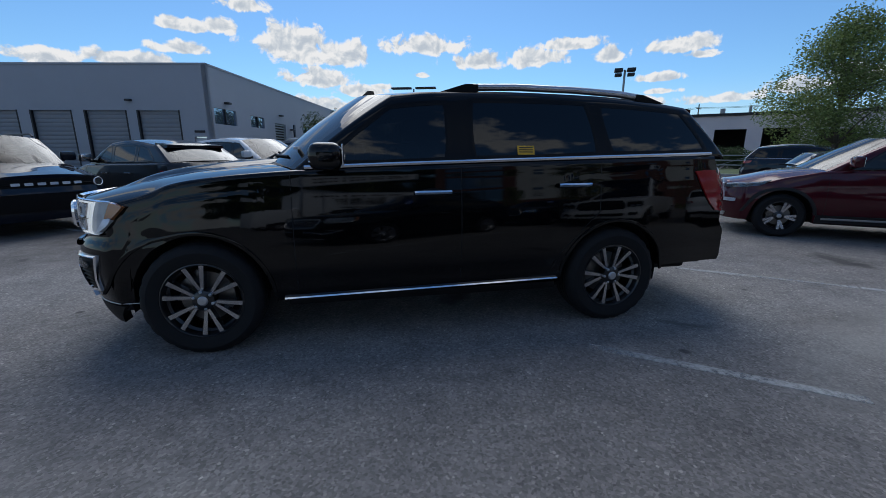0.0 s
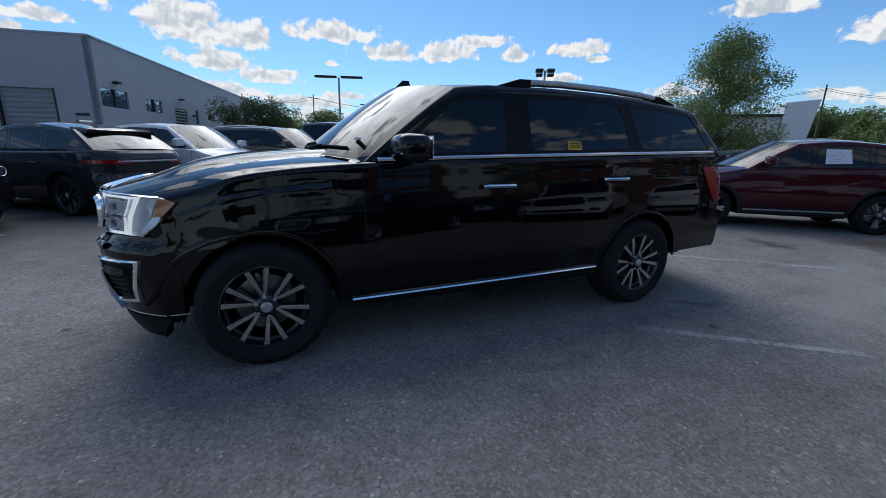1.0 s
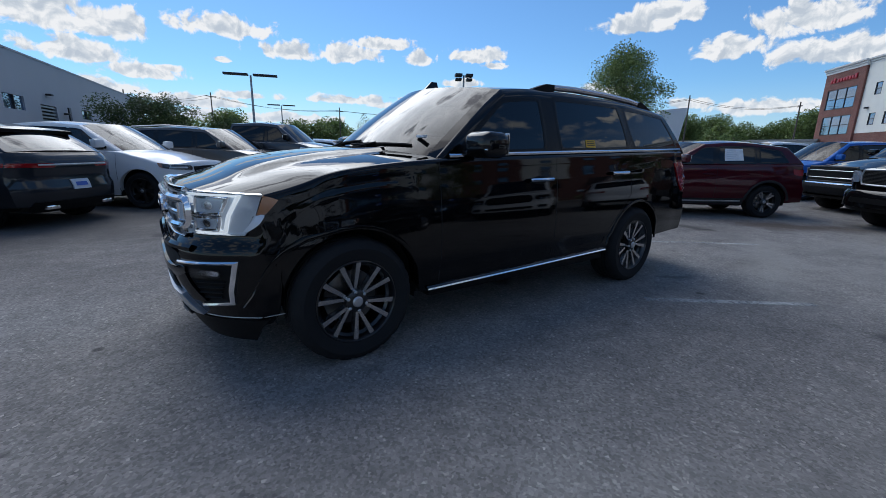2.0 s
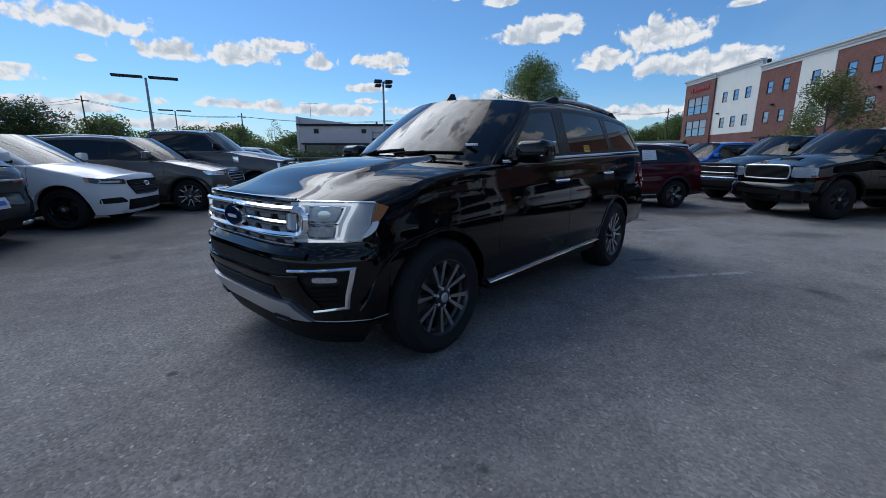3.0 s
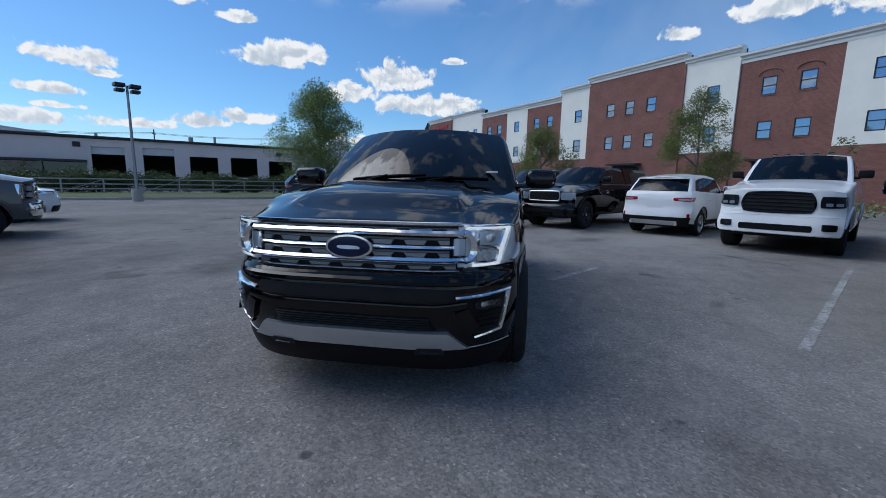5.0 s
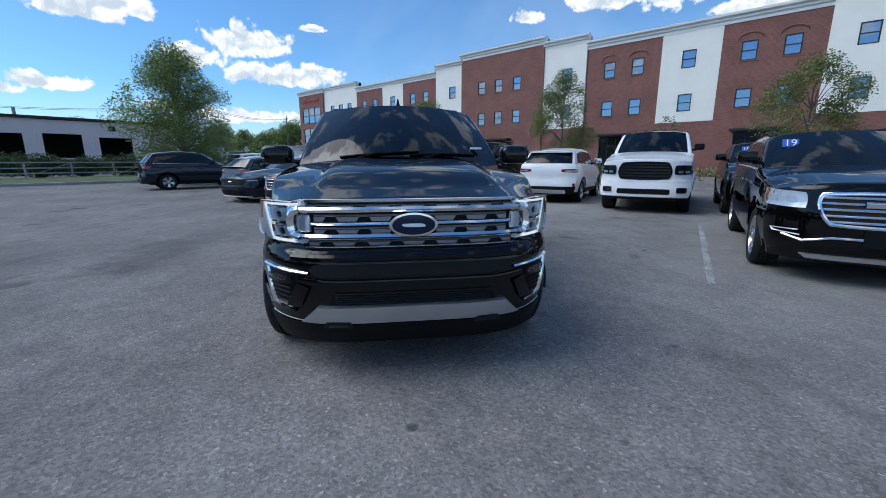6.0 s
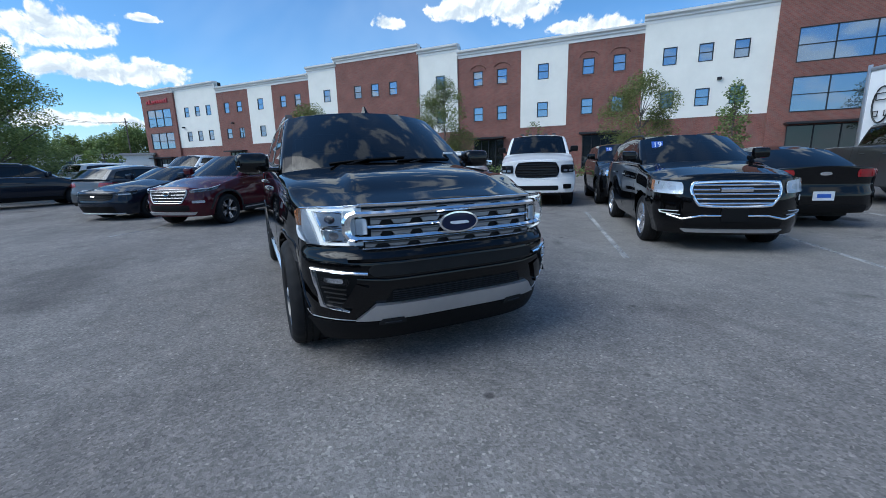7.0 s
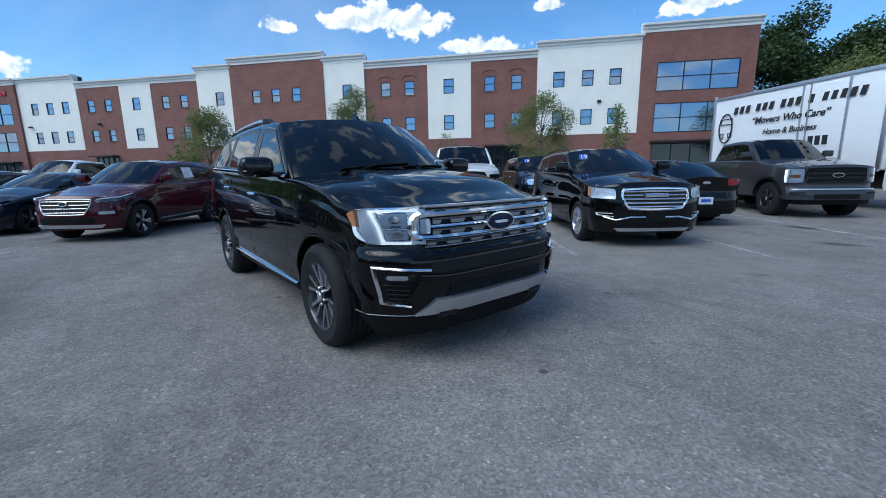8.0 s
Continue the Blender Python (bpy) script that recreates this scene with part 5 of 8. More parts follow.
def slab(name, p, q, w, h, mat, label, category, z=0.0, kind="structure", group=""):
    """A straight bar on the ground from p to q."""
    p, q = Vector((*p, 0)), Vector((*q, 0))
    d = (q - p)
    n = Vector((-d.y, d.x, 0)).normalized() * w / 2
    m = max(1, int(d.length / 1.5))
    mb = MB()
    rows = [[p + d * k / m - n + Vector((0, 0, z)), p + d * k / m - n * 0.96 + Vector((0, 0, z + h)), p + d * k / m + n * 0.96 + Vector((0, 0, z + h)), p + d * k / m + n + Vector((0, 0, z))] for k in range(m + 1)]
    mb.grid([[v[:] for v in r] for r in rows])
    mb.f.append((0, 1, 2, 3))
    o = m * 4
    mb.f.append((o + 3, o + 2, o + 1, o))
    return tagged(part(name, mb, mat), label, category, group, kind)


ground()
LINES = [((0.62, -3.30), (4.6, -6.42)), ((-1.54, -5.08), (2.2, -8.05)), ((-2.21, -8.38), (2.0, -11.9)), ((2.68, -1.41), (3.9, -2.36)),
         ((4.87, 0.29), (6.6, -1.06)), ((-3.4, 4.1), (-5.0, 5.35)), ((7.2, 3.9), (10.8, 1.1))]
for a, b in LINES:
    slab("parking_line", a, b, 0.08, 0.004, "line", "faded white painted parking line", "road marking", group="parking lines")


def wall_box(mb, s0, s1, z0, z1, d=0.0, t=0.25):
    """In a wall's own frame: x along it, y out of it, z up."""
    mb.box((s0, d - t, z0), (s1, d, z1))


def facade_window(parent, s, z, w, h, d=0.0, grid=(1, 2), glass="office_glass", frame="dark_metal"):
    fr = MB()
    b = 0.05
    for a in ((s - w / 2, z - h / 2, s - w / 2 + b, z + h / 2), (s + w / 2 - b, z - h / 2, s + w / 2, z + h / 2), (s - w / 2, z - h / 2, s + w / 2, z - h / 2 + b), (s - w / 2, z + h / 2 - b, s + w / 2, z + h / 2)):
        fr.box((a[0], d - 0.12, a[1]), (a[2], d + 0.012, a[3]))
    win = part("window", fr, frame, parent)
    nx, nz = grid
    pw, ph = (w - 2 * b) / nx, (h - 2 * b) / nz
    for i in range(nx):
        for k in range(nz):
            x0, z0 = s - w / 2 + b + i * pw, z - h / 2 + b + k * ph
            part("pane", MB().box((x0 + 0.02, d - 0.1, z0 + 0.02), (x0 + pw - 0.02, d - 0.06, z0 + ph - 0.02)), glass, win)
    if nx > 1:
        for i in range(1, nx):
            part("mullion", MB().box((s - w / 2 + b + i * pw - 0.03, d - 0.1, z - h / 2), (s - w / 2 + b + i * pw + 0.03, d + 0.005, z + h / 2)), frame, win)
    for k in range(1, nz):
        part("transom", MB().box((s - w / 2, d - 0.1, z - h / 2 + b + k * ph - 0.025), (s + w / 2, d + 0.003, z - h / 2 + b + k * ph + 0.025)), frame, win)
    return win


def wall_with_holes(s0, s1, z0, z1, holes, d=0.0, t=0.3):
    """One wall with thickness and its openings (s0, z0, s1, z1) cut through."""
    xs = [x for x in sorted({s0, s1, *[h[0] for h in holes], *[h[2] for h in holes]}) if s0 <= x <= s1]
    zs = [z for z in sorted({z0, z1, *[h[1] for h in holes], *[h[3] for h in holes]}) if z0 <= z <= z1]

    def solid(i, k):
        if not (0 <= i < len(xs) - 1 and 0 <= k < len(zs) - 1):
            return False
        x, z = (xs[i] + xs[i + 1]) / 2, (zs[k] + zs[k + 1]) / 2
        return not any(h[0] < x < h[2] and h[1] < z < h[3] for h in holes)
    index, V, F = {}, [], []

    def vert(i, k, back):
        if (i, k, back) not in index:
            index[(i, k, back)] = len(V)
            V.append((xs[i], d - t * back, zs[k]))
        return index[(i, k, back)]
    for i in range(len(xs) - 1):
        for k in range(len(zs) - 1):
            if not solid(i, k):
                continue
            ring = [(i, k), (i + 1, k), (i + 1, k + 1), (i, k + 1)]
            F.append([vert(*p, 0) for p in reversed(ring)])
            F.append([vert(*p, 1) for p in ring])
            for (p, q), (di, dk) in zip(zip(ring, ring[1:] + ring[:1]), ((0, -1), (1, 0), (0, 1), (-1, 0))):
                if not solid(i + di, k + dk):
                    F.append([vert(*p, 0), vert(*q, 0), vert(*q, 1), vert(*p, 1)])
    return MB().add(V, F)


def cornice_mb(s0, s1, z, d):
    prof = [(0.0, -0.62), (0.05, -0.62), (0.06, -0.40), (0.16, -0.34), (0.17, -0.20), (0.34, -0.10), (0.36, 0.06), (0.0, 0.10), (-0.4, 0.10)]
    mb = MB()
    mb.grid([[(s, d + y, z + zz) for y, zz in prof] for s in (s0, s1)])
    for s in (s0, s1):
        o = len(mb.v)
        mb.v += [(s, d + y, z + zz) for y, zz in prof] + [(s, d - 0.4, z - 0.62)]
        mb.f.append(tuple(range(o, o + len(prof) + 1)))
    return mb


def office_building():
    # x along the front, y out of it towards the lot; s counts from the fixed corner
    m = pose(21.9, -28.7, 0, 0, 0, 40.0)
    b = thing("office_building", "three-storey red brick and cream stucco building with white cornice", "building", m)
    HI, LO = 8.97, 5.74
    bays = [(66.5, 59.2, "brick", 11.75, 0.25), (59.2, 50.7, "stucco", 11.75, 0.0), (50.7, 44.9, "brick", 10.95, 0.0), (44.9, 40.8, "stucco", 10.95, 0.0), (40.8, 34.85, "brick", 10.95, 0.0),
            (34.85, 30.8, "stucco", 11.6, 0.12), (30.8, 20.5, "brick", 12.1, 0.25), (20.5, 16.3, "stucco", 11.6, 0.12), (16.3, 10.1, "brick", 10.95, 0.0), (10.1, 6.0, "stucco", 10.95, 0.0),
            (6.0, 0.1, "brick", 10.95, 0.0), (0.1, -8.4, "stucco", 11.5, 0.12), (-8.4, -17.0, "brick", 12.2, 0.3)]
    wins = {1: [56.95, 54.73, 52.5], 2: [48.95, 46.63], 3: [42.83], 4: [39.07, 36.76], 5: [32.25], 6: [27.94, 25.74, 23.49], 7: [18.1], 8: [14.23, 11.88], 9: [8.1], 10: [4.3, 1.88], 11: [-1.76, -4.17, -6.43]}
    W, H = 0.96, 1.3
    for i, (s1, s0, mat, top, d) in enumerate(bays):
        top += 0.62
        holes, ground_holes = [], []
        for s in wins.get(i, []):
            holes += [(s - W / 2, z - H / 2, s + W / 2, z + H / 2) for z in (HI, LO)]
        big = []
        if i == 0:
            big = [(60.1, 7.35, 65.5, 9.75), (60.1, 4.25, 65.4, 6.5), (60.3, 0.2, 65.2, 2.9)]
        if i == 12:
            big = [(-15.85, 7.55, -9.65, 9.85), (-15.85, 4.2, -9.65, 6.6), (-15.85, 0.3, -9.65, 3.3)]
        if i in (2, 8, 10, 6):
            mid = (s0 + s1) / 2
            big = [(mid - 1.5, 0.2, mid + 1.5, 3.35)]
        base = 4.27
        if mat == "stucco":
            part("wall", wall_with_holes(s0, s1, base, top, holes, d + 0.03), "stucco", b)
            part("wall", wall_with_holes(s0, s1, 0, base, big, d), "brick", b)
        else:
            part("wall", wall_with_holes(s0, s1, 0, top, holes + big, d), "brick", b)
        dd = d + (0.03 if mat == "stucco" else 0)
        for s in wins.get(i, []):
            for z in (HI, LO):
                w_ = facade_window(b, s, z, W, H, dd)
                if mat == "brick":
                    part("sill", MB().box((s - W / 2 - 0.08, dd - 0.05, z - H / 2 - 0.08), (s + W / 2 + 0.08, dd + 0.05, z - H / 2)), "brick", w_)
        for a in big:
            g = (3, 2) if a[3] > 4 else (4, 1)
            facade_window(b, (a[0] + a[2]) / 2, (a[1] + a[3]) / 2, a[2] - a[0], a[3] - a[1], d, g, "dark_glass" if a[3] < 3.6 else "office_glass")
            if a[3] < 3.6:
                part("canopy", MB().box((a[0] - 0.2, d, a[3] + 0.05), (a[2] + 0.2, d + 0.9, a[3] + 0.2)), "dark_metal", b)
        part("cornice", cornice_mb(s0 - (0.12 if d else 0), s1 + (0.12 if d else 0), top, d), "cornice", b)
        if i in (8, 10):
            for s in wins[i]:
                arc = [(s + 0.75 * math.cos(radians(a)), d + 0.02, HI + 0.75 + 0.45 * math.sin(radians(a))) for a in range(0, 181, 15)]
                part("brick_arch", MB().tube(arc, 0.05, 5), "brick", b)
        # added near-black sheet behind the wall in place of unlit rooms
        part("dark_backing", MB().box((s0, d - 0.9, 0.0), (s1, d - 0.55, top)), "void", b)
    for s in (57.9, 36.1, -5.2, 48.0):
        part("wall_lamp", MB().rbox((s - 0.15, 0.02, 6.9), (s + 0.15, 0.35, 7.1), 0.04), "dark_metal", b)
    sign = part("sign", MB().box((60.6, 0.25, 10.55), (65.4, 0.29, 10.6)), "sign_red", b, "red sign of plain bars")
    for k in range(9):
        x = 65.2 - 0.52 * k - (0.25 if k > 1 else 0)
        part("sign_bar", MB().rbox((x - 0.36, 0.26, 10.62), (x, 0.38, 11.15 if k in (1, 8) else 11.0), 0.03), "sign_red", sign)
    end = MB().box((-17.0, -22, 0), (-16.7, 0.2, 12.1))
    part("end_wall", end, "brick", b)
    part("roof", MB().box((-16.9, -22, 10.4), (66.4, -0.6, 10.6)), "concrete", b)
    part("end_wall", MB().box((66.2, -22, 0), (66.5, 0.2, 11.7)), "brick", b)
    return b


def grey_building():
    m = pose(-9.5, 31.3, 0, 0, 0, -12.0) @ pose(0, 0, 0, 0, 0, 180)
    b = thing("service_building", "pale grey panel workshop with closed roller doors", "building", m)
    # own frame: x runs to the left along the front, y out towards the lot
    doors = [(2.35, 5.5), (6.35, 9.5), (10.5, 13.6), (14.6, 17.7), (18.7, 21.8)]
    holes = [(a, 0.0, c, 4.35) for a, c in doors] + [(0.5, 0.0, 1.4, 2.45)]
    part("wall", wall_with_holes(0, 30, 0, 7.55, holes), "panel_grey", b)
    for a, c in doors:
        dr = MB()
        n = 14
        for k in range(n):
            z = 4.35 * k / n
            dr.grid([[(x, -0.2 + dy, z + dz) for dz, dy in ((0, -0.018), (0.03, 0.0), (4.35 / n - 0.03, 0.0), (4.35 / n, -0.018))] for x in (a, c)])
        d = part("roller_door", dr, "roller", b)
        for x in (a, c):
            part("door_jamb", MB().box((x - 0.06, -0.28, 0), (x + 0.06, 0.01, 4.38)), "dark_metal", d)
    part("door", MB().box((0.5, -0.2, 0), (1.4, -0.14, 2.4)), "door_white", b)
    part("door_sign", MB().rbox((0.55, 0.003, 2.75), (1.35, 0.05, 2.92), 0.02), "dark_metal", b)
    # side wall, running away from the lot
    hs = [(0.55, 3.45, 4.0, 4.65), (6.6, 3.55, 9.5, 4.55), (12.0, 0.0, 14.9, 4.25), (17.2, 3.0, 18.0, 4.4), (20.6, 3.6, 23.2, 4.5)]
    w2 = wall_with_holes(0, 46, 0, 7.55, hs)

    def on_side(mb):
        # a wall frame along +x, facing +y, carried to the side wall
        mb.v = [(Matrix(((0, 1, 0), (-1, 0, 0), (0, 0, 1))) @ Vector(v))[:] for v in mb.v]
        mb.v = [(-x, y, z) for x, y, z in mb.v]
        return mb
    part("wall", on_side(w2), "panel_grey", b)
    for a in hs[:2] + hs[3:]:
        part("window", on_side(MB().box((a[0], -0.2, a[1]), (a[2], -0.12, a[3]))), "office_glass", b)
        part("window_frame", on_side(MB().box(((a[0] + a[2]) / 2 - 0.05, -0.14, a[1]), ((a[0] + a[2]) / 2 + 0.05, 0.0, a[3]))), "dark_metal", b)
    lv = MB()
    for k in range(16):
        lv.box((12.0, -0.2, 0.27 * k), (14.9, -0.08, 0.27 * k + 0.12))
    part("louvre_door", on_side(lv), "galv", b)
    part("louvre_back", on_side(MB().box((12.0, -0.35, 0), (14.9, -0.25, 4.25))), "void", b)
    for s, z in ((2.4, 5.05), (13.4, 5.0), (16.4, 3.7)):
        part("wall_lamp", on_side(MB().rbox((s - 0.25, 0.0, z), (s + 0.25, 0.4, z + 0.15), 0.04)), "dark_metal", b)
    part("wall_lamp", MB().rbox((5.75, 0.0, 5.0), (6.15, 0.3, 5.15), 0.03), "dark_metal", b)
    part("coping", MB().box((-0.05, -0.35, 7.55), (30, 0.05, 7.68)), "panel_grey", b)
    part("coping", on_side(MB().box((0, -0.35, 7.553), (46, 0.05, 7.683))), "panel_grey", b)
    part("roof", MB().box((0.3, -46, 7.0), (30, -0.3, 7.1)), "concrete", b)
    return b


def repair_shop():
    m = pose(26.9, 48.6, 0, 0, 0, 134.0)
    b = thing("repair_shop", "low pinkish-grey repair shop with open work bays", "building", m)
    # own frame: x = -s along the front, y out towards the lot
    bays = [(9.3, 12.4, 4.45), (13.6, 16.8, 4.55), (17.9, 21.1, 3.85), (22.1, 25.4, 3.92), (26.4, 29.6, 3.7)]
    holes = [(-c, 0.0, -a, t) for a, c, t in bays] + [(-9.05, 0.0, -0.5, 2.85), (-33.6, 0.0, -32.2, 2.6)]
    part("wall", wall_with_holes(-34.2, 0, 0, 5.35, holes), "pink_grey", b)
    for k, (a, c, t) in enumerate(bays):
        if k < 2:
            part("half_open_door", MB().box((-c, -0.24, t - 0.75), (-a, -0.18, t)), "door_white", b)
        for x in (-a, -c):
            part("bay_post", MB().box((x - 0.18, 0.0, 0), (x + 0.18, 0.06, t + 0.1)), "pink_grey", b)
    part("shop_front", MB().box((-9.05, -0.5, 0), (-0.5, -0.42, 2.85)), "dark_glass", b)
    part("canopy", MB().box((-9.1, 0.0, 2.85), (-0.4, 1.0, 3.05)), "dark_metal", b)
    part("interior_back", MB().box((-34, -11, 0), (-0.3, -10.8, 5)), "void", b)
    part("interior_floor", MB().box((-34, -10.8, 0.0), (-0.3, -0.31, 0.01)), "concrete", b)
    part("interior_wall", MB().box((-34.2, -11, 0), (-34, -0.31, 5.2)), "pink_grey", b)
    part("interior_wall", MB().box((-0.3, -11, 0), (0, -0.31, 5.2)), "pink_grey", b)
    part("roof", MB().box((-34.4, -11.2, 5.2), (0.2, 0.0, 5.345)), "dark_metal", b)
    part("fascia", MB().box((-34.4, 0.0, 5.28), (0.25, 0.3, 5.5)), "dark_metal", b)
    for s in (2.2, 8.4, 27.8):
        part("wall_vent", MB().rbox((-s - 0.3, 0.0, 4.35), (-s + 0.3, 0.12, 4.85), 0.02), "dark_metal", b)
    w = MB().hexa([(0.0, -6, 0), (0.3, -6, 0), (0.3, 0.2, 0), (0.0, 0.2, 0), (0.0, -6, 5.2), (0.3, -6, 5.2), (0.3, 0.2, 6.4), (0.0, 0.2, 6.4)])
    part("wing_wall", w, "pink_grey", b)
    part("sloped_roof", MB().hexa([(-7.5, -1.0, 5.3), (0.2, -1.0, 5.3), (0.2, -0.6, 5.3), (-7.5, -0.6, 5.3), (-7.4, -1.0, 5.5), (0.2, -1.0, 6.4), (0.2, -0.6, 6.4), (-7.4, -0.6, 5.5)]), "pink_grey", b)
    part("wing_wall", MB().hexa([(-36.2, -3, 0), (-34.3, -3, 0), (-34.3, 0.3, 0), (-36.2, 0.3, 0), (-37.2, -3, 6.9), (-34.3, -3, 6.6), (-34.3, 0.3, 6.6), (-37.2, 0.3, 6.9)]), "trailer_white", b)
    part("side_door", MB().box((-33.5, -0.25, 0), (-32.3, -0.2, 2.5)), "blue", b)
    part("antenna", MB().tube([(-1.2, -1.5, 5.3), (-1.2, -1.5, 8.3)], 0.03, 5).tube([(-2.2, -1.5, 8.2), (0.4, -1.5, 8.25)], 0.02, 5), "galv", b)
    for k, s in enumerate((9.8, 18.5, 21.0)):
        part("roof_vent", MB().tube([(-s, -2.5, 5.3), (-s, -2.5, 6.0 + 0.2 * k)], 0.14 if k != 1 else 0.25, 8), "galv", b)
    return b


office_building()
grey_building()
repair_shop()


def lamp_post(x, y, h, kind, rz=0):
    m = pose(x, y, 0, 0, 0, rz)
    lp = thing("lot_lamp", "grey steel parking lot lamp post" + (" with two flat heads" if kind == "flat" else " with paired square heads"), "lamp post", m)
    part("pole", MB().tube([(0, 0, 0.7), (0, 0, h)], [0.09, 0.06], 8), "galv", lp)
    part("base", MB().tube([(0, 0, 0), (0, 0, 0.7)], [0.28, 0.26], 14), "concrete", lp)
    if kind == "flat":
        for s in (-1, 1):
            part("lamp_head", MB().rbox((0.15 if s > 0 else -1.6, -0.22, h - 0.02), (1.6 if s > 0 else -0.15, 0.22, h + 0.1), 0.03), "dark_metal", lp)
    else:
        for s in (-1, 1):
            part("lamp_head", MB().rbox((s * 0.36 - 0.24, -0.3, h - 0.1), (s * 0.36 + 0.24, 0.3, h + 0.08), 0.03), "dark_metal", lp)
            part("lamp_head", MB().rbox((s * 0.36 - 0.2, -0.25, h - 0.36), (s * 0.36 + 0.2, 0.25, h - 0.2), 0.03), "dark_metal", lp)


lamp_post(5.3, 26.9, 5.75, "flat", -20)
lamp_post(17.4, 20.2, 6.3, "square", -30)
lamp_post(14.0, 52.7, 6.4, "flat", -20)

# grass strip with its kerb, fence and hedge
K0, KD = Vector((6.0, 36.2, 0)), Vector((math.cos(radians(-48)), math.sin(radians(-48)), 0))
KN = Vector((-KD.y, KD.x, 0))
if KN.y < 0:
    KN = -KN


def band(name, a, b, n0, n1, z, mat, label, category):
    mb = MB()
    rows = [[(K0 + KD * (a + (b - a) * i / 24) + KN * (n0 + (n1 - n0) * j / 5) + Vector((0, 0, z if 0 < j < 5 else 0.0)))[:] for j in range(6)] for i in range(25)]
    mb.grid(rows)
    return tagged(part(name, mb, mat), label, category, kind="structure")


band("grass_strip", -10, 41, 0.3, 13, 0.16, "grass", "dry green grass strip behind the kerb", "grass")
slab("kerb", (K0 + KD * -10)[:2], (K0 + KD * 41)[:2], 0.3, 0.15, "concrete", "pale concrete kerb along the grass", "kerb")


def fence():
    f = thing("rail_fence", "grey metal rail fence along the grass", "fence", Matrix.Translation(K0 + KN * 8.5) @ pose(0, 0, 0, 0, 0, -48))
    n = 17
    post = part("post", MB().box((-0.05, -0.05, 0.1), (0.05, 0.05, 1.25)), "galv", f)
    for k in range(1, n):
        again(post, "post", f, pose(2.4 * k, 0, 0))
    for z in (0.45, 0.8, 1.17):
        part("rail", MB().box((-0.2, -0.03, z), (2.4 * (n - 1) + 0.2, 0.03, z + 0.08)), "galv", f)
    for k in range(0, n - 1, 2):
        part("brace", MB().hexa([(2.4 * k, -0.02, 0.3), (2.4 * k + 0.1, -0.02, 0.3), (2.4 * k + 0.1, 0.02, 0.3), (2.4 * k, 0.02, 0.3), (2.4 * k + 2.3, -0.02, 1.15), (2.4 * k + 2.4, -0.02, 1.15), (2.4 * k + 2.4, 0.02, 1.15), (2.4 * k + 2.3, 0.02, 1.15)]), "galv", f)


fence()


# ---- planting ----
def leaf_cloud(mb, centres, n, size, rng, spread):
    """Many small leaves round each clump centre."""
    for (cx, cy, cz, r) in centres:
        for _ in range(int(n * r * r)):
            d = Vector((rng.gauss(0, 1), rng.gauss(0, 1), rng.gauss(0, 0.8)))
            d *= r * spread * (rng.random() ** 0.45) / max(d.length, 1e-6)
            p = Vector((cx, cy, cz)) + d
            a = Vector((rng.uniform(-1, 1), rng.uniform(-1, 1), rng.uniform(-0.6, 0.6))).normalized()
            b = a.cross(Vector((rng.uniform(-1, 1), rng.uniform(-1, 1), rng.uniform(-1, 1)))).normalized()
            s = size * rng.uniform(0.6, 1.3)
            mb.add([(p + a * s)[:], (p + b * s * 0.55)[:], (p - a * s)[:], (p - b * s * 0.55)[:]], [(0, 1, 2, 3)])


def quick(name, mb, mat, parent=None):
    me = bpy.data.meshes.new(name)
    me.from_pydata(mb.v, [], mb.f)
    me.materials.append(M[mat])
    ob = new(name, me)
    if parent is not None:
        ob.parent = parent
    return ob


def tree(x, y, h, r, mat, label, seed, trunk=0.14, base=0.28, leaves=420, size=0.085, clumps=60, lean=0.0, squash=1.0, group="trees", pointed=False):
    rng = random.Random(seed)
    t = thing("tree", label, "tree", pose(x, y, 0, 0, 0, rng.uniform(0, 360)), group)
    tr = MB()
    pts = [Vector((lean * k / 7 + rng.uniform(-0.06, 0.06) * r * 0.4, rng.uniform(-0.06, 0.06) * r * 0.4, h * 0.9 * k / 7)) for k in range(8)]
    pts[0] = Vector((0, 0, 0))
    tr.tube([p[:] for p in pts], [trunk * (1 - 0.86 * k / 7) for k in range(8)], 9)
    centres = []
    for k in range(clumps):
        f = base + (1 - base) * (k + rng.random()) / clumps
        if pointed:
            prof = 1.05 * (1 - (f - base) / (1 - base)) ** 0.8 + 0.06
        else:
            prof = math.sin(math.pi * min(1, max(0.02, (f - base) / (1 - base) * 0.86 + 0.13))) ** 0.75
        a = rng.uniform(0, 2 * math.pi)
        rr = r * prof * rng.uniform(0.35, 1.05) * squash
        c = Vector((rr * math.cos(a) + lean * f, rr * math.sin(a), h * f * rng.uniform(0.96, 1.03)))
        cr = r * rng.uniform(0.12, 0.30)
        centres.append((c.x, c.y, c.z, cr))
        if k % 2 == 0:
            s = pts[min(7, max(1, int(f * 6.2)))]
            mid = s.lerp(c, 0.5) + Vector((0, 0, 0.05 * r))
            tr.tube([s[:], mid[:], c[:]], [trunk * 0.3, trunk * 0.17, trunk * 0.05], 5, False)
    part("trunk", tr, "bark", t)
    cr = MB()
    leaf_cloud(cr, centres, leaves, size, rng, 1.25)
    quick("crown", cr, mat, t)
    return t


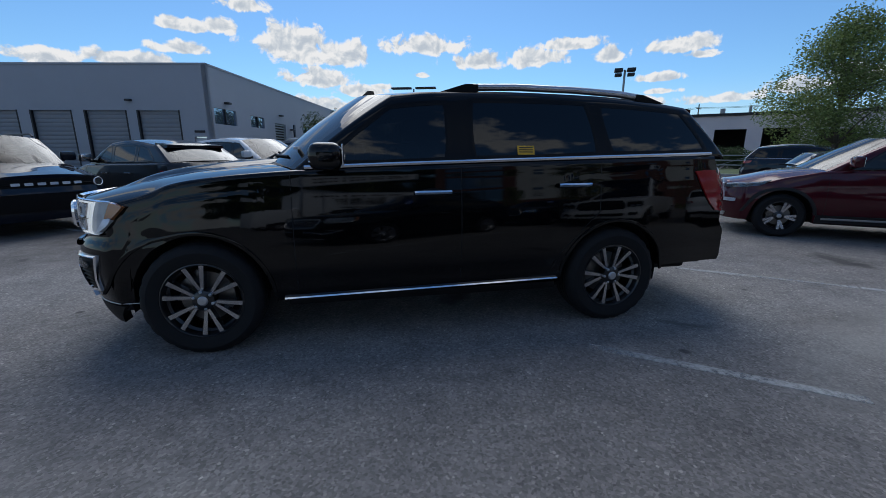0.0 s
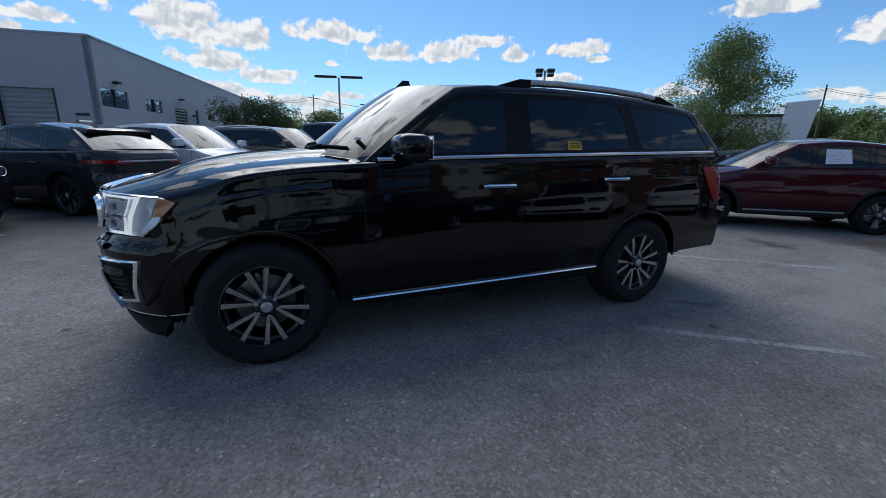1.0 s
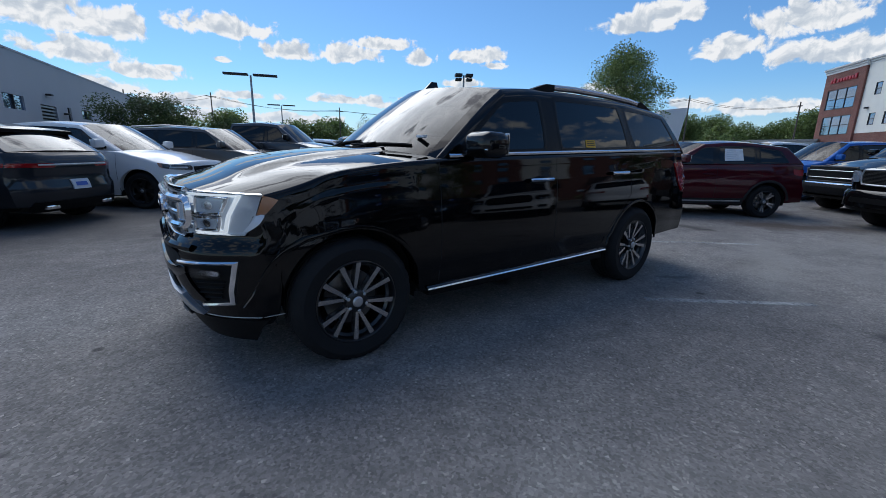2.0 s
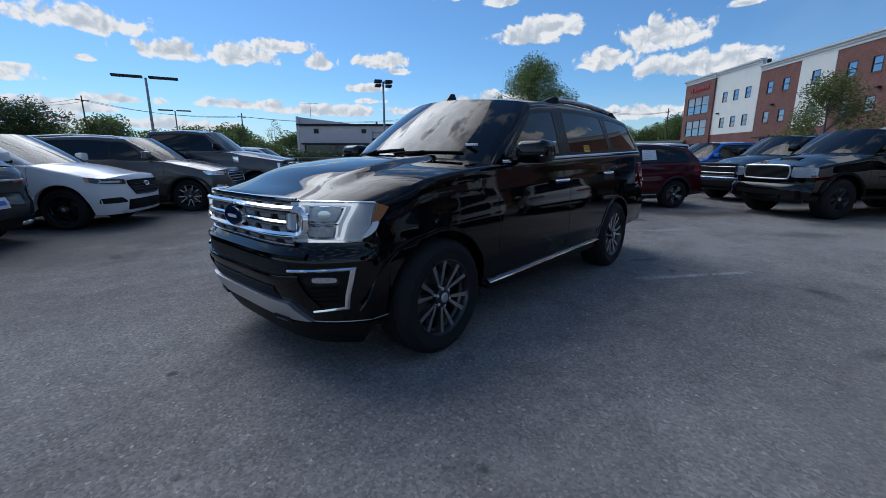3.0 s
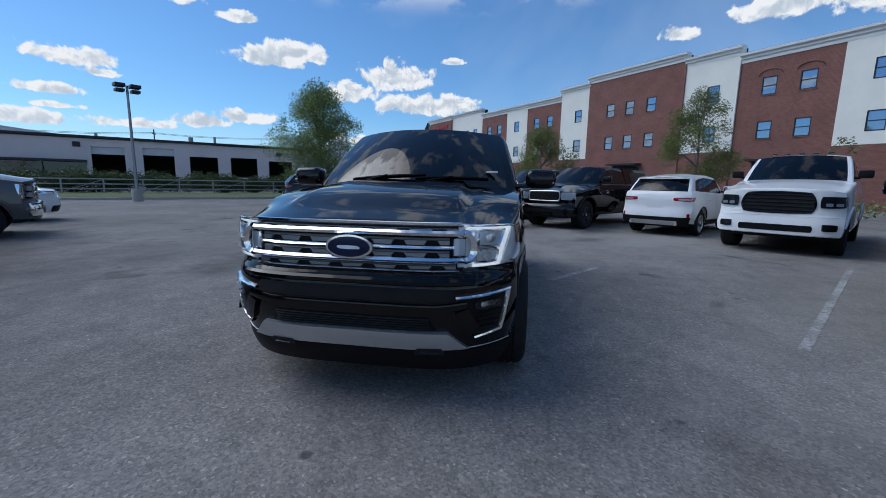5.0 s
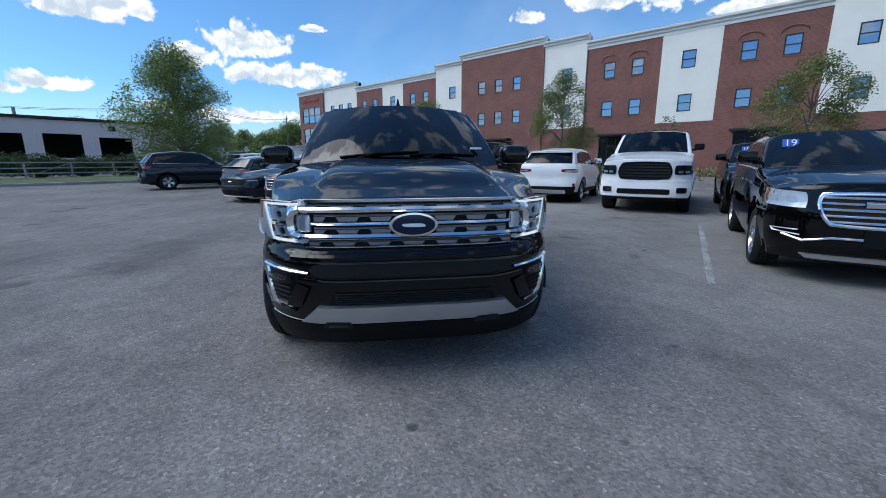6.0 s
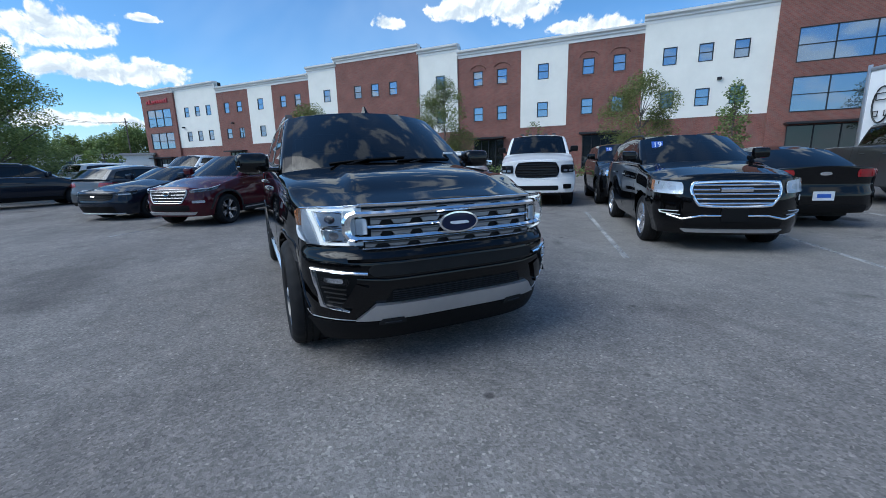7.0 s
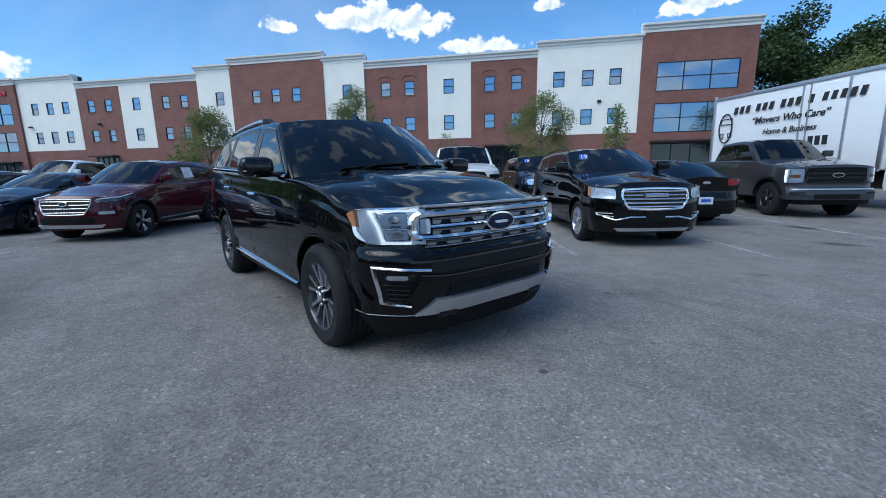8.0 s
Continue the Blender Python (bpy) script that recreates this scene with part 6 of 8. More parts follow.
def far_woods(name, pts, mat, label, seed, leaves=70, size=0.42):
    """Distant crowns: one object of uncounted trees."""
    rng = random.Random(seed)
    mb = MB()
    for x, y, h, r in pts:
        cs = [(x + rng.gauss(0, 0.45) * r, y + rng.gauss(0, 0.45) * r, h * (0.25 + 0.68 * rng.random() ** 0.7), r * rng.uniform(0.3, 0.5)) for _ in range(16)]
        leaf_cloud(mb, cs, leaves, size, rng, 1.2)
    return tagged(quick(name, mb, mat), label, "trees", kind="stuff")


tree(22.4, 11.4, 6.9, 2.8, "leaf", "broad green shade tree on the grass strip", 3, trunk=0.16, base=0.17, leaves=1150, size=0.055, clumps=95)
tree(22.9, -11.2, 6.4, 2.0, "leaf_light", "slender yellow-green young tree near the brick building", 5, trunk=0.09, base=0.2, leaves=1500, size=0.052, clumps=60)
tree(24.6, -2.6, 4.7, 2.0, "leaf_light", "bushy yellow-green young tree near the brick building", 6, trunk=0.09, base=0.2, leaves=1500, size=0.052, clumps=52)
tree(12.9, -18.0, 5.3, 2.1, "leaf_light", "broad yellow-green young tree near the brick building", 7, trunk=0.09, base=0.2, leaves=1500, size=0.052, clumps=52)
tree(9.6, -20.4, 4.6, 1.05, "leaf", "narrow conical green young tree", 8, trunk=0.06, base=0.15, leaves=700, size=0.07, clumps=60, pointed=True)
tree(19.9, -16.2, 3.9, 0.9, "leaf_light", "small thin young tree", 9, trunk=0.05, base=0.4, leaves=400, size=0.07, clumps=22)
tree(46.0, -3.5, 4.2, 0.9, "leaf", "small conical green young tree", 10, trunk=0.06, base=0.2, leaves=500, size=0.09, clumps=40, pointed=True)
tree(48.0, 16.0, 4.4, 2.0, "leaf", "green young tree beside the far road", 11, trunk=0.08, base=0.15, leaves=300, size=0.14, clumps=40)
tree(41.0, 12.0, 3.6, 1.5, "leaf", "green young tree beside the far road", 12, trunk=0.08, base=0.15, leaves=300, size=0.14, clumps=40)
tree(18.2, 37.9, 4.7, 1.3, "leaf_light", "thin sparse young tree behind the lot", 13, trunk=0.05, base=0.3, leaves=420, size=0.06, clumps=26)
far_woods("hedge", [((K0 + KD * (2 + 1.6 * k) + KN * 11.5).x, (K0 + KD * (2 + 1.6 * k) + KN * 11.5).y, 1.6, 1.3) for k in range(24)], "leaf_dark", "clipped green hedge behind the rail fence", 21, 800, 0.07)
far_woods("shrubs", [(13 + 1.5 * k, -19.5 + 1.0 * k, 0.9, 0.8) for k in range(9)], "leaf", "low green shrubs in front of the brick building", 22, 90, 0.1)
far_woods("far_trees", [(-0.9, 45.5, 5.9, 2.5), (1.9, 46.5, 5.4, 2.1), (8.2, 52, 4.3, 1.7)], "leaf_dark", "dark round trees behind the parked cars", 23, 520, 0.10)
far_woods("far_woods", [(5 + 5.5 * k, 75 - 1.2 * k, 5.0 + 1.4 * math.sin(k * 2.1), 3.6) for k in range(10)], "leaf", "distant line of green trees", 24, 260, 0.2)
far_woods("far_woods", [(108 - 1.0 * k, 14 + 6.5 * k, 8.2 + 1.6 * math.sin(k * 1.7), 5.0) for k in range(9)], "leaf", "distant line of green trees", 25, 280, 0.2)
far_woods("tall_woods", [(14 - 4.0 * k, -59 + 2.0 * math.sin(k), 15.5 + 1.8 * math.sin(k * 2.3), 5) for k in range(10)], "leaf_dark", "tall dark trees behind the box truck", 26, 280, 0.2)
far_woods("tree_cluster", [(2.5 - 2.6 * k, -34, 7.2 + 0.8 * math.sin(k * 1.9), 2.4) for k in range(5)], "leaf_light", "lighter green trees behind the box truck", 27, 520, 0.09)
wb_ = thing("white_warehouse", "low white warehouse far across the road", "building", pose(82, 28, 0, 0, 0, 80))
part("wall", MB().box((-16, -8, 0), (16, 8, 3.5)), "far_white", wb_)
part("roof", MB().box((-16.3, -8.3, 3.5), (16.3, 8.3, 3.8)), "concrete", wb_)
for k in range(5):
    part("window", MB().box((-12 + 6 * k, 8.0, 1.5), (-9.5 + 6 * k, 8.06, 2.8)), "office_glass", wb_)
POLES = [(-2, 70, 8.5), (9, 74, 9.5), (27, 66, 8.0), (52, 52, 8.5), (62, 26, 9.5), (75, 17, 9.0)]
for x, y, h in POLES:
    up = thing("utility_pole", "weathered wooden utility pole", "pole", pose(x, y, 0, 0, 0, 30), "utility poles")
    part("pole", MB().tube([(0, 0, 0), (0, 0, h)], [0.12, 0.08], 8), "bark", up)
    part("crossarm", MB().box((-0.9, -0.045, h - 0.66), (0.9, 0.045, h - 0.56)), "bark", up)


power = thing("power_line", "thin dark overhead wires between the utility poles", "power line")
for (x0, y0, h0), (x1, y1, h1) in zip(POLES[:-1], POLES[1:]):
    for side in (-0.8, 0.8):
        rows = []
        for k in range(13):
            t = k / 12
            rows.append((x0 + (x1 - x0) * t + side * 0.87, y0 + (y1 - y0) * t + side * 0.5, h0 + (h1 - h0) * t - 0.52 - 3.2 * t * (1 - t)))
        part("wire", MB().tube(rows, 0.022, 5), "plastic", power)


# ---- the parked cars ----
def preset(L, wb, fo, W, H, R, nose, cowl, belt, beltr, a0, a1, d1, d0, drop=0.06, sill=0.27, **kw):
    xf, xr = -fo, L - fo
    s = dict(
        xf=xf, xr=xr, wb=wb, W=W, hub=R - 0.012, R=R, Ra=R * 1.19,
        edge=[(xf, nose - 0.07), (xf + 0.5, nose - 0.01), (a0 - 0.35, (cowl + belt) / 2 - 0.05), (a0, belt), (wb, (belt + beltr) / 2 + 0.015), (xr - 0.15, beltr), (xr, beltr - 0.01)],
        hood=[(xf, nose), (xf + 0.3, nose + 0.05), (a0 - 0.26, belt + 0.038), (a0, belt + 0.06)], crown=(0.04, 0.055, 0.04, 0.03),
        sill=[(xf, sill - 0.02), (0.5, sill), (wb - 0.5, sill + 0.02), (xr, sill + 0.1)],
        fp=[(0.15, 0.14), (0.30, 0.05), (0.45, 0.0), (nose - 0.3, 0.0), (nose - 0.2, 0.03), (nose - 0.06, 0.06), (nose + 0.04, 0.13)],
        rp=[(0.2, 0.1), (0.42, 0.0), (0.66, 0.0), (0.76, 0.05), (beltr - 0.12, 0.08), (beltr + 0.05, 0.16)],
        A0=(a0, belt), A1=(a1, H - 0.06), roof=[(a1 * 0.6 + d1 * 0.4, H - 0.012)], D1=(d1, H - drop), D0=(d0, beltr),
        Wr=[(a0, W - 0.2), (a1, W - 0.23), (d1, W - 0.27)])
    s.update(kw)
    return s


def at(x, y, rz):
    return pose(x, y, 0, 0, 0, rz)


FACE = LOT            # nose towards the aisle
BACK = LOT + 180      # tail towards the aisle


def number_card(car, m, text, w=0.22, h=0.16):
    card = part("number_card", MB().rbox((0, -0.004, 0), (w, 0.004, h), 0.002), "plate_blue", car, "blue card with white digits", m=m)
    cu = bpy.data.curves.new("number", "FONT")
    cu.body, cu.size, cu.extrude = text, h * 1.15, 0.001
    tmp = new("number", cu)
    dg = bpy.context.evaluated_depsgraph_get()
    me = bpy.data.meshes.new_from_object(tmp.evaluated_get(dg))
    bpy.data.objects.remove(tmp)
    me.materials.append(M["paper"])
    ob = new("number", me)
    ob.parent = card
    ob.matrix_local = pose(w * 0.1, -0.006, h * 0.12, 90, 0, 0)
    return card


def crossover_red():
    s = preset(4.48, 2.67, 0.88, 0.925, 1.63, 0.365, 0.93, 1.06, 1.10, 1.18, 0.52, 1.32, 3.08, 3.42, drop=0.1, wlast=0.32)
    car, S = base_car("red_crossover", "dark red compact crossover with grey cladding and black-silver wheels", at(8.57, 2.35, FACE - 1), s, "red", dict(rim=0.24, w=0.235, style=(5, 0.15, 0.034, 0.12), mat=("rim_silver", "rim_black")), cuts=(1.55, 2.42))
    grille(car, S, ((-0.42, 0.56), (0.42, 0.56), (0.55, 0.86), (-0.55, 0.86)), 4, bar_h=0.026, back="under", surround="satin", bar_mat="rim_silver")
    lamp_pair("headlight", car, S, ((0.58, 0.785), (1.12, 0.845), (1.42, 0.955), (0.56, 0.85)), "lens_grey", inner=[rect(0.66, 0.815, 0.78, 0.85), ((0.84, 0.83), (0.98, 0.845), (0.98, 0.885), (0.84, 0.87))], inner_mat="rim_dark")
    lamp_pair("headlight_strip", car, S, ((0.60, 0.842), (1.1, 0.90), (1.4, 0.953), (0.60, 0.856)), "lamp_white", lens=None, off=0.026)
    lamp_pair("fog_lamp", car, S, rect(0.62, 0.56, 0.82, 0.62), "lamp_white")
    part("chin", patch(MB(), S.front, ((-0.62, 0.30), (0.62, 0.30), (0.68, 0.36), (-0.68, 0.36)), S.centre, 0.02, -0.02, 16, 2), "satin", car)
    part("lower_intake", patch(MB(), S.front, rect(-0.55, 0.38, 0.55, 0.52), S.centre, 0.003, -0.02, 12, 3, 0.1), "plastic", car)
    ellipse_badge(car, S.front, S.centre, 0, 0.765, 0.085, 0.045, face="gloss", off=0.04)
    finish_crossover(car, S, "cladding", seam=(0.55, 1.55, 2.5), hand=(1.38, 2.32), hmat="red", sill_mat="satin")
    fn = S.glass_side(-1)
    sh = part("price_sheet", patch(MB(), fn, ((1.72, 1.22), (2.12, 1.235), (2.10, 1.48), (1.72, 1.48)), S.centre, 0.008, 0.004, 4, 4), "paper", car, "white printed sheet with plain grey bars")
    for k in range(5):
        part("print_bar", patch(MB(), fn, rect(1.76, 1.26 + 0.042 * k, 1.9 + 0.05 * (k % 3), 1.272 + 0.042 * k), S.centre, 0.011, 0.007, 3, 1), "satin", sh)
    lamp_pair("tail_light", car, S, ((0.6, 0.92), (1.12, 0.95), (1.16, 1.08), (0.6, 1.04)), "red_lens", rear=True, lens=None)


def finish_crossover(car, S, clad="cladding", seam=(), hand=(), hmat="chrome", sill_mat=None, mirror=None, arches=True, mz=0.11):
    seams(car, S, seam)
    handles(car, S, hand, hmat)
    for sg in (-1, 1):
        sf = S.side(sg)
        if arches:
            for xh in (0.0, S.wb):
                arc = [(xh + (S.Ra + 0.022) * math.cos(radians(a)), S.hub + (S.Ra + 0.022) * math.sin(radians(a))) for a in range(6, 175, 12)]
                part("arch_cladding", strip(MB(), sf, arc, 0.055, S.centre, 0.01, -0.006, step=0.1), clad, car)
            a, b = S.Ra + 0.03, S.wb - S.Ra - 0.03
            part("sill_cladding", patch(MB(), sf, ((a, S.sill(a) + 0.005), (b, S.sill(b) + 0.005), (b, S.sill(b) + 0.13), (a, S.sill(a) + 0.13)), S.centre, 0.012, -0.01, 10, 3), clad, car)
        if sill_mat:
            part("sill_strip", strip(MB(), sf, [(S.Ra + 0.1, S.sill(1) + 0.07), (S.wb - S.Ra - 0.1, S.sill(1.5) + 0.085)], 0.04, S.centre, 0.022, 0.0, step=0.2), sill_mat, car)
        box_mirror(car, S, S.A0[0] + 0.28, S.edge(S.A0[0] + 0.3) + mz, sg, mirror or car_paint_of(car))


def car_paint_of(car):
    for o in car.children:
        if o.name.split(".")[0] == "body":
            return o.data.materials[0]
    return M["plastic"]


def card_screen_suv():
    s = preset(4.92, 2.857, 1.0, 0.957, 1.69, 0.372, 1.07, 1.16, 1.19, 1.25, 0.5, 1.35, 3.45, 3.75, drop=0.07, category="suv", rows=3)
    car, S = base_car("black_suv", "glossy black mid-size suv with chrome-barred grille and windscreen card", at(0.88, -5.25, FACE), s, "black", dict(rim=0.25, w=0.245, style=(6, 0.15, 0.05, 0.0), mat="rim_silver"), cuts=(1.6, 2.62), screen="tint")
    grille(car, S, ((-0.47, 0.64), (0.47, 0.64), (0.57, 0.97), (-0.57, 0.97)), 5, bar_h=0.03, frame_w=0.042, back="under", rnd=0.35)
    part("grille_letters", strip(MB(), S.front, [(-0.19, 0.86), (0.19, 0.86)], 0.062, S.centre, 0.045, 0.02), "chrome", car, "plain chrome bar in place of the maker's name")
    lamp_pair("headlight", car, S, ((0.62, 0.80), (0.98, 0.82), (1.14, 1.0), (0.62, 0.97)), "lamp_bright", inner=[rect(0.70, 0.86, 0.78, 0.92), rect(0.84, 0.86, 0.92, 0.93)], inner_mat="lamp_inner")
    lamp_pair("side_marker", car, S, ((0.99, 0.835), (1.06, 0.86), (1.13, 0.99), (1.03, 0.98)), "amber", lens=None, off=0.026)
    part("bumper_chrome", strip(MB(), S.front, [(-0.78, 0.52), (-0.62, 0.47), (-0.4, 0.52), (0.4, 0.52), (0.62, 0.47), (0.78, 0.52)], 0.03, S.centre, 0.02, 0.0), "chrome", car)
    for sg in (-1, 1):
        part("fog_bezel", strip(MB(), S.wrap(sg), [(0.64, 0.525), (0.85, 0.545), (0.865, 0.575), (0.66, 0.578)], 0.014, S.centre, 0.02, 0.0), "satin", car)
    part("lower_intake", patch(MB(), S.front, rect(-0.6, 0.36, 0.6, 0.49), S.centre, 0.003, -0.02, 12, 3, 0.1), "plastic", car)
    part("chin", patch(MB(), S.front, ((-0.56, 0.29), (0.56, 0.29), (0.62, 0.335), (-0.62, 0.335)), S.centre, 0.02, -0.02, 14, 2), "satin", car)
    plate_at(car, S.front, S.centre, 0, 0.53, "plastic", 0.32, 0.17)
    finish_crossover(car, S, "plastic", seam=(0.55, 1.6, 2.6), hand=(1.42, 2.45), hmat="chrome", arches=False)
    for sg in (-1, 1):
        pts = [(x, sg * 0.62, S.roofc(x) + h) for x, h in ((1.55, 0.02), (1.65, 0.06), (2.5, 0.07), (3.3, 0.05), (3.4, 0.02))]
        part("roof_rail", MB().tube(pts, 0.017, 7), "dark_metal", car)
    p = over(S, 1.08, S.rail(1.08), 0.2, 0.05, 0.76)
    number_card(car, Matrix.Translation((p[0] - 0.115, p[1] + 0.05, p[2] - 0.05)) @ pose(0, 0, 0, -32, 0, -90), "19", 0.18, 0.125)


def sedan_black():
    s = preset(4.87, 2.737, 0.98, 0.927, 1.44, 0.335, 0.80, 0.98, 1.0, 1.04, 0.62, 1.5, 2.65, 3.35, drop=0.08, sill=0.22, category="sedan", deck=[(3.2, 1.06), (3.5, 1.075), (3.85, 1.085)], rp=[(0.2, 0.1), (0.42, 0.0), (0.66, 0.0), (0.74, 0.05), (1.0, 0.02), (1.1, 0.02)], br=0.3, rwin=(0.04, 0.93), crown=(0.035, 0.05, 0.04, 0.03))
    car, S = base_car("black_sedan", "black sedan with red tail lights, parked tail out", at(3.55, -10.2, BACK), s, "black", dict(rim=0.225, w=0.22, mat="rim_silver"), cuts=(1.6, 2.5))
    lamp_pair("tail_light", car, S, ((0.46, 0.89), (0.98, 0.90), (1.15, 1.03), (0.46, 1.03)), "red_lens", rear=True, lens=None, inner=[rect(0.50, 0.91, 0.64, 1.01), rect(0.70, 0.91, 0.86, 1.01)], inner_mat="red_lens")
    plate_at(car, S.rear, S.centre, 0, 0.58)
    ellipse_badge(car, S.rear, S.centre, 0, 0.96, 0.09, 0.03, face="chrome")
    part("name_bar", strip(MB(), S.rear, [(-0.66, 0.83), (-0.42, 0.83)], 0.02, S.centre, 0.008, 0.0), "chrome", car)
    part("rear_valance", patch(MB(), S.rear, rect(-0.7, 0.28, 0.7, 0.42), S.centre, 0.005, -0.02, 12, 3, 0.1), "plastic", car)
    finish_crossover(car, S, arches=False, seam=(0.6, 1.6, 2.5), hand=(1.4, 2.35), hmat="black")


def pickup(name, label, m, paint, wheel, face, W=1.0, H=1.92, R=0.42, L=5.9, wb=3.7, fo=0.95, nose=1.14, belt=1.34, trim="plastic", lift=0.0, cuts=None, cap=False):
    a0, d1 = 0.72, 2.85
    s = preset(L, wb, fo, W, H, R, nose, nose + 0.12, belt, belt, a0, a0 + 0.66, d1, d1 + 0.16, drop=0.05, sill=0.42 + lift, category="pickup truck",
               deck=[(d1, belt - 0.45), (L - fo - 0.12, belt - 0.45), (L - fo - 0.06, belt), (L - fo, belt)], rp=[(0.3, 0.06), (0.5, 0.0), (0.7, 0.0), (0.75, 0.08), (belt, 0.08)],
               fp=[(0.3, 0.1), (0.42, 0.0), (0.68, 0.0), (0.72, 0.05), (nose - 0.05, 0.05), (nose + 0.06, 0.12)], bf=0.26, pf=5.0, br=0.1, wlast=0.1, wgap=0.11, bow=(0.16, 0.14, -0.02, -0.02), rwin=(0.2, 0.8), rwin_u=0.8)
    car, S = base_car(name, label, m, s, paint, wheel, cuts=cuts or (1.72,), glass="dark_tint", screen="tint")
    finish_crossover(car, S, trim, seam=(0.62, 1.72, 2.75), hand=(1.5, 2.5), hmat=paint, arches=False, mirror=trim if face.get("black_mirror") else None, mz=0.13)
    for sg in (-1, 1):
        sf = S.side(sg)
        for xh in (0.0, S.wb):
            arc = [(xh + (S.Ra + 0.03) * math.cos(radians(a)), S.hub + (S.Ra + 0.03) * math.sin(radians(a))) for a in range(8, 173, 12)]
            part("wheel_flare", strip(MB(), sf, arc, 0.07, S.centre, 0.03, -0.006, step=0.1), face.get("flare", trim), car)
        part("bed_gap", strip(MB(), sf, [(3.06, 0.55), (3.06, S.edge(3.06) - 0.02)], 0.03, S.centre, 0.002, -0.006, step=0.2), "under", car)
    q = face["grille"]
    grille(car, S, q, face.get("bars", 4), surround=face.get("surround", "chrome"), bar_mat=face.get("bar", "chrome"), rnd=face.get("rnd", 0.12), back=face.get("back", "plastic"), bar_h=face.get("bar_h", 0.03), frame_w=0.04)
    lamp_pair("headlight", car, S, face["lamp"], face.get("lamp_mat", "lamp_chrome"), inner=face.get("inner"), inner_mat="lamp_white")
    if face.get("amber"):
        lamp_pair("side_marker", car, S, face["amber"], "amber", lens=None, off=0.012)
    bz0, bz1 = face.get("bz", (0.46, 0.70))
    part("bumper", patch(MB(), S.front, rect(-W + 0.06, bz0, W - 0.06, bz1), S.centre, 0.05, -0.05, 20, 4, 0.1), face.get("bumper", paint), car)
    part("bumper_intake", patch(MB(), S.front, face.get("slot", rect(-0.55, 0.50, 0.55, 0.62)), S.centre, 0.055, 0.03, 12, 3, 0.1), "plastic", car)
    part("bumper_lip", strip(MB(), S.front, [(-W + 0.12, bz1 - 0.01), (W - 0.12, bz1 - 0.01)], 0.012, S.centre, 0.056, 0.04), face.get("lip", "plastic"), car)
    part("front_valance", patch(MB(), S.front, rect(-W + 0.14, 0.34, W - 0.14, bz0), S.centre, 0.0, -0.06, 14, 2, 0.1), "plastic", car)
    if face.get("fog"):
        lamp_pair("fog_lamp", car, S, face["fog"], "rim_dark", off=0.056)
    if face.get("badge"):
        ellipse_badge(car, S.front, S.centre, 0, (q[0][1] + q[2][1]) / 2, 0.13, 0.055, ring="chrome", face="gloss", off=0.05)
    if face.get("plate"):
        plate_at(car, S.front, S.centre, face["plate"][1], 0.58, face["plate"][0], 0.31, 0.16)
    lamp_pair("tail_light", car, S, ((W - 0.16, 0.85), (W + 0.08, 0.85), (W + 0.08, 1.2), (W - 0.16, 1.2)), "red_lens", rear=True, lens=None)
    part("tailgate_line", strip(MB(), S.rear, [(-0.7, 0.72), (0.7, 0.72)], 0.02, S.centre, 0.004, 0.0), "under", car)
    return car, S


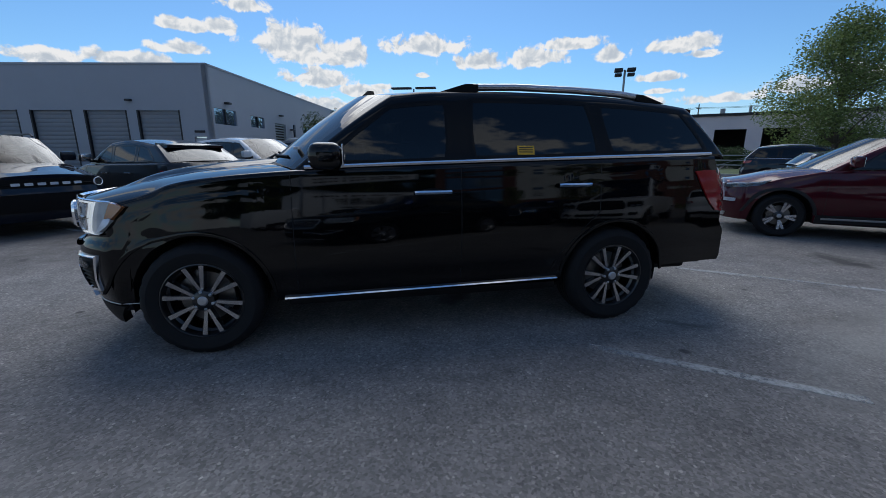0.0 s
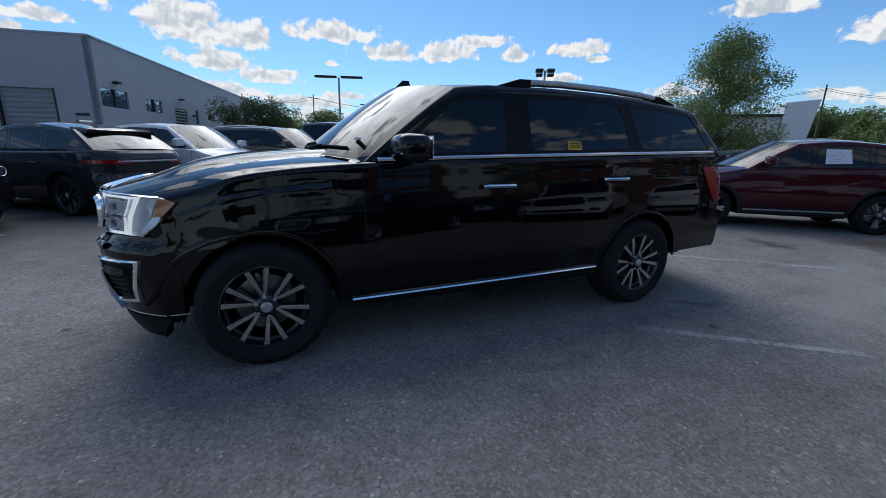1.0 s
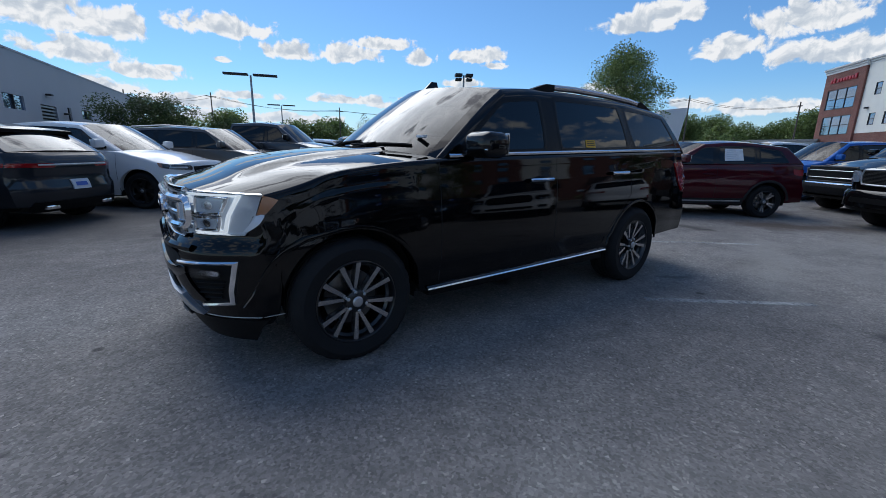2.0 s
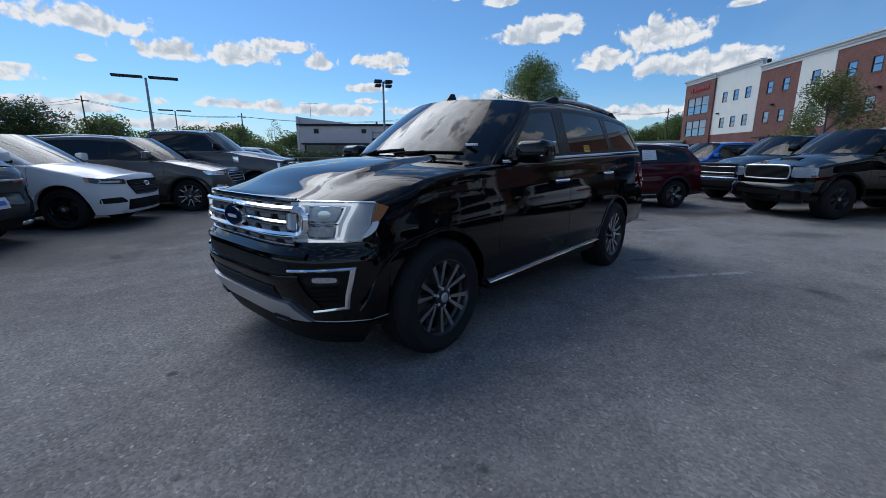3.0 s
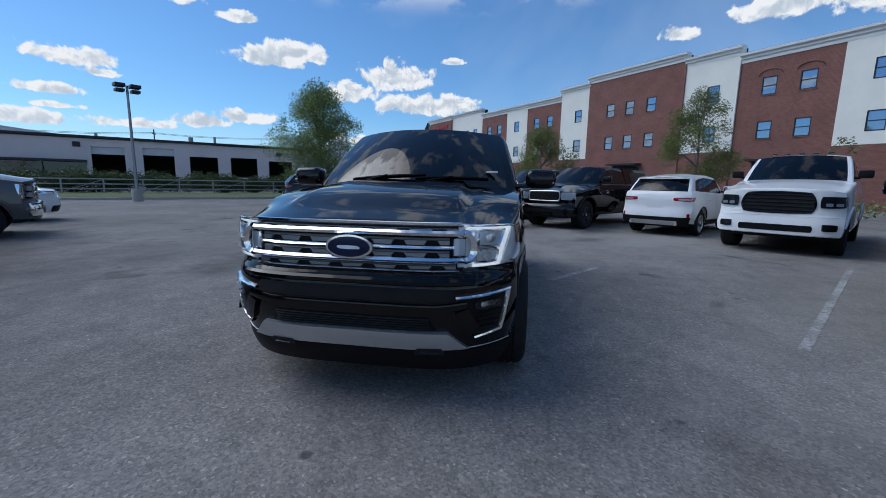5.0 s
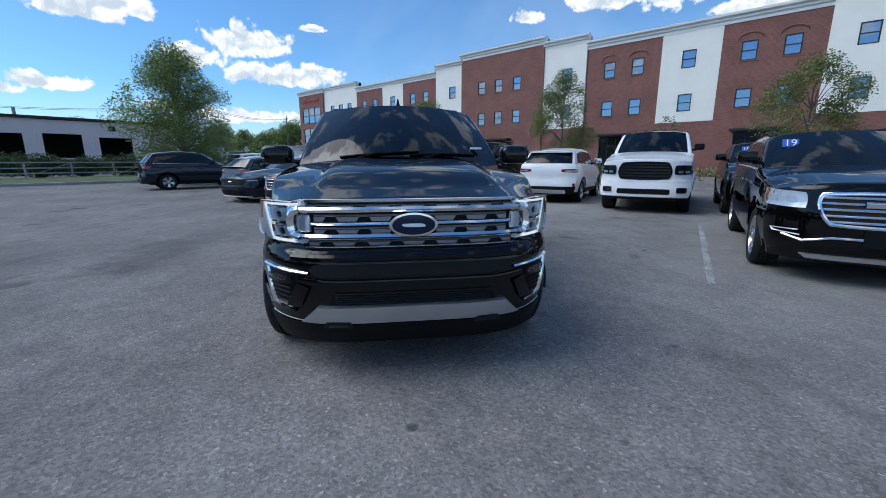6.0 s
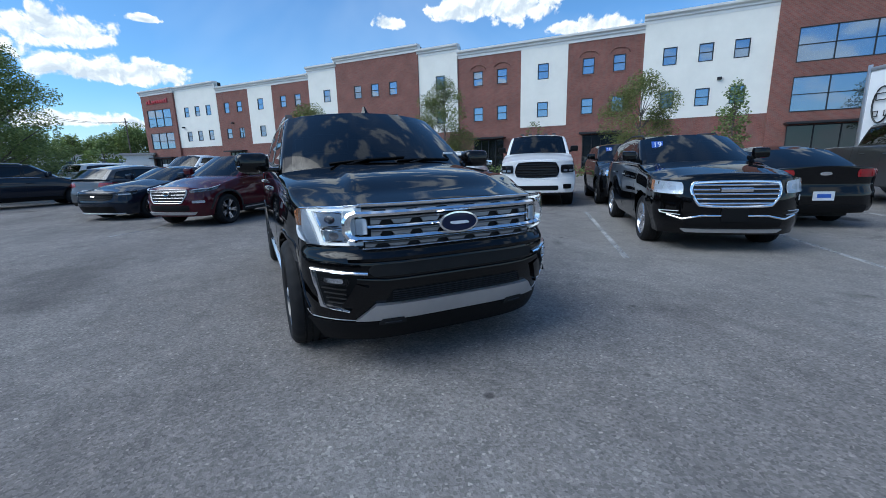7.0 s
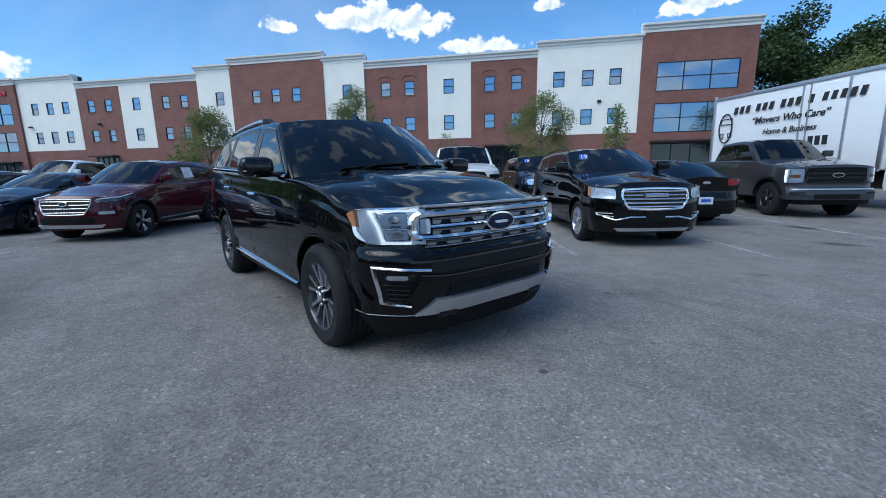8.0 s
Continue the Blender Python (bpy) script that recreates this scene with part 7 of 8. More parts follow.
def trucks():
    big = dict(rim=0.235, w=0.29, style=(6, 0.0, 0.07, 0.0), mat="rim_black")
    # grey lifted pickup beside the sedan
    car, S = pickup("grey_pickup", "dark grey lifted crew cab pickup with black wheels and mesh grille", at(-0.38, -12.15, FACE - 8), "slate", dict(rim=0.255, w=0.3, style=(6, 0.12, 0.05, 0.1), mat="rim_black"),
                    dict(grille=rect(-0.66, 0.88, 0.66, 1.22), bars=3, bar_h=0.045, surround="gloss", bar="plastic", back="under", rnd=0.2, lamp=((0.70, 0.88), (0.98, 0.86), (1.1, 1.20), (0.70, 1.22)), lamp_mat="lamp_dark", inner=[rect(0.76, 0.92, 0.9, 0.98), rect(0.76, 1.08, 0.9, 1.15)], amber=((0.76, 0.995), (0.94, 0.995), (0.95, 1.06), (0.76, 1.06)), badge=True, bumper="slate", fog=rect(0.66, 0.60, 0.92, 0.66), lip="satin", slot=rect(-0.5, 0.48, 0.5, 0.60)), R=0.445, H=2.03, lift=0.06, nose=1.30, belt=1.44)
    lamp_pair("light_guide", car, S, ((0.96, 0.88), (1.02, 0.88), (1.08, 1.19), (1.0, 1.19)), "drl", lens=None, off=0.026)
    # white heavy pickup
    car, S = pickup("white_pickup", "white heavy-duty crew cab pickup with black grille and roof marker lights", at(7.0, -6.72, FACE), "white", dict(rim=0.235, w=0.28, style=(8, 0.0, 0.06, 0.0), mat="rim_black"),
                    dict(grille=((-0.62, 0.84), (0.62, 0.84), (0.57, 1.25), (-0.57, 1.25)), bars=5, bar_h=0.04, surround="gloss", bar="gloss", back="under", rnd=0.4, bz=(0.42, 0.79), slot=rect(-0.60, 0.48, 0.60, 0.61), fog=rect(0.72, 0.52, 0.92, 0.65), lip="white", lamp=((0.66, 0.95), (1.0, 0.96), (1.14, 1.17), (0.66, 1.18)), lamp_mat="rim_dark", inner=[rect(0.74, 0.99, 0.84, 1.05), rect(0.88, 0.99, 0.98, 1.05)], bumper="white", plate=("under", 0.0), black_mirror=True, flare="white"), H=2.09, nose=1.33, belt=1.48, W=1.07, R=0.43)
    for y in (-0.5, -0.25, 0, 0.25, 0.5):
        part("marker_light", MB().rbox((S.A1[0] - 0.1, y - 0.06, S.H + 0.03), (S.A1[0] + 0.02, y + 0.06, S.H + 0.07), 0.02), "rim_dark", car)
    # black custom suv-truck with polished billet grille
    car, S = pickup("black_truck", "black lifted long truck with billet grille and clear headlights", at(10.7, -2.4, FACE), "black", big,
                    dict(grille=rect(-0.56, 0.84, 0.56, 1.13), bars=11, bar_h=0.009, surround="satin", bar="dark_metal", back="under", rnd=0.25, lip="chrome", bz=(0.42, 0.74), slot=rect(-0.62, 0.50, 0.62, 0.60), lamp=((0.60, 0.88), (0.96, 0.88), (1.02, 1.10), (0.60, 1.10)), inner=[rect(0.66, 0.92, 0.84, 1.07)], lamp_mat="lamp_white", amber=((0.90, 0.89), (1.01, 0.89), (1.01, 0.935), (0.90, 0.935)), bumper="gloss"), R=0.44, H=1.93, nose=1.16, belt=1.36, W=1.0)
    part("rear_cabin", MB().hexa([(2.7, -0.93, 1.3), (4.85, -0.93, 1.3), (4.85, 0.93, 1.3), (2.7, 0.93, 1.3), (2.6, -0.76, 1.915), (4.62, -0.74, 1.89), (4.62, 0.74, 1.89), (2.6, 0.76, 1.915)]), "black", car)
    for sg in (-1, 1):
        ws = [(3.1, 1.42), (4.55, 1.42), (4.45, 1.80), (3.1, 1.80)]
        part("rear_side_window", MB().hexa([(x, sg * (0.93 - (z - 1.3) * 0.285 + o), z) for o in (-0.005, 0.006) for x, z in ws]), "hero_trim", car)
    part("bonnet_scoop", MB().rbox((-0.35, -0.22, 1.2), (0.35, 0.22, 1.31), 0.05), "black", car)
    # black pickup with wide mesh grille
    car, S = pickup("black_pickup", "black crew cab pickup with wide dark grille", at(13.75, -0.95, FACE), "black", big,
                    dict(grille=rect(-0.70, 0.76, 0.70, 1.12), bars=2, bar_h=0.022, surround="dark_metal", bar="satin", lip="chrome", lamp=((0.74, 0.86), (0.99, 0.86), (1.1, 1.08), (0.74, 1.08)), inner=[rect(0.8, 0.92, 0.92, 1.0)], lamp_mat="rim_dark", bumper="plastic", badge=False, plate=("plate", 0.45)), R=0.42, H=1.93)
    # grey heavy pickup in the row across the aisle
    car, S = pickup("grey_heavy_pickup", "grey heavy-duty crew cab pickup with chrome grille and bumper", at(4.15, 10.5, BACK), "grey", dict(rim=0.25, w=0.28, style=(8, 0.0, 0.045, 0.0), mat=("rim_silver", "rim_dark")),
                    dict(grille=rect(-0.66, 0.80, 0.66, 1.14), bars=3, lamp=((0.70, 0.82), (0.99, 0.82), (1.08, 1.14), (0.70, 1.14)), inner=[rect(0.74, 0.86, 0.86, 0.96), rect(0.74, 1.0, 0.86, 1.1)], bumper="chrome", badge=True, black_mirror=True, flare="grey"), R=0.42, H=2.05, nose=1.26, belt=1.45, W=1.02)
    part("fender_vent", MB().rbox((0.44, 1.0, 1.12), (0.6, 1.03, 1.32), 0.02), "chrome", car)
    # dark pickup in front of the workshop doors
    pickup("dark_pickup", "black pickup parked in front of grey roller doors", at(-19.0, 27.2, 168), "black", big, dict(grille=rect(-0.6, 0.8, 0.6, 1.1), bars=2, surround="gloss", bar="gloss", lamp=((0.7, 0.86), (0.97, 0.86), (1.05, 1.06), (0.7, 1.06)), bumper="plastic"))
    # white pickup far behind the low coupe
    pickup("white_work_pickup", "white work pickup parked beyond the low coupe", at(20.0, 4.6, FACE), "white", big, dict(grille=rect(-0.6, 0.8, 0.6, 1.1), bars=2, lamp=((0.7, 0.86), (0.97, 0.86), (1.05, 1.06), (0.7, 1.06)), bumper="chrome"), H=1.95)


def white_crossover():
    s = preset(4.59, 2.71, 0.9, 0.94, 1.66, 0.352, 0.93, 1.06, 1.12, 1.2, 0.5, 1.3, 3.1, 3.45, drop=0.1, wlast=0.3, rwin=(0.05, 1.0), rwin_u=0.95, rp=[(0.2, 0.12), (0.42, 0.0), (0.62, 0.0), (0.72, 0.06), (1.0, 0.05), (1.25, 0.14)])
    car, S = base_car("white_crossover", "white compact crossover parked tail out, twin exhaust tips", at(11.9, -6.97, BACK), s, "white", dict(rim=0.235, w=0.225, style=(5, 0.12, 0.05, 0.0), mat="rim_silver"), cuts=(1.5, 2.4))
    lamp_pair("tail_light", car, S, ((0.46, 0.955), (1.0, 0.93), (1.2, 1.05), (0.46, 1.04)), "red_lens", rear=True, lens=None, inner=[rect(0.58, 0.965, 0.86, 1.0)], inner_mat="satin")
    part("spoiler", MB().hexa([(3.02, -0.66, 1.52), (3.3, -0.64, 1.53), (3.3, 0.64, 1.53), (3.02, 0.66, 1.52), (2.95, -0.66, 1.6), (3.3, -0.62, 1.56), (3.3, 0.62, 1.56), (2.95, 0.66, 1.6)]), "white", car)
    part("rear_valance", patch(MB(), S.rear, ((-0.84, 0.3), (0.84, 0.3), (0.88, 0.52), (-0.88, 0.52)), S.centre, 0.012, -0.03, 16, 3), "plastic", car)
    part("diffuser", patch(MB(), S.rear, rect(-0.6, 0.32, 0.6, 0.42), S.centre, 0.03, 0.0, 10, 2), "satin", car)
    for y in (-0.58, 0.58):
        p = Vector(S.rear(y, 0.35))
        part("exhaust_tip", MB().tube([(p.x - 0.15, y, 0.35), (p.x + 0.05, y, 0.35)], 0.045, 12), "chrome", car)
    part("plate_recess", patch(MB(), S.rear, rect(-0.22, 0.72, 0.22, 0.88), S.centre, 0.003, -0.01, 4, 3), "white", car)
    lamp_pair("reflector", car, S, rect(0.80, 0.50, 0.86, 0.62), "red_lens", rear=True, lens=None)
    finish_crossover(car, S, "plastic", seam=(0.5, 1.5, 2.45), hand=(1.35, 2.3), hmat="white")


def card_suv():
    s = preset(4.8, 2.8, 0.92, 0.95, 1.74, 0.38, 1.06, 1.16, 1.22, 1.27, 0.5, 1.25, 3.5, 3.75, category="suv")
    car, S = base_car("dark_suv", "black suv with number card, tucked behind another black suv", at(5.5, -8.9, FACE), s, "black", dict(rim=0.25, w=0.25, style=(5, 0.0, 0.07, 0.0), mat="rim_dark"), cuts=(1.55, 2.6), screen="tint")
    grille(car, S, rect(-0.5, 0.66, 0.5, 1.0), 4)
    lamp_pair("headlight", car, S, ((0.56, 0.84), (0.96, 0.84), (1.1, 1.0), (0.56, 1.0)), "lamp_chrome", inner=[rect(0.66, 0.88, 0.8, 0.96)])
    part("lower_intake", patch(MB(), S.front, rect(-0.6, 0.40, 0.6, 0.56), S.centre, 0.004, -0.02, 12, 3, 0.1), "chrome", car)
    finish_crossover(car, S, "plastic", seam=(0.5, 1.55, 2.6), hand=(1.4, 2.4), hmat="chrome")
    p = over(S, 1.02, S.rail(1.02), 0.2, 0.05, 0.7)
    number_card(car, Matrix.Translation((p[0] - 0.115, p[1] + 0.05, p[2] - 0.05)) @ pose(0, 0, 0, -32, 0, -90), "18", 0.18, 0.125)


def coupe():
    s = preset(4.79, 2.72, 0.95, 0.955, 1.38, 0.345, 0.80, 0.97, 0.98, 1.04, 0.75, 1.55, 2.35, 3.35, drop=0.06, sill=0.19, category="coupe", deck=[(3.2, 1.06), (3.84, 1.06)], dome=(0.5, 0.5, 0.03), wlast=0.75, rwin=(0.05, 0.9))
    car, S = base_car("dark_coupe", "very dark blue low sports coupe with black grille", at(11.35, 4.4, FACE), s, "navy", dict(rim=0.25, w=0.26, style=(5, 0.1, 0.045, 0.0), mat="rim_black"), cuts=(1.95,))
    grille(car, S, ((-0.55, 0.55), (0.55, 0.55), (0.62, 0.74), (-0.62, 0.74)), 3, surround=None, bar_mat="plastic")
    lamp_pair("headlight", car, S, ((0.66, 0.66), (1.05, 0.70), (1.15, 0.80), (0.64, 0.75)), "rim_dark", inner=[rect(0.7, 0.69, 0.9, 0.72)])
    part("lower_intake", patch(MB(), S.front, rect(-0.6, 0.24, 0.6, 0.40), S.centre, 0.003, -0.02, 12, 3, 0.1), "plastic", car)
    part("splitter", strip(MB(), S.front, [(-0.75, 0.2), (0.75, 0.2)], 0.03, S.centre, 0.03, 0.0), "satin", car)
    part("badge", strip(MB(), S.front, [(-0.07, 0.645), (0.07, 0.655)], 0.045, S.centre, 0.03, 0.0), "chrome", car)
    finish_crossover(car, S, arches=False, seam=(0.6, 2.0), hand=(1.85,), hmat="navy")


def hatchback():
    s = preset(4.26, 2.63, 0.86, 0.9, 1.46, 0.325, 0.84, 0.98, 1.0, 1.06, 0.5, 1.25, 2.95, 3.28, drop=0.1, category="hatchback", rwin=(0.1, 0.92))
    car, S = base_car("grey_hatchback", "grey hatchback parked tail out with red lights", at(15.75, 3.7, BACK), s, "grey", dict(rim=0.215, w=0.215, mat="rim_silver"), cuts=(1.45, 2.35), screen="screen")
    lamp_pair("tail_light", car, S, ((0.45, 0.84), (1.0, 0.84), (1.1, 0.97), (0.47, 0.97)), "red_lens", rear=True, lens=None)
    plate_at(car, S.rear, S.centre, 0, 0.66)
    part("rear_valance", patch(MB(), S.rear, rect(-0.7, 0.26, 0.7, 0.38), S.centre, 0.006, -0.02, 10, 2, 0.1), "plastic", car)
    finish_crossover(car, S, arches=False, seam=(0.5, 1.45, 2.35), hand=(1.3, 2.2), hmat="grey")


def navy_suv():
    s = preset(4.62, 2.70, 0.92, 0.93, 1.67, 0.362, 0.97, 1.08, 1.12, 1.18, 0.5, 1.25, 3.15, 3.5, drop=0.09, rwin=(0.1, 0.9))
    car, S = base_car("navy_suv", "dark blue compact suv with roof rails, at the kerb", at(19.55, 8.2, 124), s, "navy", dict(rim=0.23, w=0.225, style=(5, 0.13, 0.06, 0.0), mat="rim_silver"), cuts=(1.5, 2.4))
    lamp_pair("tail_light", car, S, ((0.56, 0.95), (1.05, 0.98), (1.15, 1.1), (0.56, 1.05)), "red_lens", rear=True, lens=None)
    plate_at(car, S.rear, S.centre, 0, 0.66)
    part("rear_valance", patch(MB(), S.rear, rect(-0.8, 0.3, 0.8, 0.5), S.centre, 0.01, -0.02, 12, 3, 0.05), "plastic", car)
    part("bumper_strip", strip(MB(), S.rear, [(-0.6, 0.46), (0.6, 0.46)], 0.03, S.centre, 0.025, 0.0), "chrome", car)
    finish_crossover(car, S, "plastic", seam=(0.5, 1.5, 2.4), hand=(1.35, 2.25), hmat="navy")
    for sg in (-1, 1):
        pts = [(x, sg * 0.6, S.roofc(x) + h) for x, h in ((1.4, 0.02), (1.5, 0.06), (2.3, 0.07), (3.0, 0.05), (3.08, 0.02))]
        part("roof_rail", MB().tube(pts, 0.017, 7), "satin", car)
        part("window_line", strip(MB(), S.glass_side(sg), [(1.0, S.edge(1.0) + 0.012), (3.2, S.edge(3.2) + 0.012)], 0.02, S.centre, 0.012, -0.004, step=0.3), "chrome", car)


def more_cars():
    # blue suv in the slot beside the black pickup
    s = preset(5.1, 3.0, 0.95, 1.0, 1.85, 0.385, 1.08, 1.18, 1.22, 1.28, 0.55, 1.3, 3.7, 4.0, category="suv")
    car, S = base_car("blue_suv", "bright blue suv parked beside the black pickup", at(16.5, 1.5, FACE), s, "blue", dict(rim=0.25, w=0.24, mat="rim_silver"), cuts=(1.6, 2.6), screen="screen")
    grille(car, S, rect(-0.5, 0.66, 0.5, 0.98), 3)
    lamp_pair("headlight", car, S, ((0.56, 0.84), (0.98, 0.86), (1.12, 1.0), (0.56, 0.98)), "lamp_chrome")
    finish_crossover(car, S, "plastic", seam=(0.5, 1.6, 2.6), hand=(1.45, 2.45), hmat="blue")
    # white wagon beyond the hatchback
    s = preset(4.85, 2.85, 0.95, 0.95, 1.72, 0.36, 1.0, 1.1, 1.15, 1.22, 0.5, 1.3, 3.5, 3.8, category="suv")
    car, S = base_car("white_suv", "white suv partly hidden behind the grey hatchback", at(26.4, 6.9, BACK), s, "white", dict(rim=0.24, w=0.24, mat="rim_silver"), cuts=(1.55, 2.55))
    lamp_pair("tail_light", car, S, ((0.6, 0.9), (1.05, 0.9), (1.1, 1.15), (0.6, 1.1)), "red_lens", rear=True, lens=None)
    finish_crossover(car, S, arches=False, seam=(0.5, 1.55), hand=(1.4,), hmat="white")
    # white crossover nose by the island
    s = preset(4.6, 2.7, 0.95, 0.92, 1.66, 0.35, 0.92, 1.05, 1.1, 1.18, 0.5, 1.3, 3.2, 3.49)
    car, S = base_car("white_small_suv", "white compact suv with dark lower bumper beside the grey pickup", at(6.95, 13.6, BACK), s, "white", dict(rim=0.235, w=0.225, mat="rim_silver"), cuts=(1.5, 2.4))
    lamp_pair("headlight", car, S, ((0.5, 0.78), (0.98, 0.8), (1.15, 0.92), (0.5, 0.86)), "lamp_chrome", inner=[rect(0.62, 0.8, 0.8, 0.85)])
    grille(car, S, rect(-0.4, 0.55, 0.4, 0.84), 3)
    part("lower_intake", patch(MB(), S.front, rect(-0.75, 0.28, 0.75, 0.46), S.centre, 0.01, -0.02, 14, 3, 0.1), "plastic", car)
    finish_crossover(car, S, "plastic", seam=(0.5, 1.5), hand=(1.35,), hmat="white")


def left_row():
    # black boxy suv facing the aisle
    s = preset(4.39, 2.67, 0.85, 0.94, 1.66, 0.37, 1.0, 1.08, 1.13, 1.17, 0.52, 1.1, 3.25, 3.45, category="suv", fp=[(0.2, 0.12), (0.35, 0.03), (0.5, 0.0), (0.72, 0.0), (0.78, 0.05), (1.0, 0.05), (1.1, 0.1)], bf=0.24, pf=5)
    car, S = base_car("boxy_suv", "dark blue-black boxy small suv with round headlights, nose to the aisle", at(-4.6, 4.65, BACK), s, "navy", dict(rim=0.235, w=0.24, mat="rim_dark"), cuts=(1.5, 2.4), screen="screen")
    gr = grille(car, S, rect(-0.86, 0.75, 0.86, 0.94), 1, surround=None, bar_mat="plastic", rnd=0.06)
    for k in range(6):
        y = -0.42 + 0.165 * k
        part("grille_letter", patch(MB(), S.front, rect(y - 0.055, 0.83, y + 0.055, 0.875), S.centre, 0.022, 0.0, 2, 2, 0.2), "lamp_white", gr, "plain pale block")
    for sg in (-1, 1):
        fn = S.wrap(sg)
        hl = part("headlight", patch(MB(), fn, rect(0.66, 0.77, 0.86, 0.93), S.centre, 0.02, 0.0, 8, 8, 0.9), "lamp_chrome", car)
        part("light_ring", strip(MB(), fn, loop_of(rect(0.675, 0.78, 0.845, 0.92), 1.0, 6), 0.02, S.centre, 0.03, 0.0, True, 0.1), "lamp_white", hl)
    part("bumper_step", patch(MB(), S.front, rect(-0.88, 0.42, 0.88, 0.70), S.centre, 0.03, -0.02, 16, 3, 0.06), "plastic", car)
    finish_crossover(car, S, "plastic", seam=(0.5, 1.5, 2.4), hand=(1.35, 2.25), hmat="navy")
    for sg in (-1, 1):
        part("roof_rail", MB().tube([(1.2, sg * 0.66, S.H + 0.0), (1.3, sg * 0.66, S.H + 0.05), (3.0, sg * 0.66, S.H + 0.05), (3.1, sg * 0.66, S.H)], 0.018, 7), "dark_metal", car)
    # dark grey sporty suv, tail to the aisle
    s = preset(4.70, 2.807, 0.95, 0.965, 1.61, 0.372, 0.92, 1.04, 1.08, 1.16, 0.45, 1.3, 2.9, 3.45, drop=0.1, wlast=0.4, rwin=(0.16, 0.9), rwin_u=0.86, rp=[(0.2, 0.14), (0.42, 0.02), (0.62, 0.0), (0.74, 0.05), (1.0, 0.04), (1.18, 0.18)], br=0.34, category="suv")
    car, S = base_car("sporty_suv", "dark grey sporty suv parked tail out, multi-spoke black wheels", at(-4.81, 8.18, FACE), s, "dgrey", dict(rim=0.262, w=0.26, style=(7, 0.14, 0.03, 0.0), mat="rim_dark"), cuts=(1.45, 2.35), glass="tint")
    lamp_pair("tail_light", car, S, ((0.35, 0.93), (1.0, 0.94), (1.25, 1.0), (0.35, 1.0)), "red_lens", rear=True, lens=None)
    part("light_bar", strip(MB(), S.rear, [(-0.6, 0.975), (0.6, 0.975)], 0.03, S.centre, 0.014, 0.0), "satin", car, "plain pale bar")
    plate_at(car, S.rear, S.centre, 0, 0.66)
    part("rear_valance", patch(MB(), S.rear, rect(-0.75, 0.26, 0.75, 0.42), S.centre, 0.01, -0.02, 12, 3, 0.1), "plastic", car)
    for y in (-0.5, 0.5):
        p = Vector(S.rear(y, 0.33))
        part("exhaust_tip", MB().rbox((p.x - 0.15, y - 0.11, 0.29), (p.x + 0.03, y + 0.11, 0.36), 0.025), "chrome", car)
    part("roof_spoiler", MB().hexa([(2.86, -0.66, 1.42), (3.14, -0.64, 1.45), (3.14, 0.64, 1.45), (2.86, 0.66, 1.42), (2.78, -0.66, 1.55), (3.14, -0.62, 1.505), (3.14, 0.62, 1.505), (2.78, 0.66, 1.55)]), "gloss", car)
    finish_crossover(car, S, arches=False, seam=(0.5, 1.45, 2.4), hand=(1.3, 2.2), hmat="dgrey")
    # white crossover, nose to the aisle
    s = preset(4.78, 2.85, 0.98, 0.965, 1.73, 0.38, 0.99, 1.1, 1.16, 1.24, 0.42, 1.3, 3.25, 3.65, category="crossover", drop=0.1)
    car, S = base_car("white_sport_crossover", "white crossover with black mesh grille and black wheels", at(-0.5, 8.05, BACK), s, "white", dict(rim=0.26, w=0.26, style=(5, 0.1, 0.05, 0.0), mat="rim_black"), cuts=(1.5, 2.5), screen="screen")
    grille(car, S, ((-0.42, 0.60), (0.42, 0.60), (0.58, 0.88), (-0.58, 0.88)), 5, bar_h=0.012, surround="gloss", bar_mat="cladding", back="under", rnd=0.3)
    ellipse_badge(car, S.front, S.centre, 0, 0.79, 0.1, 0.045, off=0.04)
    lamp_pair("headlight", car, S, ((0.58, 0.80), (1.05, 0.84), (1.22, 0.95), (0.58, 0.90)), "rim_dark", inner=[rect(0.66, 0.84, 0.9, 0.875)])
    lamp_pair("side_marker", car, S, ((1.06, 0.85), (1.14, 0.86), (1.22, 0.95), (1.08, 0.93)), "amber", lens=None, off=0.026)
    for sg in (-1, 1):
        fb = part("fog_recess", patch(MB(), S.wrap(sg), ((0.60, 0.47), (0.98, 0.46), (0.94, 0.56), (0.70, 0.575)), S.centre, 0.006, -0.02, 6, 4, 0.3), "under", car)
        part("light_strip", strip(MB(), S.wrap(sg), [(0.98, 0.44), (1.0, 0.56)], 0.025, S.centre, 0.02, 0.0), "lamp_white", fb)
    part("lower_intake", patch(MB(), S.front, rect(-0.6, 0.32, 0.6, 0.52), S.centre, 0.004, -0.02, 12, 3, 0.1), "plastic", car)
    part("chin", strip(MB(), S.front, [(-0.7, 0.30), (0.7, 0.30)], 0.03, S.centre, 0.03, 0.0), "satin", car)
    finish_crossover(car, S, "white", seam=(0.45, 1.5, 2.5), hand=(1.35, 2.35), hmat="white")
    # brown-grey three-row suv
    s = preset(5.05, 3.025, 0.9, 1.0, 1.78, 0.385, 1.04, 1.15, 1.2, 1.27, 0.5, 1.35, 3.5, 3.9, category="suv", rows=3)
    car, S = base_car("brown_suv", "brown-grey three-row suv with bright multi-spoke wheels, nose to the aisle", at(1.97, 9.37, BACK), s, "brown", dict(rim=0.275, w=0.25, style=(5, 0.3, 0.026, 0.0), mat=("chrome", "rim_dark")), cuts=(1.6, 2.65), screen="screen")
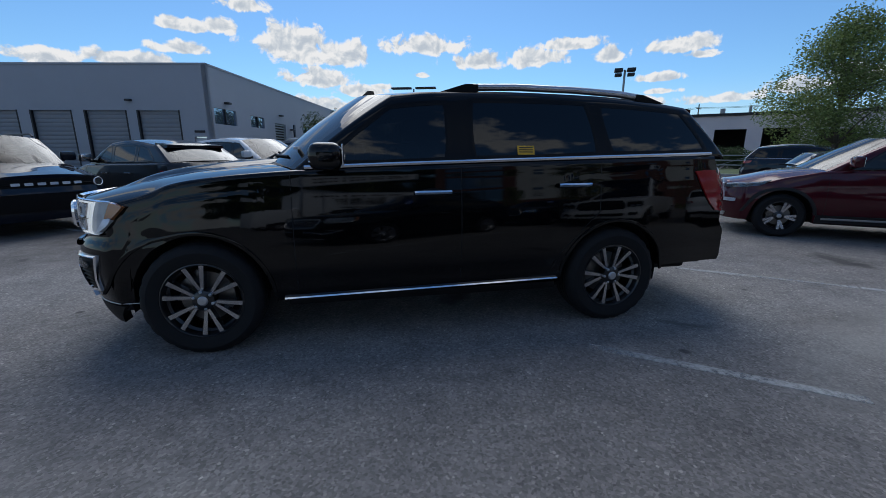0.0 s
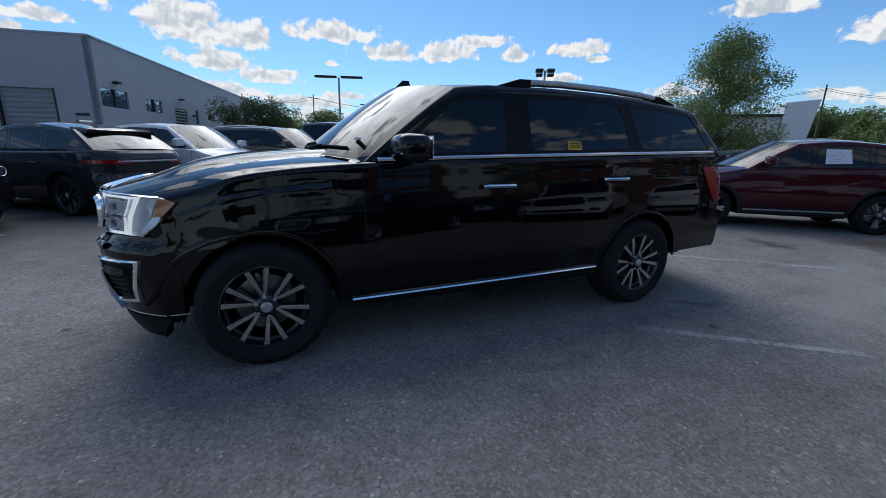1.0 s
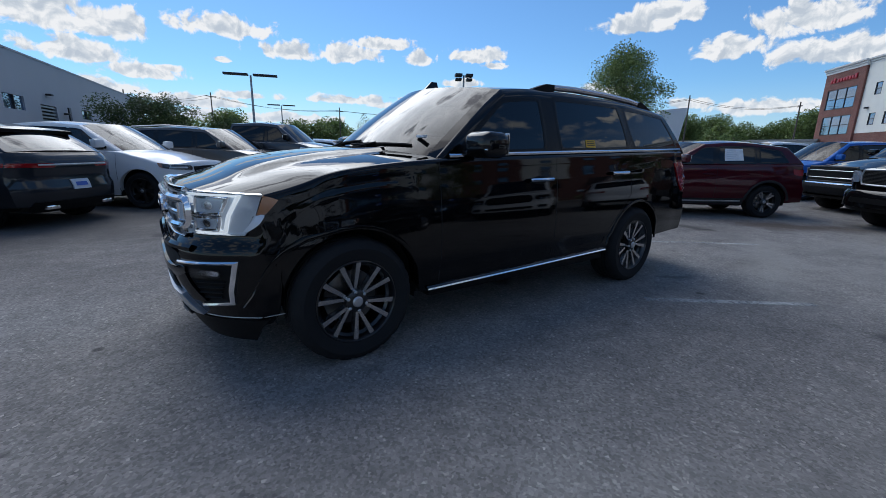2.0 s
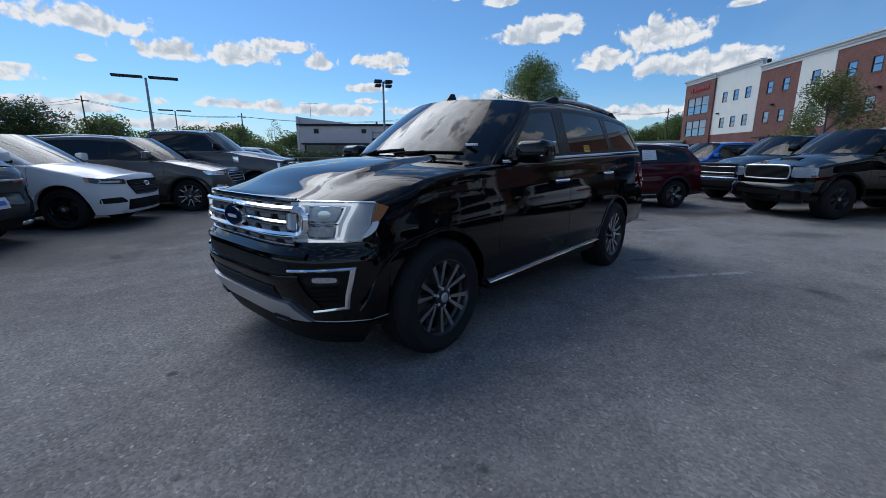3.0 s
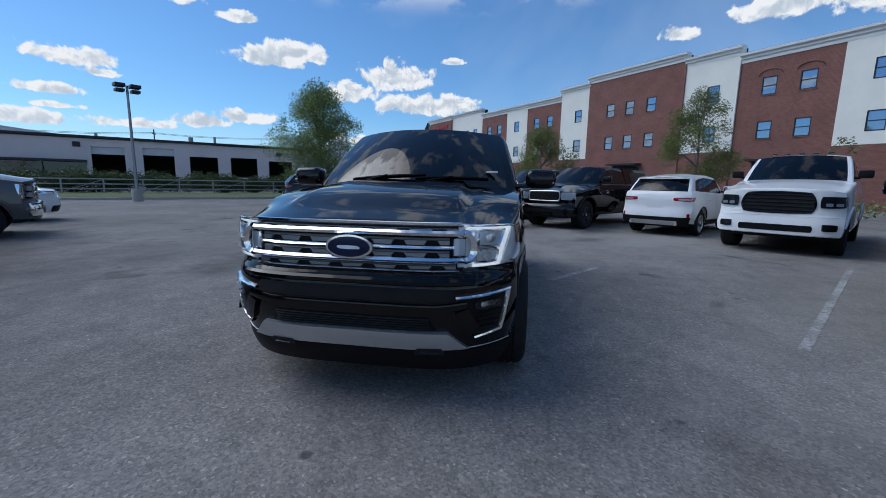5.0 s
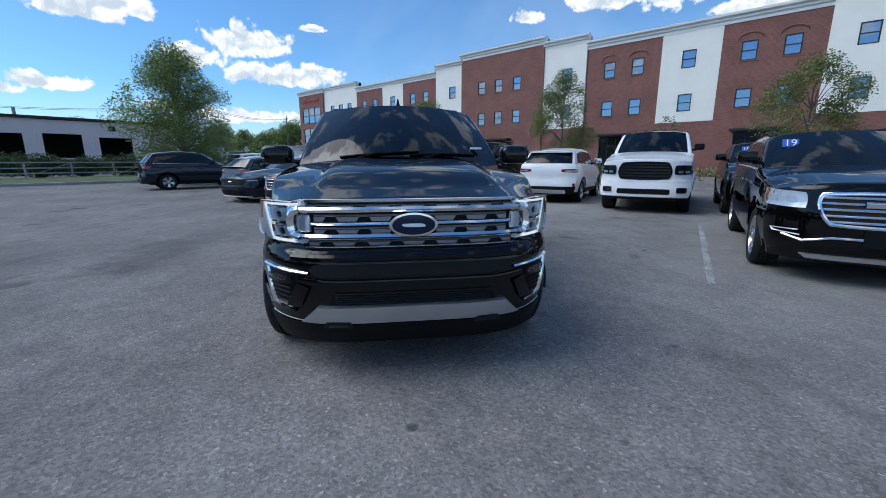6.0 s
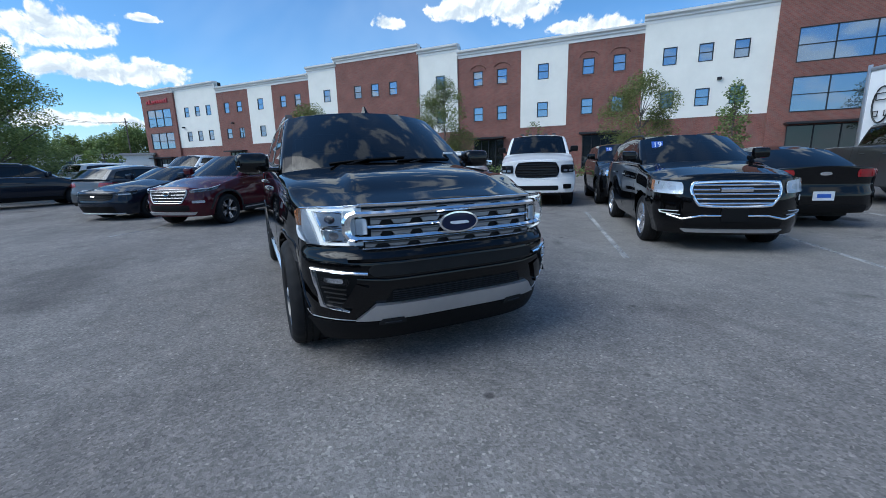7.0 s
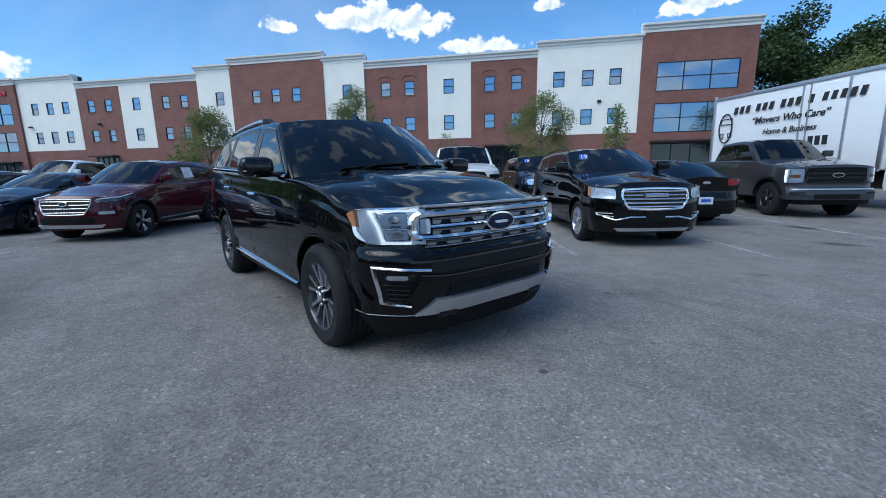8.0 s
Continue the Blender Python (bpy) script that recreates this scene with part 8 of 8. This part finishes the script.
    grille(car, S, ((-0.56, 0.66), (0.56, 0.66), (0.62, 0.96), (-0.62, 0.96)), 4, bar_mat="satin")
    lamp_pair("headlight", car, S, ((0.66, 0.86), (1.05, 0.88), (1.2, 0.97), (0.66, 0.96)), "lamp_chrome", inner=[rect(0.72, 0.89, 0.9, 0.93)])
    for sg in (-1, 1):
        part("fog_recess", patch(MB(), S.wrap(sg), rect(0.72, 0.56, 0.92, 0.64), S.centre, 0.006, -0.02, 5, 3, 0.15), "chrome", car)
        pts = [(x, sg * 0.66, S.roofc(x) + h) for x, h in ((1.5, 0.02), (1.6, 0.05), (2.5, 0.06), (3.4, 0.05), (3.5, 0.02))]
        part("roof_rail", MB().tube(pts, 0.018, 7), "satin", car)
    part("lower_intake", patch(MB(), S.front, rect(-0.7, 0.36, 0.7, 0.54), S.centre, 0.004, -0.02, 12, 3, 0.1), "plastic", car)
    finish_crossover(car, S, "cladding", seam=(0.5, 1.6, 2.65), hand=(1.45, 2.5), hmat="brown")


def far_parked():
    # roofs seen over the hedge in front of the work bays
    s = preset(4.5, 2.7, 0.9, 0.9, 1.5, 0.33, 0.85, 0.98, 1.02, 1.06, 0.5, 1.3, 2.9, 3.4, drop=0.1)
    for k, (a, col) in enumerate(((6.0, "white"), (11.5, "white"), (22.5, "silver"), (28.5, "white"))):
        p = K0 + KD * (a + 3) + KN * 15.5
        car, S = base_car("far_car", col + " car parked beyond the hedge", at(p.x, p.y, -48 + 90 * (k % 2)), s, col, dict(rim=0.215, w=0.21, mat="rim_silver"), cuts=(1.5, 2.4), fine=0.5)


def box_trailer():
    P1, P2 = Vector((3.8, -17.5, 0)), Vector((-1.4, -14.54, 0))
    d = (P2 - P1)
    m = Matrix.Translation(P1) @ pose(0, 0, 0, 0, 0, math.degrees(math.atan2(d.y, d.x)))
    L = d.length
    t = thing("box_truck", "white box truck with black lettering on its side", "truck", m)
    # own frame: x towards the nose; sgn gives the side that faces the lot
    sgn = 1 if (Matrix.Rotation(math.atan2(d.y, d.x), 3, "Z") @ Vector((0, 1, 0))).dot(Vector((-3, 2, 0)) - P1) > 0 else -1
    part("box_body", MB().rbox((0, min(0, -sgn * 2.5), 1.15), (L, max(0, -sgn * 2.5), 3.92), 0.05), "trailer_white", t)
    for z in (1.15, 3.9):
        part("edge_rail", MB().rbox((0, sgn * 0.002 - 0.03, z - 0.06), (L, sgn * 0.002 + 0.03, z + 0.06), 0.01), "alu", t)
    for x in (0.02, L - 0.02):
        part("corner_post", MB().rbox((x - 0.06, sgn * 0.004 - 0.03, 1.15), (x + 0.06, sgn * 0.004 + 0.03, 4.05), 0.01), "alu", t)
    door = part("side_door", MB().rbox((3.6, sgn * 0.012 - 0.02, 1.5), (4.95, sgn * 0.012 + 0.02, 3.75), 0.01), "trailer_white", t)
    for x in (3.6, 4.95):
        part("door_frame", MB().box((x - 0.03, sgn * 0.016 - 0.03, 1.45), (x + 0.03, sgn * 0.016 + 0.03, 3.8)), "alu", door)
    part("lock_bar", MB().tube([(3.85, sgn * 0.06, 1.45), (3.85, sgn * 0.06, 3.85)], 0.02, 6), "galv", door)
    part("chassis", MB().rbox((0.2, min(-sgn * 0.4, -sgn * 2.1), 0.6), (L, max(-sgn * 0.4, -sgn * 2.1), 1.1), 0.04), "under", t)
    part("cab", MB().rbox((L - 0.02, min(-sgn * 0.15, -sgn * 2.35), 0.5), (L + 1.9, max(-sgn * 0.15, -sgn * 2.35), 2.5), 0.2), "trailer_white", t)
    me = wheel_meshes((6, 0.0, 0.08, 0.0), 0.48, 0.27, 0.28, "rim_silver")
    for x in (1.4, L + 0.8):
        for y in (0.18, 2.3):
            w = new("wheel", me["wheel"])
            w.parent, w.matrix_local = t, pose(x, -sgn * y, 0.478, 0, 0, 180 if sgn > 0 else 0)
            ty = new("tyre", me["tyre"])
            ty.parent = w

    # letters read from the tail towards the nose when seen from the lot
    def text(body, x, z, size, bold=0.0):
        cu = bpy.data.curves.new("slogan", "FONT")
        cu.body, cu.size, cu.extrude, cu.offset = body, size, 0.002, bold
        cu.shear = 0.25
        tmp = new("slogan", cu)
        me_ = bpy.data.meshes.new_from_object(tmp.evaluated_get(bpy.context.evaluated_depsgraph_get()))
        bpy.data.objects.remove(tmp)
        me_.materials.append(M["ink"])
        ob = new("slogan", me_)
        ob.parent = t
        ob.matrix_local = Matrix.Translation((x, sgn * 0.045, z)) @ (pose(0, 0, 0, 90, 0, 0) if sgn < 0 else pose(0, 0, 0, 90, 0, 180))
        return ob
    side = 1 if sgn < 0 else -1
    text("\u201cMovers Who Care\u201d", 1.8 if side > 0 else 4.6, 2.80, 0.315, 0.008)
    text("Home & Business", 2.3 if side > 0 else 4.6, 2.4, 0.26, 0.006)
    x = 0.98
    for word in (3, 3, 3, 1, 5):
        for k in range(word):
            b = MB().hexa([(x, sgn * 0.03, 3.24), (x + 0.15, sgn * 0.03, 3.24), (x + 0.15, sgn * 0.05, 3.24), (x, sgn * 0.05, 3.24), (x + 0.06, sgn * 0.03, 3.49), (x + 0.2, sgn * 0.03, 3.49), (x + 0.2, sgn * 0.05, 3.49), (x + 0.06, sgn * 0.05, 3.49)])
            part("name_block", b, "ink", t)
            x += 0.255
        x += 0.17
    for k in range(3):
        part("number_block", MB().box((3.95 + 0.22 * k, sgn * 0.03, 1.92), (4.1 + 0.22 * k, sgn * 0.05, 2.2)), "ink", t)
    lg = part("logo", MB().tube([(0.35 + 0.32 * (1 + math.cos(a)) * 0.95, sgn * 0.04, 2.75 + 0.55 * math.sin(a)) for a in (2 * math.pi * k / 20 for k in range(21))], 0.025, 5, False), "ink", t, "plain black outlined emblem")
    for a in ((0.45, 2.9, 0.95, 3.1), (0.42, 2.4, 0.58, 2.56), (0.8, 2.4, 0.96, 2.56)):
        part("logo_shape", MB().tube([(x_, sgn * 0.04, z_) for x_, z_ in ((a[0], a[1]), (a[2], a[1]), (a[2], a[3]), (a[0], a[3]), (a[0], a[1]))], 0.018, 5, False), "ink", lg)


crossover_red()
card_screen_suv()
sedan_black()
trucks()
white_crossover()
card_suv()
coupe()
hatchback()
navy_suv()
more_cars()
left_row()
far_parked()
box_trailer()
